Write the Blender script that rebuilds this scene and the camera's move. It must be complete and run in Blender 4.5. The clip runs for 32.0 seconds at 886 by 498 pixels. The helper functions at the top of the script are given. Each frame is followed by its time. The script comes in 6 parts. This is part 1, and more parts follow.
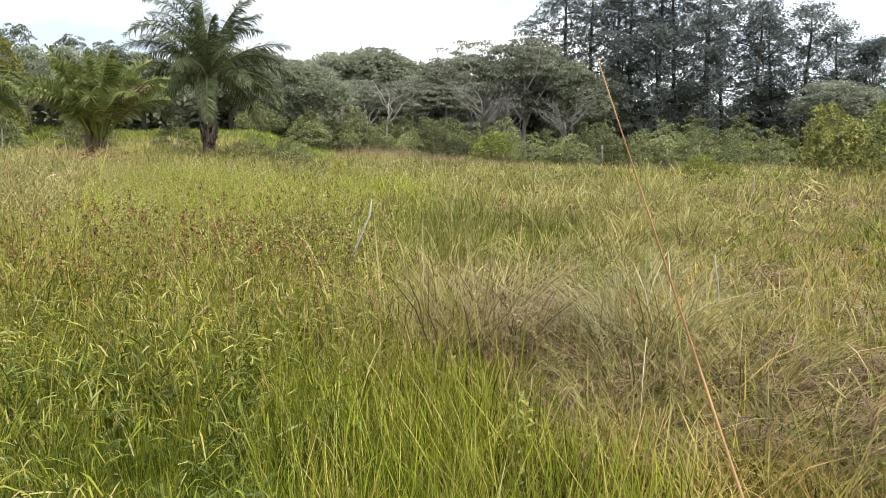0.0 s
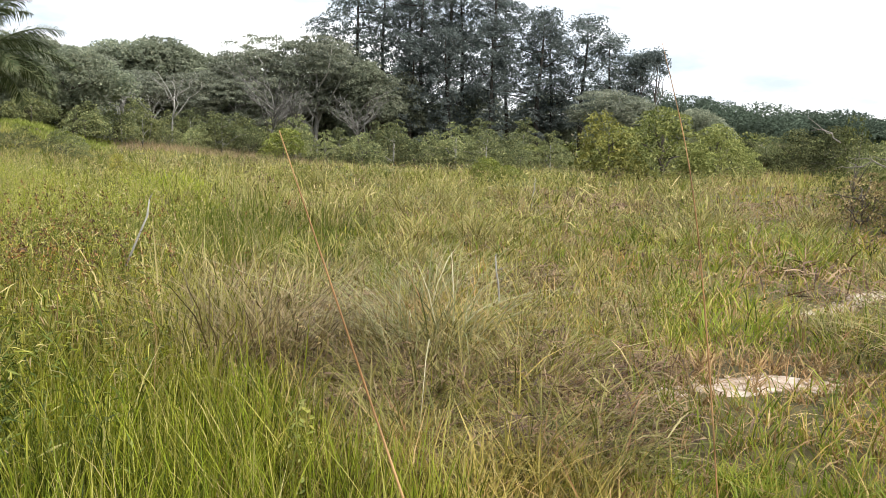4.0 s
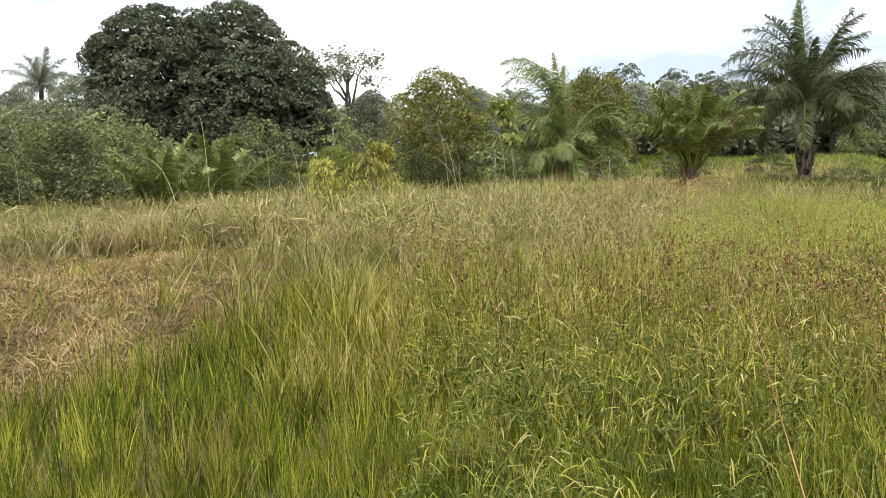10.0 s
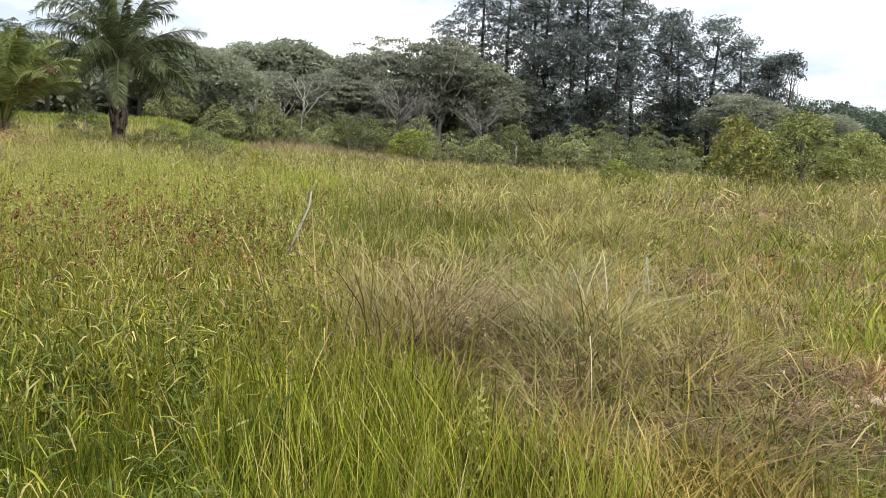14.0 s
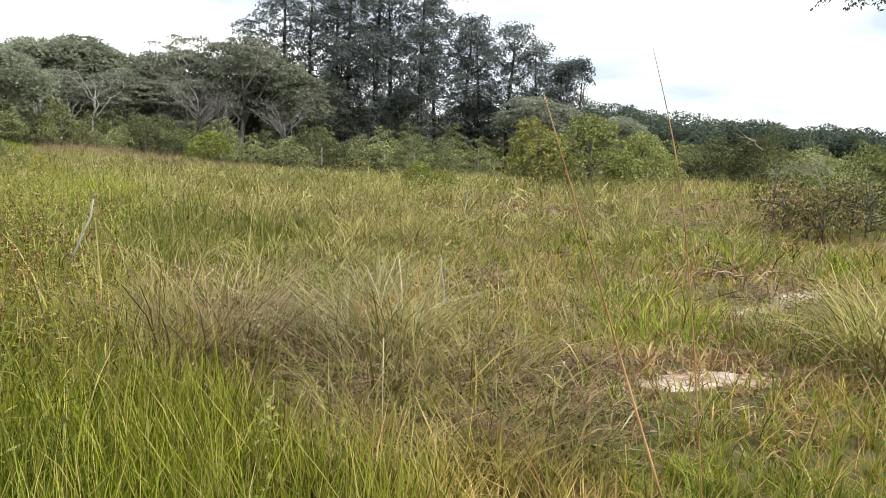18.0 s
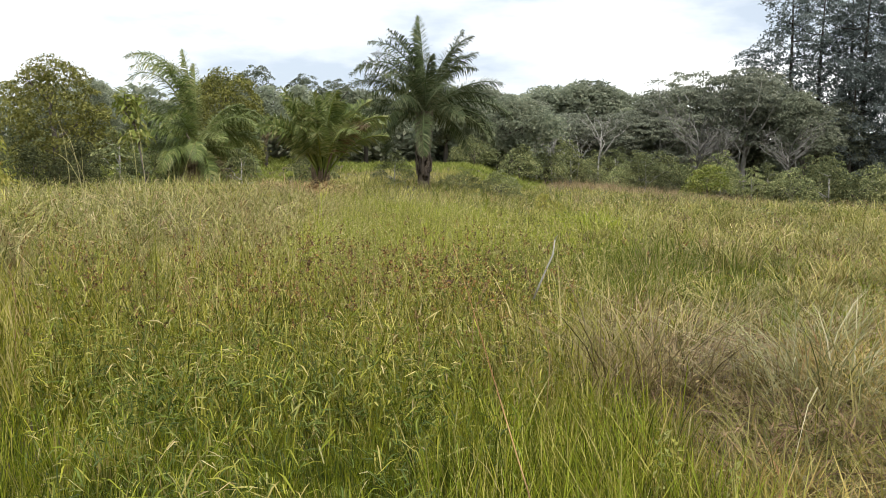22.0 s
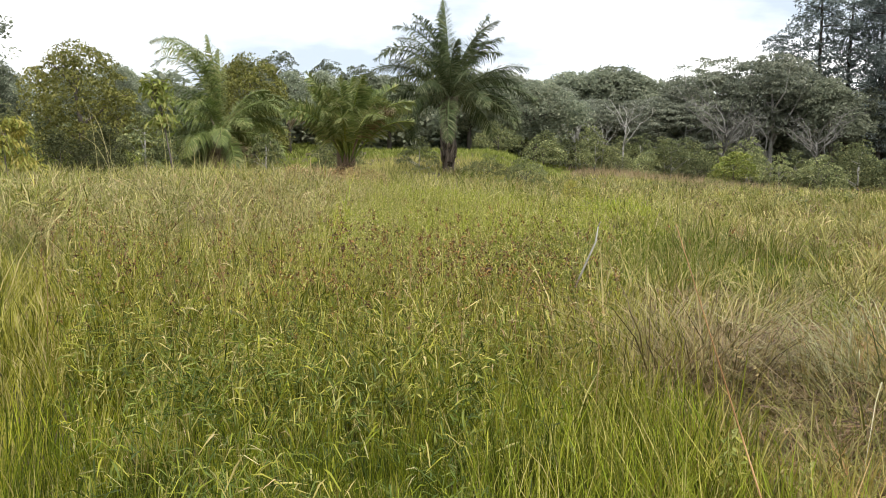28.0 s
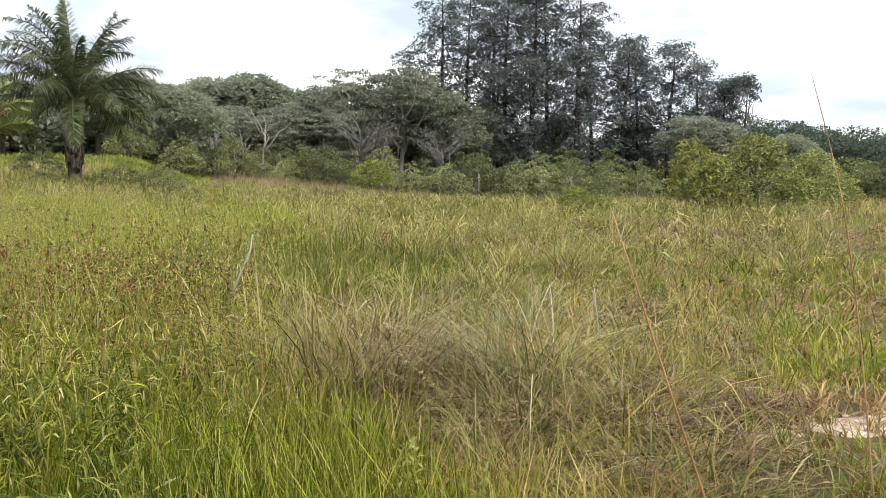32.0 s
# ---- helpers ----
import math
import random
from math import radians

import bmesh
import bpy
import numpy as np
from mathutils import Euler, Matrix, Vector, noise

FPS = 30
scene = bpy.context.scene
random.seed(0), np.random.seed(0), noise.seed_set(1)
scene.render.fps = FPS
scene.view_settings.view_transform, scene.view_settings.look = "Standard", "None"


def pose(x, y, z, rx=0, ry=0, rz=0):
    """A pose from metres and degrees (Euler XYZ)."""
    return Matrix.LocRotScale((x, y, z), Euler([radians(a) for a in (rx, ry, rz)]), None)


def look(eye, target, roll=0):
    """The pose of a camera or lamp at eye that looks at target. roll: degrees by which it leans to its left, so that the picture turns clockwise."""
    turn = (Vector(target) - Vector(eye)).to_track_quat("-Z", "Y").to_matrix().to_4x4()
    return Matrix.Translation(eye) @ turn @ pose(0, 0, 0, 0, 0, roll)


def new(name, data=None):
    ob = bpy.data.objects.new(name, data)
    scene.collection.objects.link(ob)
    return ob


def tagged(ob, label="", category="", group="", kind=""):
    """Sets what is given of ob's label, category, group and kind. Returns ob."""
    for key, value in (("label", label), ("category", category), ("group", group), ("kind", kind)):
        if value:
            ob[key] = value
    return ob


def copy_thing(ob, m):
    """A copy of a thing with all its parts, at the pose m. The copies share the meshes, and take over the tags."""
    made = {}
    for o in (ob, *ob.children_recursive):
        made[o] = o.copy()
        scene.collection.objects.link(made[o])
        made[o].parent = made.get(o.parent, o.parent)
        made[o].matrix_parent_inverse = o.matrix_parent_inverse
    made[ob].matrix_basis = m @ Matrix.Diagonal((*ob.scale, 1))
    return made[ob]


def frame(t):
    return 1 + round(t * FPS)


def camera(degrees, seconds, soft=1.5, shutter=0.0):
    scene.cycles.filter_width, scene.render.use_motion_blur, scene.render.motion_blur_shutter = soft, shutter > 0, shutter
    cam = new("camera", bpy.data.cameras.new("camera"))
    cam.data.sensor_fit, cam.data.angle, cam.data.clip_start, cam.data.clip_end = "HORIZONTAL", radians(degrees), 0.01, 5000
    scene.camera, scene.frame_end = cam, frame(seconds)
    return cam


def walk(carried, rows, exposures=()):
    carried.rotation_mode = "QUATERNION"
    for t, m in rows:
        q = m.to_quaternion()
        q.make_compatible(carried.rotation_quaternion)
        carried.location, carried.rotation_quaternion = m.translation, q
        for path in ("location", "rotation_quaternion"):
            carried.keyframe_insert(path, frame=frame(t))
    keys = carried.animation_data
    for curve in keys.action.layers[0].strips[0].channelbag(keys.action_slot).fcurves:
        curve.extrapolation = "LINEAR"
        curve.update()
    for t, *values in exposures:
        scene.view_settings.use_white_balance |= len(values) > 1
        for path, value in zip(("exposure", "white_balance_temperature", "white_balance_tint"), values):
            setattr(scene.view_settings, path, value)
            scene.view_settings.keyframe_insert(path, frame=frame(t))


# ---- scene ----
from collections import defaultdict

# ---------------------------------------------------------------- camera
# seconds, yaw to the left, pitch up, roll, eye x y z
PATH = [
    (0.0, -4.64, -7.38, -0.69, 0.078, 0.019, 1.489),
    (0.5, 0.51, -6.86, -0.95, 0.135, 0.044, 1.509),
    (1.0, 2.53, -7.35, -1.91, 0.185, 0.073, 1.517),
    (1.5, -0.75, -6.91, -2.08, 0.134, 0.080, 1.508),
    (2.0, -4.14, -7.33, -1.77, 0.144, 0.085, 1.546),
    (2.5, -9.78, -7.45, -0.76, 0.105, 0.112, 1.486),
    (4.5, -17.98, -7.50, 1.03, 0.132, 0.006, 1.528),
    (5.0, -13.43, -7.83, 0.53, 0.118, 0.023, 1.524),
    (5.5, -4.79, -7.45, 0.08, 0.161, -0.011, 1.537),
    (6.0, 6.44, -6.95, -0.40, 0.184, -0.066, 1.548),
    (6.5, 14.34, -6.76, -1.78, 0.207, -0.104, 1.544),
    (7.0, 15.59, -6.54, -1.71, 0.189, -0.216, 1.549),
    (7.5, 18.17, -8.30, -1.47, 0.190, -0.325, 1.560),
    (8.0, 23.22, -7.52, -1.93, 0.215, -0.303, 1.564),
    (8.5, 25.98, -7.30, -1.37, 0.249, -0.245, 1.552),
    (9.0, 31.01, -7.31, -2.28, 0.334, -0.302, 1.572),
    (9.5, 31.88, -5.85, -2.32, 0.358, -0.294, 1.604),
    (10.0, 31.79, -4.93, -2.07, 0.358, -0.295, 1.595),
    (10.5, 30.85, -4.67, -1.58, 0.320, -0.279, 1.578),
    (11.0, 23.52, -5.46, -0.89, 0.250, -0.242, 1.559),
    (11.5, 15.54, -5.71, 0.76, 0.164, -0.208, 1.536),
    (12.0, 11.46, -5.92, -0.41, 0.106, -0.115, 1.515),
    (12.5, 6.47, -8.09, -0.31, 0.082, -0.090, 1.540),
    (13.0, -0.82, -8.80, -0.40, -0.035, 0.028, 1.488),
    (13.5, -7.32, -8.70, 0.87, -0.113, 0.049, 1.473),
    (14.0, -10.39, -7.49, 1.65, -0.125, 0.077, 1.472),
    (14.5, -13.06, -7.99, 2.09, -0.124, 0.042, 1.467),
    (15.0, -18.29, -7.73, 2.68, -0.095, 0.031, 1.476),
    (15.5, -21.90, -6.96, 1.97, -0.074, 0.011, 1.492),
    (17.5, -22.40, -7.08, 1.52, -0.044, 0.007, 1.501),
    (18.0, -22.45, -7.06, 1.61, -0.042, 0.010, 1.497),
    (18.5, -22.58, -7.01, 1.31, -0.038, 0.008, 1.496),
    (19.0, -20.60, -6.90, 0.25, -0.004, 0.005, 1.513),
    (19.5, -13.65, -5.60, 0.92, 0.089, 0.026, 1.527),
    (20.0, -4.36, -5.05, 0.21, 0.149, -0.117, 1.539),
    (20.5, -1.92, -4.66, -0.16, 0.153, -0.171, 1.545),
    (21.0, 2.43, -6.58, 0.52, 0.146, -0.293, 1.548),
    (21.5, 4.68, -5.88, -0.45, 0.214, -0.400, 1.592),
    (22.0, 8.68, -5.30, -0.44, 0.290, -0.359, 1.588),
    (22.5, 12.26, -5.91, 0.16, 0.318, -0.323, 1.580),
    (23.0, 14.78, -6.21, -0.12, 0.324, -0.329, 1.576),
    (23.5, 16.35, -6.53, -0.11, 0.319, -0.343, 1.581),
    (24.0, 17.40, -7.07, -0.10, 0.302, -0.378, 1.581),
    (24.5, 17.19, -6.85, 0.10, 0.244, -0.400, 1.588),
    (25.0, 17.34, -8.28, 0.20, 0.192, -0.432, 1.570),
    (25.5, 14.78, -7.15, 0.19, 0.161, -0.414, 1.589),
    (27.5, 10.34, -6.92, -0.21, 0.110, -0.254, 1.586),
    (28.0, 10.03, -6.12, -0.34, 0.133, -0.189, 1.568),
    (28.5, 1.44, -6.26, -0.63, 0.070, -0.091, 1.546),
    (29.0, -2.14, -7.08, -2.75, 0.052, -0.000, 1.555),
    (29.5, -5.30, -7.41, -0.92, 0.037, 0.015, 1.561),
    (30.0, -6.79, -6.90, -0.23, 0.026, 0.007, 1.562),
    (30.5, -8.08, -6.37, -0.55, 0.028, -0.001, 1.561),
    (31.0, -7.92, -6.59, -0.69, 0.023, 0.014, 1.548),
    (31.5, -7.76, -6.70, -0.73, 0.037, -0.014, 1.559),
    (32.0, -12.41, -5.67, 0.09, 0.043, 0.095, 1.538),
]


def level_pose(yaw, pitch, roll, x, y, z):
    turn = Matrix.Rotation(radians(yaw), 4, "Z") @ Matrix.Rotation(radians(90 + pitch), 4, "X") @ Matrix.Rotation(radians(roll), 4, "Z")
    return Matrix.Translation((x, y, z)) @ turn


cam = camera(52.02, 32.0, soft=0.85)
walk(cam, [(t, level_pose(*r)) for t, *r in PATH], [(0, 0.97), (1, 0.85), (5, 0.92), (9, 0.82), (13, 0.83), (15, 0.85), (19, 0.80), (21, 0.68), (25.5, 0.68), (28, 0.80), (32, 0.83)])

# ---------------------------------------------------------------- world and sun: bright overcast sky
SUN_EL, SUN_AZ = 58.0, 150.0
world = bpy.data.worlds.new("overcast_sky")
scene.world = world
world.use_nodes = True
wn, wl = world.node_tree.nodes, world.node_tree.links
wn.clear()
w_out = wn.new("ShaderNodeOutputWorld")
sky = wn.new("ShaderNodeTexSky")
sky.sky_type, sky.sun_disc = "NISHITA", False
sky.sun_elevation, sky.sun_rotation = radians(SUN_EL), radians(SUN_AZ)
sky_bg = wn.new("ShaderNodeBackground")
sky_bg.inputs["Strength"].default_value = 0.1
cloud_bg = wn.new("ShaderNodeBackground")
coord = wn.new("ShaderNodeTexCoord")
stretch = wn.new("ShaderNodeMapping")
stretch.inputs["Scale"].default_value = (1.0, 1.0, 3.2)
stretch.inputs["Location"].default_value = (0.35, 0.1, 0.0)
puffs = wn.new("ShaderNodeTexNoise")
puffs.inputs["Scale"].default_value, puffs.inputs["Detail"].default_value, puffs.inputs["Roughness"].default_value = 2.3, 7.0, 0.55
shade = wn.new("ShaderNodeValToRGB")
shade.color_ramp.elements[0].position, shade.color_ramp.elements[0].color = 0.40, (0.47, 0.53, 0.61, 1)
shade.color_ramp.elements[1].position, shade.color_ramp.elements[1].color = 0.58, (1.0, 1.0, 1.0, 1)
cloud_bg.inputs["Strength"].default_value = 0.98
w_mix = wn.new("ShaderNodeMixShader")
w_mix.inputs[0].default_value = 0.88
wl.new(coord.outputs["Generated"], stretch.inputs["Vector"])
wl.new(stretch.outputs[0], puffs.inputs["Vector"])
wl.new(puffs.outputs["Fac"], shade.inputs["Fac"])
wl.new(shade.outputs["Color"], cloud_bg.inputs["Color"])
wl.new(sky.outputs["Color"], sky_bg.inputs["Color"])
wl.new(sky_bg.outputs[0], w_mix.inputs[1])
wl.new(cloud_bg.outputs[0], w_mix.inputs[2])
wl.new(w_mix.outputs[0], w_out.inputs["Surface"])

sun_data = bpy.data.lights.new("sun", "SUN")
sun_data.energy, sun_data.angle, sun_data.color = 2.15, radians(10), (1.0, 0.945, 0.89)
sun = new("sun", sun_data)
sun_dir = Vector((math.sin(radians(SUN_AZ)) * math.cos(radians(SUN_EL)), math.cos(radians(SUN_AZ)) * math.cos(radians(SUN_EL)), math.sin(radians(SUN_EL))))
sun.matrix_world = look(sun_dir * 50, (0, 0, 0))


# ---------------------------------------------------------------- materials
def ramp_of(nt, colours):
    r = nt.nodes.new("ShaderNodeValToRGB")
    e = r.color_ramp.elements
    while len(e) < len(colours):
        e.new(0.5)
    for k, (at_, c) in enumerate(colours):
        e[k].position, e[k].color = at_, (*c, 1)
    return r


def leaf_material(name, colours, patch=0.35, patch_scale=0.6, glow=0.3, rough=0.55, objects=0.0, gloss=0.3):
    """Blades and leaves: one colour an island, broad patches over the ground, light that passes through."""
    m = bpy.data.materials.new(name)
    m.use_nodes = True
    nt = m.node_tree
    n, l = nt.nodes, nt.links
    n.clear()
    out = n.new("ShaderNodeOutputMaterial")
    geo = n.new("ShaderNodeNewGeometry")
    r = ramp_of(nt, colours)
    tex = n.new("ShaderNodeTexNoise")
    tex.inputs["Scale"].default_value, tex.inputs["Detail"].default_value = patch_scale, 4
    l.new(geo.outputs["Position"], tex.inputs["Vector"])
    hue = n.new("ShaderNodeTexNoise")
    hue.inputs["Scale"].default_value, hue.inputs["Detail"].default_value = patch_scale * 0.7 + 0.1, 3
    shift = n.new("ShaderNodeVectorMath")
    shift.operation = "ADD"
    shift.inputs[1].default_value = (13.7, 5.1, 2.9)
    l.new(geo.outputs["Position"], shift.inputs[0])
    l.new(shift.outputs[0], hue.inputs["Vector"])
    push = n.new("ShaderNodeMapRange")
    push.inputs["From Min"].default_value, push.inputs["From Max"].default_value = 0.3, 0.7
    push.inputs["To Min"].default_value, push.inputs["To Max"].default_value = -0.22, 0.22
    push.clamp = False
    l.new(hue.outputs["Fac"], push.inputs["Value"])
    own_c = n.new("ShaderNodeMath")
    own_c.operation = "ADD"
    l.new(geo.outputs["Random Per Island"], own_c.inputs[0])
    l.new(push.outputs[0], own_c.inputs[1])
    l.new(own_c.outputs[0], r.inputs["Fac"])
    span = n.new("ShaderNodeMapRange")
    span.inputs["From Min"].default_value, span.inputs["From Max"].default_value = 0.3, 0.7
    span.inputs["To Min"].default_value, span.inputs["To Max"].default_value = 1 - patch, 1 + patch
    l.new(tex.outputs["Fac"], span.inputs["Value"])
    value = span.outputs[0]
    if objects:
        info = n.new("ShaderNodeObjectInfo")
        own = n.new("ShaderNodeMapRange")
        own.inputs["To Min"].default_value, own.inputs["To Max"].default_value = 1 - objects, 1 + objects
        l.new(info.outputs["Random"], own.inputs["Value"])
        both = n.new("ShaderNodeMath")
        both.operation = "MULTIPLY"
        l.new(value, both.inputs[0])
        l.new(own.outputs[0], both.inputs[1])
        value = both.outputs[0]
    hsv = n.new("ShaderNodeHueSaturation")
    l.new(r.outputs["Color"], hsv.inputs["Color"])
    l.new(value, hsv.inputs["Value"])
    p = n.new("ShaderNodeBsdfPrincipled")
    p.inputs["Roughness"].default_value = rough
    p.inputs["Specular IOR Level"].default_value = gloss
    l.new(hsv.outputs["Color"], p.inputs["Base Color"])
    t = n.new("ShaderNodeBsdfTranslucent")
    l.new(hsv.outputs["Color"], t.inputs["Color"])
    mix = n.new("ShaderNodeMixShader")
    mix.inputs[0].default_value = glow
    l.new(p.outputs[0], mix.inputs[1])
    l.new(t.outputs[0], mix.inputs[2])
    l.new(mix.outputs[0], out.inputs["Surface"])
    return m


def solid_material(name, colours, scale=8.0, rough=0.85, bump=0.4, stretch_z=1.0, detail=8):
    """Bark, soil, wood: two scales of noise and a bump."""
    m = bpy.data.materials.new(name)
    m.use_nodes = True
    nt = m.node_tree
    n, l = nt.nodes, nt.links
    p = n["Principled BSDF"]
    geo = n.new("ShaderNodeNewGeometry")
    mp = n.new("ShaderNodeMapping")
    mp.inputs["Scale"].default_value = (1, 1, stretch_z)
    l.new(geo.outputs["Position"], mp.inputs["Vector"])
    a = n.new("ShaderNodeTexNoise")
    a.inputs["Scale"].default_value, a.inputs["Detail"].default_value, a.inputs["Roughness"].default_value = scale, detail, 0.65
    l.new(mp.outputs[0], a.inputs["Vector"])
    b = n.new("ShaderNodeTexNoise")
    b.inputs["Scale"].default_value, b.inputs["Detail"].default_value = scale * 0.13, 3
    l.new(mp.outputs[0], b.inputs["Vector"])
    add = n.new("ShaderNodeMath")
    add.operation = "ADD"
    l.new(a.outputs["Fac"], add.inputs[0])
    l.new(b.outputs["Fac"], add.inputs[1])
    half = n.new("ShaderNodeMath")
    half.operation = "MULTIPLY"
    half.inputs[1].default_value = 0.5
    l.new(add.outputs[0], half.inputs[0])
    r = ramp_of(nt, colours)
    l.new(half.outputs[0], r.inputs["Fac"])
    l.new(r.outputs["Color"], p.inputs["Base Color"])
    bp = n.new("ShaderNodeBump")
    bp.inputs["Strength"].default_value, bp.inputs["Distance"].default_value = bump, 0.03
    l.new(a.outputs["Fac"], bp.inputs["Height"])
    l.new(bp.outputs[0], p.inputs["Normal"])
    p.inputs["Roughness"].default_value = rough
    return m


M_LUSH = leaf_material("lush_grass", [(0.0, (0.039, 0.059, 0.008)), (0.3, (0.102, 0.134, 0.008)), (0.6, (0.210, 0.247, 0.016)), (0.85, (0.371, 0.356, 0.038)), (1.0, (0.448, 0.375, 0.129))], 0.4, 2.2)
M_SEDGE = leaf_material("sedge_grass", [(0.0, (0.059, 0.076, 0.006)), (0.3, (0.167, 0.177, 0.012)), (0.6, (0.335, 0.316, 0.041)), (0.85, (0.493, 0.451, 0.132)), (1.0, (0.552, 0.451, 0.201))], 0.35, 1.5)
M_AIRY = leaf_material("pale_green_grass", [(0.0, (0.085, 0.105, 0.016)), (0.3, (0.230, 0.240, 0.046)), (0.65, (0.380, 0.370, 0.098)), (0.85, (0.500, 0.450, 0.169)), (1.0, (0.560, 0.450, 0.260))], 0.35, 0.8)
M_LIME = leaf_material("lime_grass", [(0.0, (0.205, 0.269, 0.020)), (0.7, (0.389, 0.448, 0.040)), (1.0, (0.518, 0.504, 0.090))], 0.25, 0.7)
M_RUSH = leaf_material("dark_rush", [(0.0, (0.068, 0.098, 0.008)), (0.7, (0.155, 0.195, 0.016)), (1.0, (0.260, 0.281, 0.056))], 0.3, 0.8)
M_DRY = leaf_material("dry_grass", [(0.0, (0.094, 0.085, 0.016)), (0.3, (0.249, 0.208, 0.038)), (0.6, (0.408, 0.312, 0.081)), (0.85, (0.508, 0.385, 0.154)), (1.0, (0.374, 0.198, 0.099))], 0.4, 1.1, 0.22)
M_SHORT = leaf_material("short_grass", [(0.0, (0.120, 0.173, 0.013)), (0.45, (0.270, 0.336, 0.034)), (0.8, (0.430, 0.399, 0.075)), (1.0, (0.430, 0.242, 0.075))], 0.35, 0.9)
M_MOWN = leaf_material("mown_dry_grass", [(0.0, (0.16, 0.135, 0.045)), (0.5, (0.32, 0.245, 0.095)), (1.0, (0.50, 0.38, 0.19))], 0.35, 1.2, 0.2)
M_PALE = leaf_material("pale_tall_grass", [(0.0, (0.160, 0.165, 0.050)), (0.4, (0.330, 0.310, 0.117)), (0.75, (0.490, 0.430, 0.207)), (1.0, (0.380, 0.260, 0.135))], 0.35, 0.9)
M_FAR = leaf_material("far_meadow_grass", [(0.0, (0.12, 0.13, 0.024)), (0.3, (0.26, 0.258, 0.052)), (0.65, (0.42, 0.388, 0.115)), (0.85, (0.52, 0.455, 0.18)), (1.0, (0.54, 0.45, 0.21))], 0.4, 0.3)
M_RUST = leaf_material("rust_grass", [(0.0, (0.26, 0.21, 0.10)), (0.5, (0.41, 0.325, 0.18)), (1.0, (0.46, 0.33, 0.20))], 0.3, 0.3)
M_LAWN = leaf_material("bank_lawn_grass", [(0.0, (0.15, 0.19, 0.035)), (0.6, (0.25, 0.29, 0.065)), (1.0, (0.34, 0.35, 0.11))], 0.3, 0.5, gloss=0.05)
M_THATCH = leaf_material("dead_thatch", [(0.0, (0.062, 0.034, 0.022)), (0.4, (0.171, 0.102, 0.060)), (0.75, (0.311, 0.198, 0.115)), (1.0, (0.366, 0.268, 0.154))], 0.3, 3.0, 0.12, objects=0.2)
M_TUSSOCK = leaf_material("tussock_blades", [(0.0, (0.105, 0.108, 0.022)), (0.4, (0.226, 0.211, 0.049)), (0.8, (0.377, 0.330, 0.102)), (1.0, (0.545, 0.453, 0.204))], 0.2, 1.5, 0.25, objects=0.2)
M_SILVER = leaf_material("silvery_tussock_blades", [(0.0, (0.13, 0.14, 0.050)), (0.4, (0.28, 0.285, 0.110)), (0.8, (0.44, 0.42, 0.22)), (1.0, (0.60, 0.54, 0.36))], 0.25, 1.5, 0.25, objects=0.15)
M_WITHERED = leaf_material("withered_tussock_blades", [(0.0, (0.093, 0.070, 0.029)), (0.4, (0.230, 0.168, 0.072)), (0.75, (0.365, 0.279, 0.136)), (1.0, (0.281, 0.279, 0.085))], 0.25, 2.0, 0.2, objects=0.15)
M_DEEP = leaf_material("deep_green_leaves", [(0.0, (0.063, 0.099, 0.016)), (0.6, (0.144, 0.190, 0.030)), (0.9, (0.253, 0.286, 0.060)), (1.0, (0.414, 0.381, 0.120))], 0.3, 2.0, 0.3)
M_BAMBOO = leaf_material("broad_grass_leaves", [(0.0, (0.102, 0.153, 0.021)), (0.5, (0.196, 0.243, 0.042)), (0.8, (0.323, 0.333, 0.084)), (1.0, (0.459, 0.414, 0.154))], 0.2, 2.0, 0.3)
M_SEED = leaf_material("brown_seed_heads", [(0.0, (0.055, 0.032, 0.013)), (0.6, (0.165, 0.085, 0.028)), (1.0, (0.38, 0.20, 0.06))], 0.2, 2.0, 0.1)
M_RED = leaf_material("reddish_dry_grass", [(0.0, (0.160, 0.100, 0.043)), (0.5, (0.340, 0.210, 0.093)), (1.0, (0.520, 0.380, 0.187))], 0.3, 1.5, 0.15)
M_STALK = leaf_material("reddish_straw", [(0.0, (0.22, 0.10, 0.05)), (0.5, (0.38, 0.20, 0.085)), (1.0, (0.50, 0.33, 0.17))], 0.5, 14.0, 0.12)

M_MANGO = leaf_material("dark_tree_leaves", [(0.0, (0.098, 0.120, 0.080)), (0.6, (0.156, 0.179, 0.120)), (1.0, (0.236, 0.245, 0.173))], 0.25, 0.5, 0.25, 0.9, gloss=0.02)
M_FOREST = leaf_material("forest_leaves", [(0.0, (0.173, 0.201, 0.144)), (0.6, (0.264, 0.291, 0.199)), (1.0, (0.377, 0.391, 0.280))], 0.3, 0.3, 0.5, 0.7, objects=0.25, gloss=0.12)
M_EDGE = leaf_material("wood_edge_leaves", [(0.0, (0.125, 0.149, 0.074)), (0.6, (0.232, 0.258, 0.117)), (1.0, (0.395, 0.396, 0.184))], 0.3, 0.4, 0.42, 0.7, objects=0.35, gloss=0.12)
M_GREYLEAF = leaf_material("grey_green_leaves", [(0.0, (0.178, 0.201, 0.155)), (0.6, (0.274, 0.295, 0.215)), (1.0, (0.390, 0.398, 0.299))], 0.25, 0.3, 0.5, 0.7, objects=0.2, gloss=0.12)
M_HILL = leaf_material("far_hill_leaves", [(0.0, (0.071, 0.098, 0.070)), (0.6, (0.102, 0.133, 0.096)), (1.0, (0.136, 0.171, 0.123))], 0.45, 0.12, 0.35, 0.8, gloss=0.03)
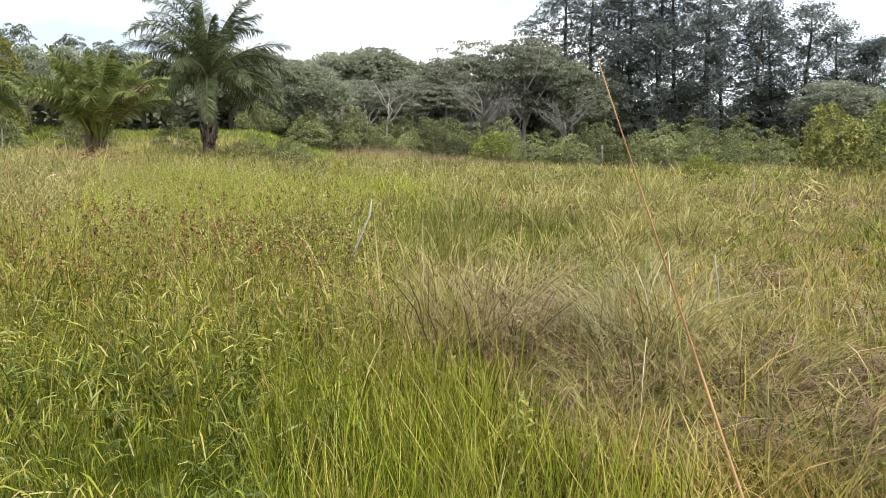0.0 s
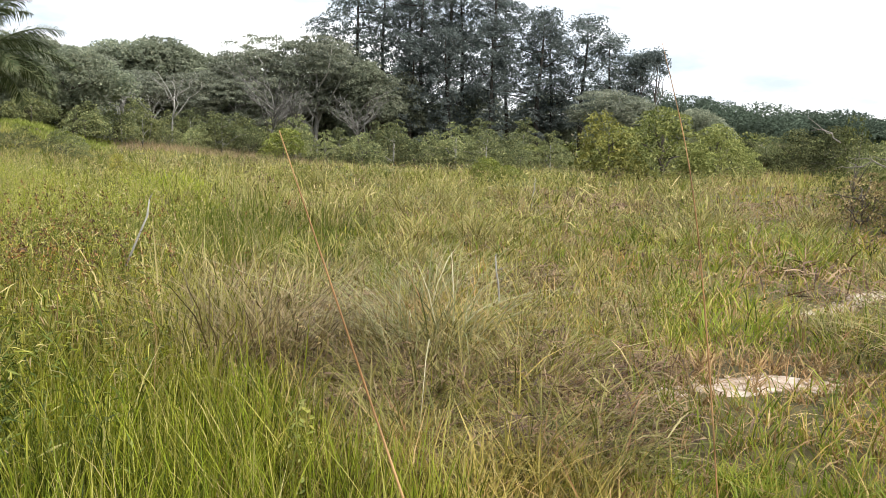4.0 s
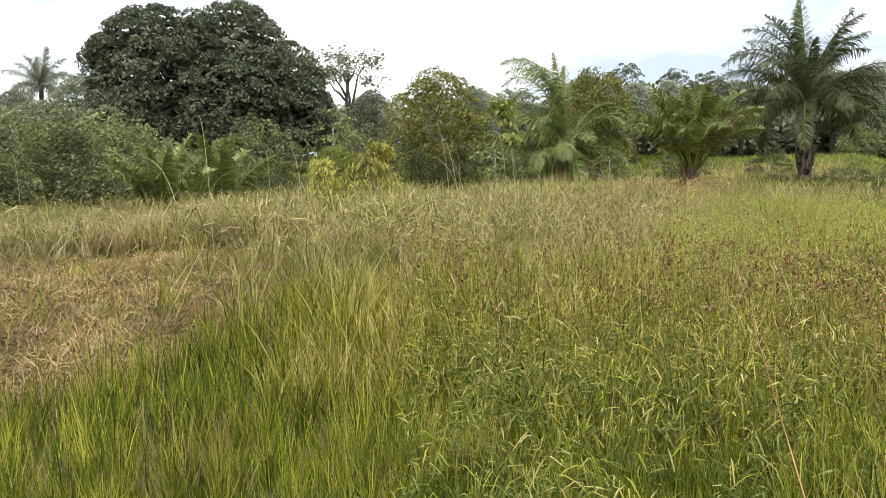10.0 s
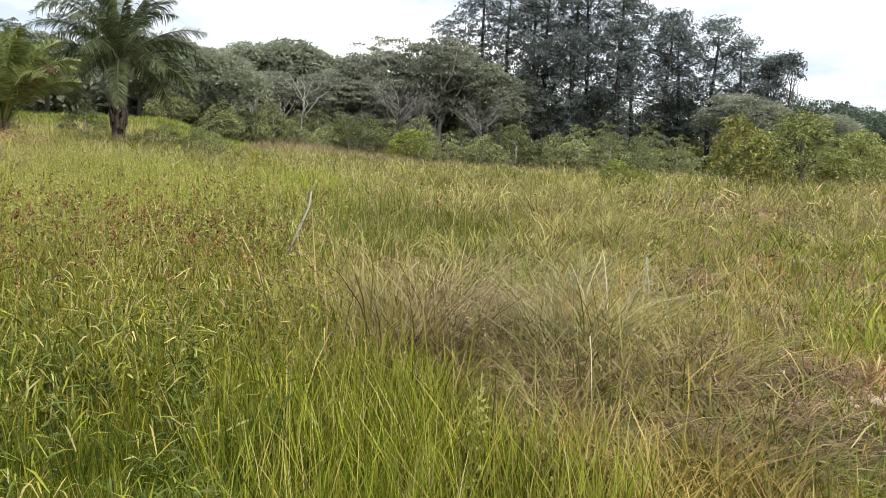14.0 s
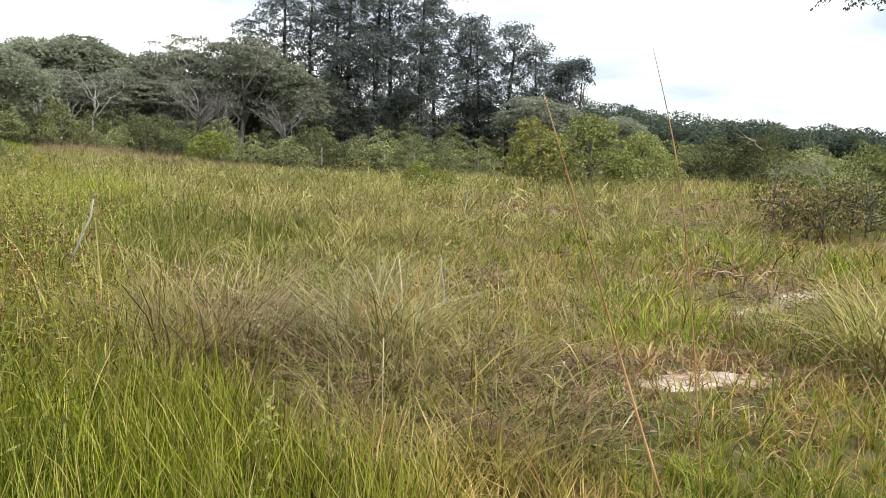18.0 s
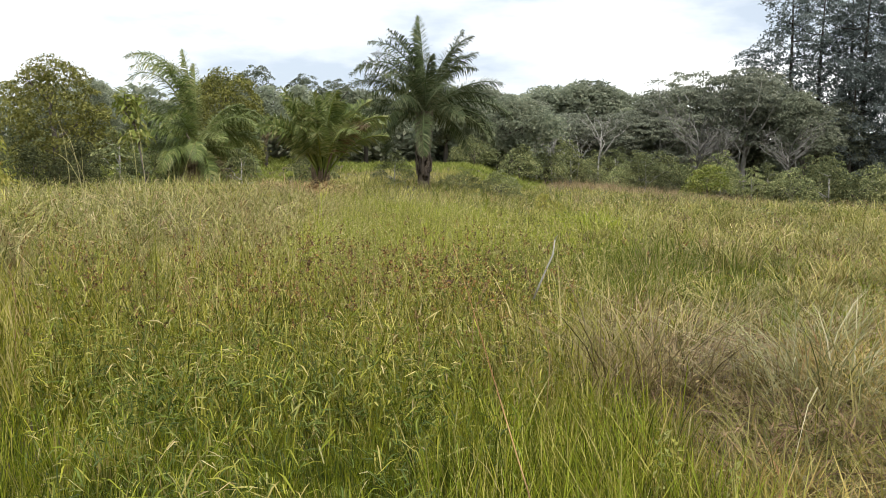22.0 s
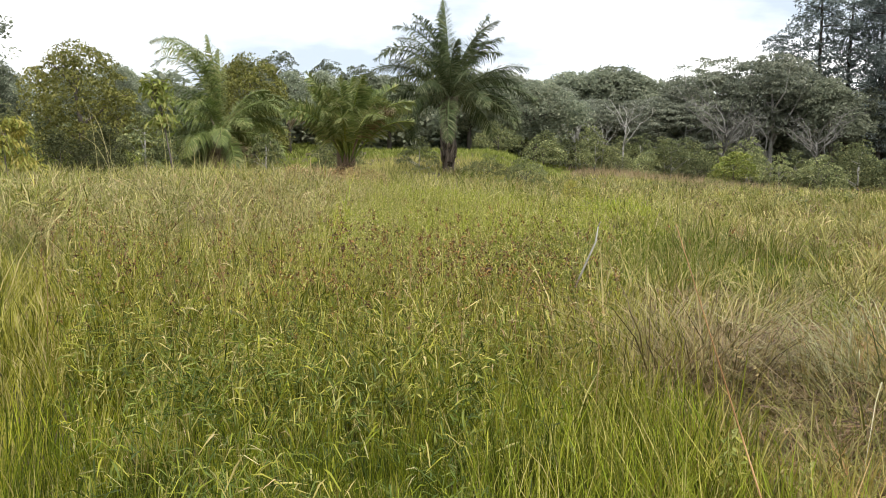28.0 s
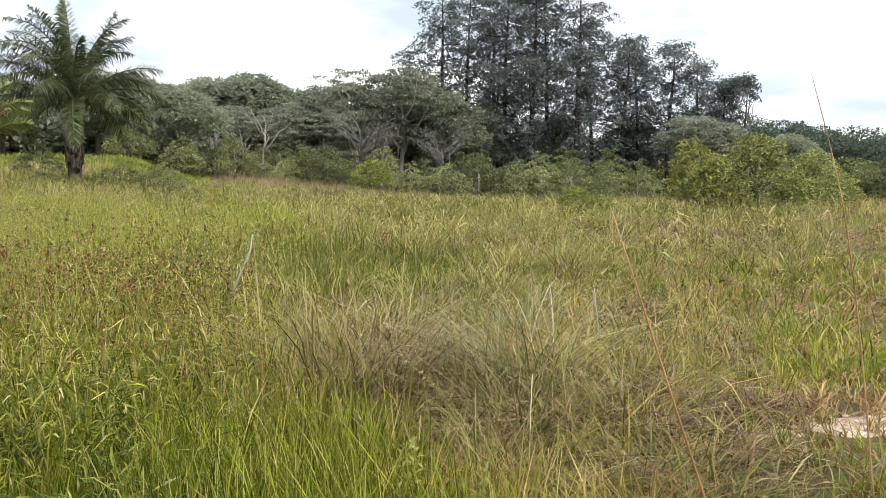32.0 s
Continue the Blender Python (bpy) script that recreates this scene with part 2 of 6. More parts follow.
M_CASU = leaf_material("casuarina_needles", [(0.0, (0.106, 0.130, 0.125)), (0.6, (0.169, 0.201, 0.185)), (1.0, (0.248, 0.278, 0.254))], 0.2, 0.3, 0.48, 0.7, objects=0.2, gloss=0.12)
M_OLIVE = leaf_material("olive_tree_leaves", [(0.0, (0.11, 0.12, 0.028)), (0.6, (0.225, 0.225, 0.055)), (1.0, (0.33, 0.31, 0.09))], 0.3, 0.5, 0.3, 0.65)
M_BUSH = leaf_material("bush_leaves", [(0.0, (0.095, 0.118, 0.035)), (0.6, (0.20, 0.222, 0.068)), (1.0, (0.34, 0.345, 0.13))], 0.3, 0.5, 0.28, 0.65, objects=0.3, gloss=0.15)
M_DULL = leaf_material("dull_bush_leaves", [(0.0, (0.070, 0.084, 0.040)), (0.6, (0.125, 0.140, 0.064)), (1.0, (0.22, 0.22, 0.10))], 0.35, 0.7, 0.3, 0.75, objects=0.3, gloss=0.06)
M_SHRUB = leaf_material("mixed_shrub_leaves", [(0.0, (0.075, 0.092, 0.032)), (0.6, (0.155, 0.178, 0.056)), (1.0, (0.28, 0.29, 0.10))], 0.35, 0.9, 0.28, 0.7, objects=0.3, gloss=0.1)
M_BRIGHT = leaf_material("bright_leaves", [(0.0, (0.13, 0.17, 0.03)), (0.6, (0.25, 0.29, 0.055)), (1.0, (0.40, 0.40, 0.12))], 0.2, 0.8, 0.3, objects=0.2)
M_YELLOW = leaf_material("yellowish_leaves", [(0.0, (0.20, 0.23, 0.04)), (0.6, (0.36, 0.35, 0.07)), (1.0, (0.52, 0.43, 0.12))], 0.2, 1.0, 0.3)
M_PALM = leaf_material("palm_leaflets", [(0.0, (0.050, 0.070, 0.030)), (0.6, (0.105, 0.135, 0.055)), (1.0, (0.24, 0.25, 0.13))], 0.25, 0.6, 0.25, 0.5, gloss=0.18)
M_PALM2 = leaf_material("young_palm_leaflets", [(0.0, (0.099, 0.140, 0.041)), (0.6, (0.209, 0.259, 0.074)), (1.0, (0.385, 0.378, 0.156))], 0.25, 0.6, 0.25, 0.45)
M_PALMDRY = leaf_material("dry_palm_leaflets", [(0.0, (0.145, 0.104, 0.053)), (0.6, (0.238, 0.180, 0.084)), (1.0, (0.323, 0.285, 0.147))], 0.2, 1.0, 0.15)

M_BARK = solid_material("grey_brown_bark", [(0.3, (0.05, 0.042, 0.034)), (0.55, (0.13, 0.11, 0.09)), (0.75, (0.22, 0.19, 0.155))], 9, 0.9, 0.6, 0.35)
M_DARKBARK = solid_material("dark_bark", [(0.3, (0.025, 0.021, 0.018)), (0.55, (0.065, 0.055, 0.045)), (0.75, (0.13, 0.11, 0.09))], 9, 0.9, 0.6, 0.35)
M_PALEBARK = solid_material("pale_grey_bark", [(0.3, (0.22, 0.21, 0.19)), (0.6, (0.42, 0.40, 0.36)), (0.8, (0.56, 0.54, 0.49))], 6, 0.85, 0.3, 0.4)
M_GREYBARK = solid_material("dull_grey_bark", [(0.3, (0.10, 0.095, 0.085)), (0.6, (0.20, 0.19, 0.17)), (0.8, (0.30, 0.285, 0.26))], 6, 0.9, 0.3, 0.4)
M_PALMBARK = solid_material("palm_trunk_fibre", [(0.3, (0.055, 0.043, 0.035)), (0.55, (0.16, 0.125, 0.095)), (0.75, (0.30, 0.24, 0.175))], 14, 0.95, 0.8, 0.6)
M_DRYBOOT = solid_material("dry_palm_boots", [(0.3, (0.07, 0.05, 0.03)), (0.55, (0.16, 0.115, 0.068)), (0.75, (0.27, 0.20, 0.12))], 12, 0.95, 0.6, 0.5)
M_DEADWOOD = solid_material("bleached_wood", [(0.3, (0.16, 0.14, 0.12)), (0.6, (0.32, 0.29, 0.26)), (0.8, (0.48, 0.45, 0.41))], 10, 0.85, 0.4, 0.6)
M_SAND = solid_material("sandy_laterite", [(0.38, (0.19, 0.12, 0.07)), (0.47, (0.34, 0.25, 0.17)), (0.54, (0.52, 0.43, 0.35)), (0.66, (0.70, 0.63, 0.56))], 13, 0.95, 0.5)
M_PEBBLE = solid_material("pale_stones", [(0.3, (0.38, 0.27, 0.19)), (0.6, (0.62, 0.52, 0.44)), (0.8, (0.74, 0.68, 0.62))], 30, 0.9, 0.4)


def ground_material():
    m = solid_material("meadow_soil", [(0.3, (0.035, 0.028, 0.011)), (0.45, (0.075, 0.062, 0.020)), (0.6, (0.12, 0.098, 0.035)), (0.75, (0.18, 0.14, 0.06))], 5.0, 0.95, 0.7)
    return m


M_GROUND = ground_material()
M_WET = solid_material("wet_mud", [(0.3, (0.035, 0.032, 0.016)), (0.6, (0.070, 0.062, 0.034)), (0.8, (0.11, 0.095, 0.055))], 7, 0.35, 0.3)


# ---------------------------------------------------------------- the lie of the land
def step(v, a, b):
    u = np.clip((np.asarray(v, float) - a) / (b - a), 0, 1)
    return u * u * (3 - 2 * u)


def lie(x, y):
    """Height of the ground."""
    x, y = np.asarray(x, float), np.asarray(y, float)
    h = 0.72 * step(-x, 1.5, 7.5) * step(np.hypot(x, y), 3, 9)
    h = h + 0.85 * step(y, 40, 54) * step(-x, 1, 8)
    h = h + 1.25 * step(-x, 12, 34)
    h = h - 1.55 * step(x, -2, 17) * step(y, 20, 60)
    h = h + 2.2 * step(np.hypot(x - 95, y - 125), 75, 15)
    h = h + 0.05 * np.sin(x * 0.9 + 1.3) * np.cos(y * 0.7) + 0.025 * np.sin(2.3 * x + 1.7 * y)
    return h


def lie1(x, y):
    return float(lie(x, y))


def mesh_of(name, verts, faces, mat, smooth=False):
    me = bpy.data.meshes.new(name)
    me.from_pydata([tuple(v) for v in verts], [], [tuple(f) for f in faces])
    me.materials.append(mat)
    if smooth:
        me.polygons.foreach_set("use_smooth", [True] * len(me.polygons))
    me.update()
    return me


def fast_mesh(name, verts, loops, sizes, mat):
    """A mesh straight from arrays: corner indices in a row, and each face's number of corners."""
    me = bpy.data.meshes.new(name)
    verts, loops, sizes = np.asarray(verts, np.float32), np.asarray(loops, np.int32), np.asarray(sizes, np.int32)
    me.vertices.add(len(verts))
    me.vertices.foreach_set("co", verts.ravel())
    me.loops.add(len(loops))
    me.loops.foreach_set("vertex_index", loops)
    me.polygons.add(len(sizes))
    me.polygons.foreach_set("loop_start", np.concatenate([[0], np.cumsum(sizes)[:-1]]).astype(np.int32))
    me.polygons.foreach_set("loop_total", sizes)
    me.materials.append(mat)
    me.update(calc_edges=True)
    return me


def child(name, me, parent, label=""):
    ob = new(name, me)
    ob.parent = parent
    if label:
        tagged(ob, label)
    return ob


# ground: one sheet to the horizon
def build_ground():
    rings = np.concatenate([np.linspace(0, 12, 49), np.geomspace(12.4, 90, 60), np.geomspace(95, 3000, 26)])
    turns = 180
    a = np.linspace(0, 2 * math.pi, turns, endpoint=False)
    r, t = np.meshgrid(rings[1:], a, indexing="ij")
    x, y = (r * np.sin(t)).ravel(), (r * np.cos(t)).ravel()
    v = np.concatenate([[[0, 0, lie1(0, 0)]], np.stack([x, y, lie(x, y)], 1)])
    f = [(0, 1 + (k + 1) % turns, 1 + k) for k in range(turns)]
    for i in range(len(rings) - 2):
        p, q = 1 + i * turns, 1 + (i + 1) * turns
        f += [(p + k, p + (k + 1) % turns, q + (k + 1) % turns, q + k) for k in range(turns)]
    ob = new("ground", mesh_of("ground", v, f, M_GROUND, True))
    return tagged(ob, "uneven meadow soil in brown and olive under grass", "ground", kind="structure")


ground = build_ground()


def patch(name, cx, cy, rx, ry, turn, mat, label, lift=0.012, seed=1, jag=0.35):
    """A flat patch with a ragged outline that follows the ground."""
    rng = np.random.default_rng(seed)
    n = 40
    a = np.linspace(0, 2 * math.pi, n, endpoint=False)
    ph = rng.uniform(0, 6.3, 5)
    rad = 1 + jag * sum(np.sin((k + 2) * a + ph[k]) / (k + 1.6) for k in range(5))
    v, f = [], []
    c, s = math.cos(radians(turn)), math.sin(radians(turn))
    for ring, sc in enumerate((0.0, 0.35, 0.7, 0.92, 1.0)):
        for k in range(n):
            u, w = rx * rad[k] * sc * math.cos(a[k]), ry * rad[k] * sc * math.sin(a[k])
            x, y = cx + c * u - s * w, cy + s * u + c * w
            up = lift * (1 if sc < 0.95 else -2) + 0.012 * math.sin(9 * x) * math.cos(8 * y) * (1 - sc)
            v.append((x, y, lie1(x, y) + up))
    for ring in range(4):
        for k in range(n):
            f.append((ring * n + k, (ring + 1) * n + k, (ring + 1) * n + (k + 1) % n, ring * n + (k + 1) % n))
    return tagged(new(name, mesh_of(name, v, f, mat, True)), label, "bare ground", kind="structure")


SANDS = [(3.56, 4.42, 0.46, 0.24, -8, 11), (5.9, 6.55, 0.34, 0.12, 15, 12), (6.55, 6.8, 0.42, 0.13, 24, 16), (7.15, 7.1, 0.26, 0.09, 30, 17), (2.62, 4.72, 0.16, 0.08, 10, 13), (5.15, 6.3, 0.20, 0.11, 0, 14), (2.85, 4.35, 0.14, 0.08, 30, 15)]
for sx, sy, srx, sry, sturn, sseed in SANDS:
    patch("sand_patch", sx, sy, srx, sry, sturn, M_SAND, "bare pinkish white sandy patch in the grass", seed=sseed)
WETS = [(-1.5, 3.2, 0.45, 0.22, 20, 21), (-0.5, 3.55, 0.38, 0.20, 0, 23), (-2.1, 2.75, 0.5, 0.25, 30, 24), (0.15, 3.2, 0.3, 0.18, 0, 25)]
for sx, sy, srx, sry, sturn, sseed in WETS:
    patch("wet_mud_patch", sx, sy, srx, sry, sturn, M_WET, "dark wet mud between the grass stems", seed=sseed)


# ---------------------------------------------------------------- grass
def blades(name, root, height, width, mat, rng, bend=0.45, segs=2, lean=0.12, label="", category="grass", drop=0.0):
    """Many tapered blades as one object of kind stuff."""
    n = len(root)
    if n == 0:
        return None
    az, face = rng.uniform(0, 2 * math.pi, n), rng.uniform(0, math.pi, n)
    b = np.abs(rng.normal(bend, bend * 0.5, n))
    d = np.stack([np.cos(az), np.sin(az)], 1)
    side = np.stack([np.cos(face), np.sin(face), np.zeros(n)], 1)
    tl = rng.normal(0, lean, (n, 2))
    cols = []
    for k in range(segs + 1):
        s = k / segs
        out = (b * s ** 2)[:, None] * d * height[:, None] + tl * s * height[:, None]
        up = height * (s - 0.35 * b * s ** 2.2 - drop * s ** 3)
        c = np.concatenate([root[:, :2] + out, (root[:, 2] + up)[:, None]], 1)
        w = width * (1.0 if k == 0 else (0.8 if k < segs else 0.0)) * 0.5
        if k < segs:
            cols += [c - side * w[:, None], c + side * w[:, None]]
        else:
            cols.append(c)
    per = 2 * segs + 1
    v = np.stack(cols, 1).reshape(-1, 3)
    pat, sizes = [], []
    for k in range(segs - 1):
        pat += [2 * k, 2 * k + 1, 2 * k + 3, 2 * k + 2]
        sizes.append(4)
    pat += [2 * segs - 2, 2 * segs - 1, 2 * segs]
    sizes.append(3)
    loops = (np.arange(n)[:, None] * per + np.array(pat)[None]).ravel()
    ob = new(name, fast_mesh(name, v, loops, np.tile(sizes, n), mat))
    return tagged(ob, label, category, kind="stuff")


def edge_green(y):
    return np.interp(y, [0, 2.7, 3.3, 4.7, 7.8, 9.8, 11.5, 12.6, 16, 30], [1.2, 1.0, 0.65, 0.35, 0.22, 0.45, 1.5, 2.6, 2.0, 2.0])


def zone_of(x, y, rng):
    """Which kind of grass grows at each place."""
    n = len(x)
    d = np.hypot(x, y)
    j = 0.35 * np.sin(1.7 * x + 0.6) + 0.3 * np.sin(1.3 * y - 0.8 * x) + rng.normal(0, 0.22, n)
    z = np.full(n, "far", dtype=object)
    left = x < edge_green(y) + 0.5 * j + rng.normal(0, 0.25, n)
    z[left & (d < 22)] = "airy"
    z[left & (d < 8.6 + j)] = "sedge"
    z[left & (d < 4.6 + 0.6 * j)] = "lush"
    z[left & (x > -7.2 + j) & (x < -0.6 + 0.1 * y + j) & (d > 10 + j) & (d < 24 + 2 * j)] = "lime"
    z[(x > -1.9 + j) & (x < 2.9 + j) & (y > 8.9 + j) & (y < 14.2 + j)] = "rush"
    dry = (~left) & (x < 0.47 * y + 0.5 + j) & (y < 15 + j)
    z[dry & (z != "rush")] = "dry"
    z[(~left) & (~dry) & (d < np.interp(np.degrees(np.arctan2(x, y)), [14, 24], [12, 24]) + 2 * j)] = "short"
    z[(z == "short") & (rng.uniform(0, 1, n) < 0.12)] = "dry"
    z[(z == "short") & (np.sin(1.9 * x + 0.7) * np.sin(2.3 * y + 0.9 * x) + 0.4 * j > 0.62)] = "red"
    z[(z == "dry") & (np.sin(2.6 * x + 1.1) * np.cos(2.2 * y - 0.6 * x) + 0.4 * j > 0.40)] = "short"
    near_sand = np.exp(-(((x - 3.2) / 1.45) ** 2 + ((y - 4.5) / 1.0) ** 2)) + 0.9 * np.exp(-(((x - 6.0) / 1.5) ** 2 + ((y - 6.5) / 0.8) ** 2))
    z[(x > 1.9) & (rng.uniform(0, 1, n) < 0.75 * near_sand)] = "red"
    az = np.degrees(np.arctan2(-x, y))
    z[(az > 40 + 4 * j) & (az < 90) & (d < 7.2 + j)] = "lush"
    z[(az > np.interp(d, [8.6, 10, 13, 22], [33, 24, 17, 14]) + 3 * j) & (az < 100) & (d >= 8.6 + 0.6 * j) & (d < 22 + j)] = "pale"
    brown = (az > np.interp(d, [5.5, 5.8, 6.1, 6.7, 7.4, 8.2, 9.4, 10.5], [58, 52, 48.5, 46, 42.5, 40, 40.5, 50]) + 1.2 * j) & (az < 110) & (d < 10.2 + 0.8 * j) & (d > 5.4 + 0.25 * j)
    z[brown] = "mown"
    z[brown & (rng.uniform(0, 1, n) < 0.22 + 0.2 * np.sin(1.9 * x + 2.2 * y))] = "short"
    z[(d > 54 + 2 * j) & (x > -4 + j)] = "rust"
    z[(x < -1.5 + 2 * j) & (y > 47.5 + j)] = "lawn"
    z[(x < -13 + j) & (d > 26 + j)] = "lawn"
    return z


KINDS = {  # height, spread, width, bend, material, words
    "lush": (0.34, 0.08, 0.0056, 0.14, M_LUSH, "dense bright green young grass in wet ground"),
    "sedge": (0.60, 0.15, 0.0074, 0.26, M_SEDGE, "tall olive green sedge with pale tips"),
    "airy": (0.56, 0.17, 0.0075, 0.36, M_AIRY, "airy pale green meadow grass"),
    "lime": (0.44, 0.12, 0.0092, 0.28, M_LIME, "bright lime green grass in a damp hollow"),
    "rush": (0.48, 0.12, 0.0088, 0.20, M_RUSH, "dark olive rushes in a damp hollow"),
    "dry": (0.30, 0.13, 0.0076, 0.60, M_DRY, "dry straw coloured grass between tussocks"),
    "short": (0.18, 0.08, 0.0066, 0.55, M_SHORT, "short patchy green and brown grass"),
    "mown": (0.12, 0.05, 0.0075, 0.95, M_MOWN, "short dry yellow brown trodden grass"),
    "pale": (0.44, 0.18, 0.0110, 0.80, M_PALE, "tall pale half-dry grass on the bank"),
    "far": (0.37, 0.14, 0.0088, 0.42, M_FAR, "tan and green meadow grass"),
    "rust": (0.58, 0.14, 0.0070, 0.35, M_RUST, "straw and rust brown grass along the wood's edge"),
    "red": (0.15, 0.06, 0.0090, 0.85, M_RED, "reddish brown dry grass round the bare sand"),
    "lawn": (0.26, 0.06, 0.0240, 0.50, M_LAWN, "smooth bright green grass on a bank"),
}


def bare(x, y, places=SANDS):
    m = np.zeros(len(x), bool)
    for sx, sy, srx, sry, sturn, _ in places:
        c, s = math.cos(radians(sturn)), math.sin(radians(sturn))
        u, w = (x - sx) * c + (y - sy) * s, -(x - sx) * s + (y - sy) * c
        m |= (u / srx) ** 2 + (w / sry) ** 2 < 0.62
    return m


BROWNED = [(1.32, 4.95, 0.32), (1.62, 4.62, 0.24), (0.76, 5.36, 0.44), (2.35, 4.85, 0.24), (3.6, 7.75, 0.36), (1.35, 6.5, 0.3), (2.7, 6.3, 0.25), (2.0, 4.2, 0.20), (1.35, 3.6, 0.18), (1.12, 4.5, 0.18), (1.63, 3.8, 0.30), (1.5, 4.35, 0.30), (1.85, 4.7, 0.22)]


def browned(x, y):
    """Places where dead thatch lies open between the tussocks."""
    m = np.zeros(len(x), bool)
    for bx, by, r in BROWNED:
        m |= ((x - bx) / r) ** 2 + ((y - by) / (0.75 * r)) ** 2 < 1
    return m


def sow(lo, hi, per_m2, segs, wide, az0, az1, seed, tall=1.0):
    """Sows one ring of the meadow, between two bearings (degrees to the left)."""
    rng = np.random.default_rng(seed)
    area = radians(az1 - az0) / 2 * (hi ** 2 - lo ** 2)
    n = int(area * per_m2)
    d = np.sqrt(rng.uniform(lo ** 2, hi ** 2, n))
    a = np.radians(rng.uniform(az0, az1, n))
    x, y = -np.sin(a) * d, np.cos(a) * d
    # tufts: pull the roots together into small bunches
    cell = 0.15 * wide
    gx, gy = np.round(x / cell), np.round(y / cell)
    hx = np.sin(gx * 127.1 + gy * 311.7) * 43758.5453
    hy = np.sin(gx * 269.5 + gy * 183.3) * 43758.5453
    tx, ty = (gx + 1.9 * (hx - np.floor(hx) - 0.5)) * cell, (gy + 1.9 * (hy - np.floor(hy) - 0.5)) * cell
    pull = rng.uniform(0.0, 0.85, n)
    hz = np.sin(gx * 419.2 + gy * 371.9) * 43758.5453
    bunch = 0.62 + 0.62 * (hz - np.floor(hz)) ** 1.4
    x, y = x + (tx - x) * pull, y + (ty - y) * pull
    keep = ~bare(x, y) | (rng.uniform(0, 1, n) < 0.22)
    keep &= ~browned(x, y) | (rng.uniform(0, 1, n) < 0.36)
    keep &= ~bare(x, y, WETS) | (rng.uniform(0, 1, n) < 0.3)
    x, y, bunch = x[keep], y[keep], bunch[keep]
    zone = zone_of(x, y, rng)
    thin = {"dry": 0.7}
    swell = 0.72 + 0.56 * (0.5 + 0.5 * np.sin(1.1 * x + 2 * np.sin(0.7 * y))) * (0.5 + 0.5 * np.cos(0.9 * y + 1.3 * np.sin(0.8 * x)))
    for kind, (h, sd, w, bend, mat, words) in KINDS.items():
        m = zone == kind
        if kind in thin:
            m &= rng.uniform(0, 1, len(x)) < thin[kind]
        cnt = int(m.sum())
        if not cnt:
            continue
        hh = np.clip(rng.normal(h, sd, cnt), 0.35 * h, 1.8 * h) * swell[m] * bunch[m] * tall
        if kind == "lush":
            hh *= np.interp(np.hypot(x[m], y[m]), [3.0, 4.4], [0.62, 1.35])
        root = np.stack([x[m], y[m], lie(x[m], y[m]) - 0.01], 1)
        blades("meadow_grass", root, hh, np.full(cnt, w) * wide * rng.uniform(0.7, 1.35, cnt), mat, rng, bend, segs, 0.16, words)


sow(1.9, 3.0, 4600, 2, 1.0, -54, 64, 100)
sow(3.0, 4.2, 3900, 2, 1.0, -54, 64, 101)
sow(4.2, 7.0, 1300, 3, 1.1, -54, 64, 102)
sow(7.0, 13.0, 380, 2, 1.45, -54, 64, 103)
sow(13.0, 26.0, 112, 2, 1.9, -54, 66, 104, 1.05)
sow(26.0, 74.0, 25, 1, 4.6, -52, 66, 105, 1.0)
sow(38, 60, 42, 1, 3.2, 2, 40, 108)
sow(1.9, 9.0, 300, 1, 2.6, 64, 306, 106)
sow(9.0, 34.0, 26, 1, 6.0, 66, 308, 109)
sow(0.45, 1.9, 1100, 1, 1.8, 0, 360, 107, 0.5)


def tufts(n, d0, d1, a0, a1, per, height, width, mat, label, seed, keep=None, bend=0.5, clump=0.045):
    """Loose fan-shaped tufts that stand out of the meadow."""
    rng = np.random.default_rng(seed)
    a, d = np.radians(rng.uniform(a0, a1, n)), np.sqrt(rng.uniform(d0 ** 2, d1 ** 2, n))
    x, y = -np.sin(a) * d, np.cos(a) * d
    if keep is not None:
        m = keep(x, y)
        x, y, d = x[m], y[m], d[m]
        n = len(x)
    big = rng.uniform(0.7, 1.25, n)
    r = rng.normal(0, clump, (n, per, 2)) * big[:, None, None]
    px_, py_ = x[:, None] + r[:, :, 0], y[:, None] + r[:, :, 1]
    root = np.stack([px_, py_, lie(px_, py_)], 2).reshape(-1, 3)
    h = (np.repeat(big, per) * height * rng.uniform(0.65, 1.2, n * per))
    w = np.repeat(width * d / 10.0, per) * rng.uniform(0.7, 1.3, n * per)
    return blades("grass_tufts", root, h, w, mat, rng, bend, 3 if d0 < 6 else 2, 0.22, label)


def in_green(x, y):
    return x < edge_green(y)


def in_open(x, y):
    return (x > edge_green(y) - 0.5) & (np.hypot(x - 3.4, y - 4.5) > 1.0) & (np.hypot(x - 6.1, y - 6.6) > 1.1)


tufts(420, 7, 22, 0, 50, 11, 0.60, 0.0100, M_SEDGE, "dark green tufts standing in the meadow", 132, in_green)
tufts(760, 12, 42, -34, 10, 10, 0.44, 0.0085, M_PALE, "straw tufts in the open meadow", 133)
tufts(700, 12, 42, -34, 10, 10, 0.42, 0.0085, M_RUSH, "olive tufts in the open meadow", 134)
tufts(420, 12, 34, -34, 6, 10, 0.38, 0.0085, M_LUSH, "deep green tufts in the open meadow", 140)
tufts(380, 12, 36, -40, 8, 9, 0.38, 0.0080, M_RED, "rusty brown tufts in the open meadow", 141)
tufts(420, 4.5, 14, -50, -5, 10, 0.32, 0.0150, M_SHORT, "green tufts in short grass", 135, in_open)
tufts(260, 5, 14, -50, -5, 10, 0.30, 0.0140, M_PALE, "dry tufts in short grass", 136, in_open)
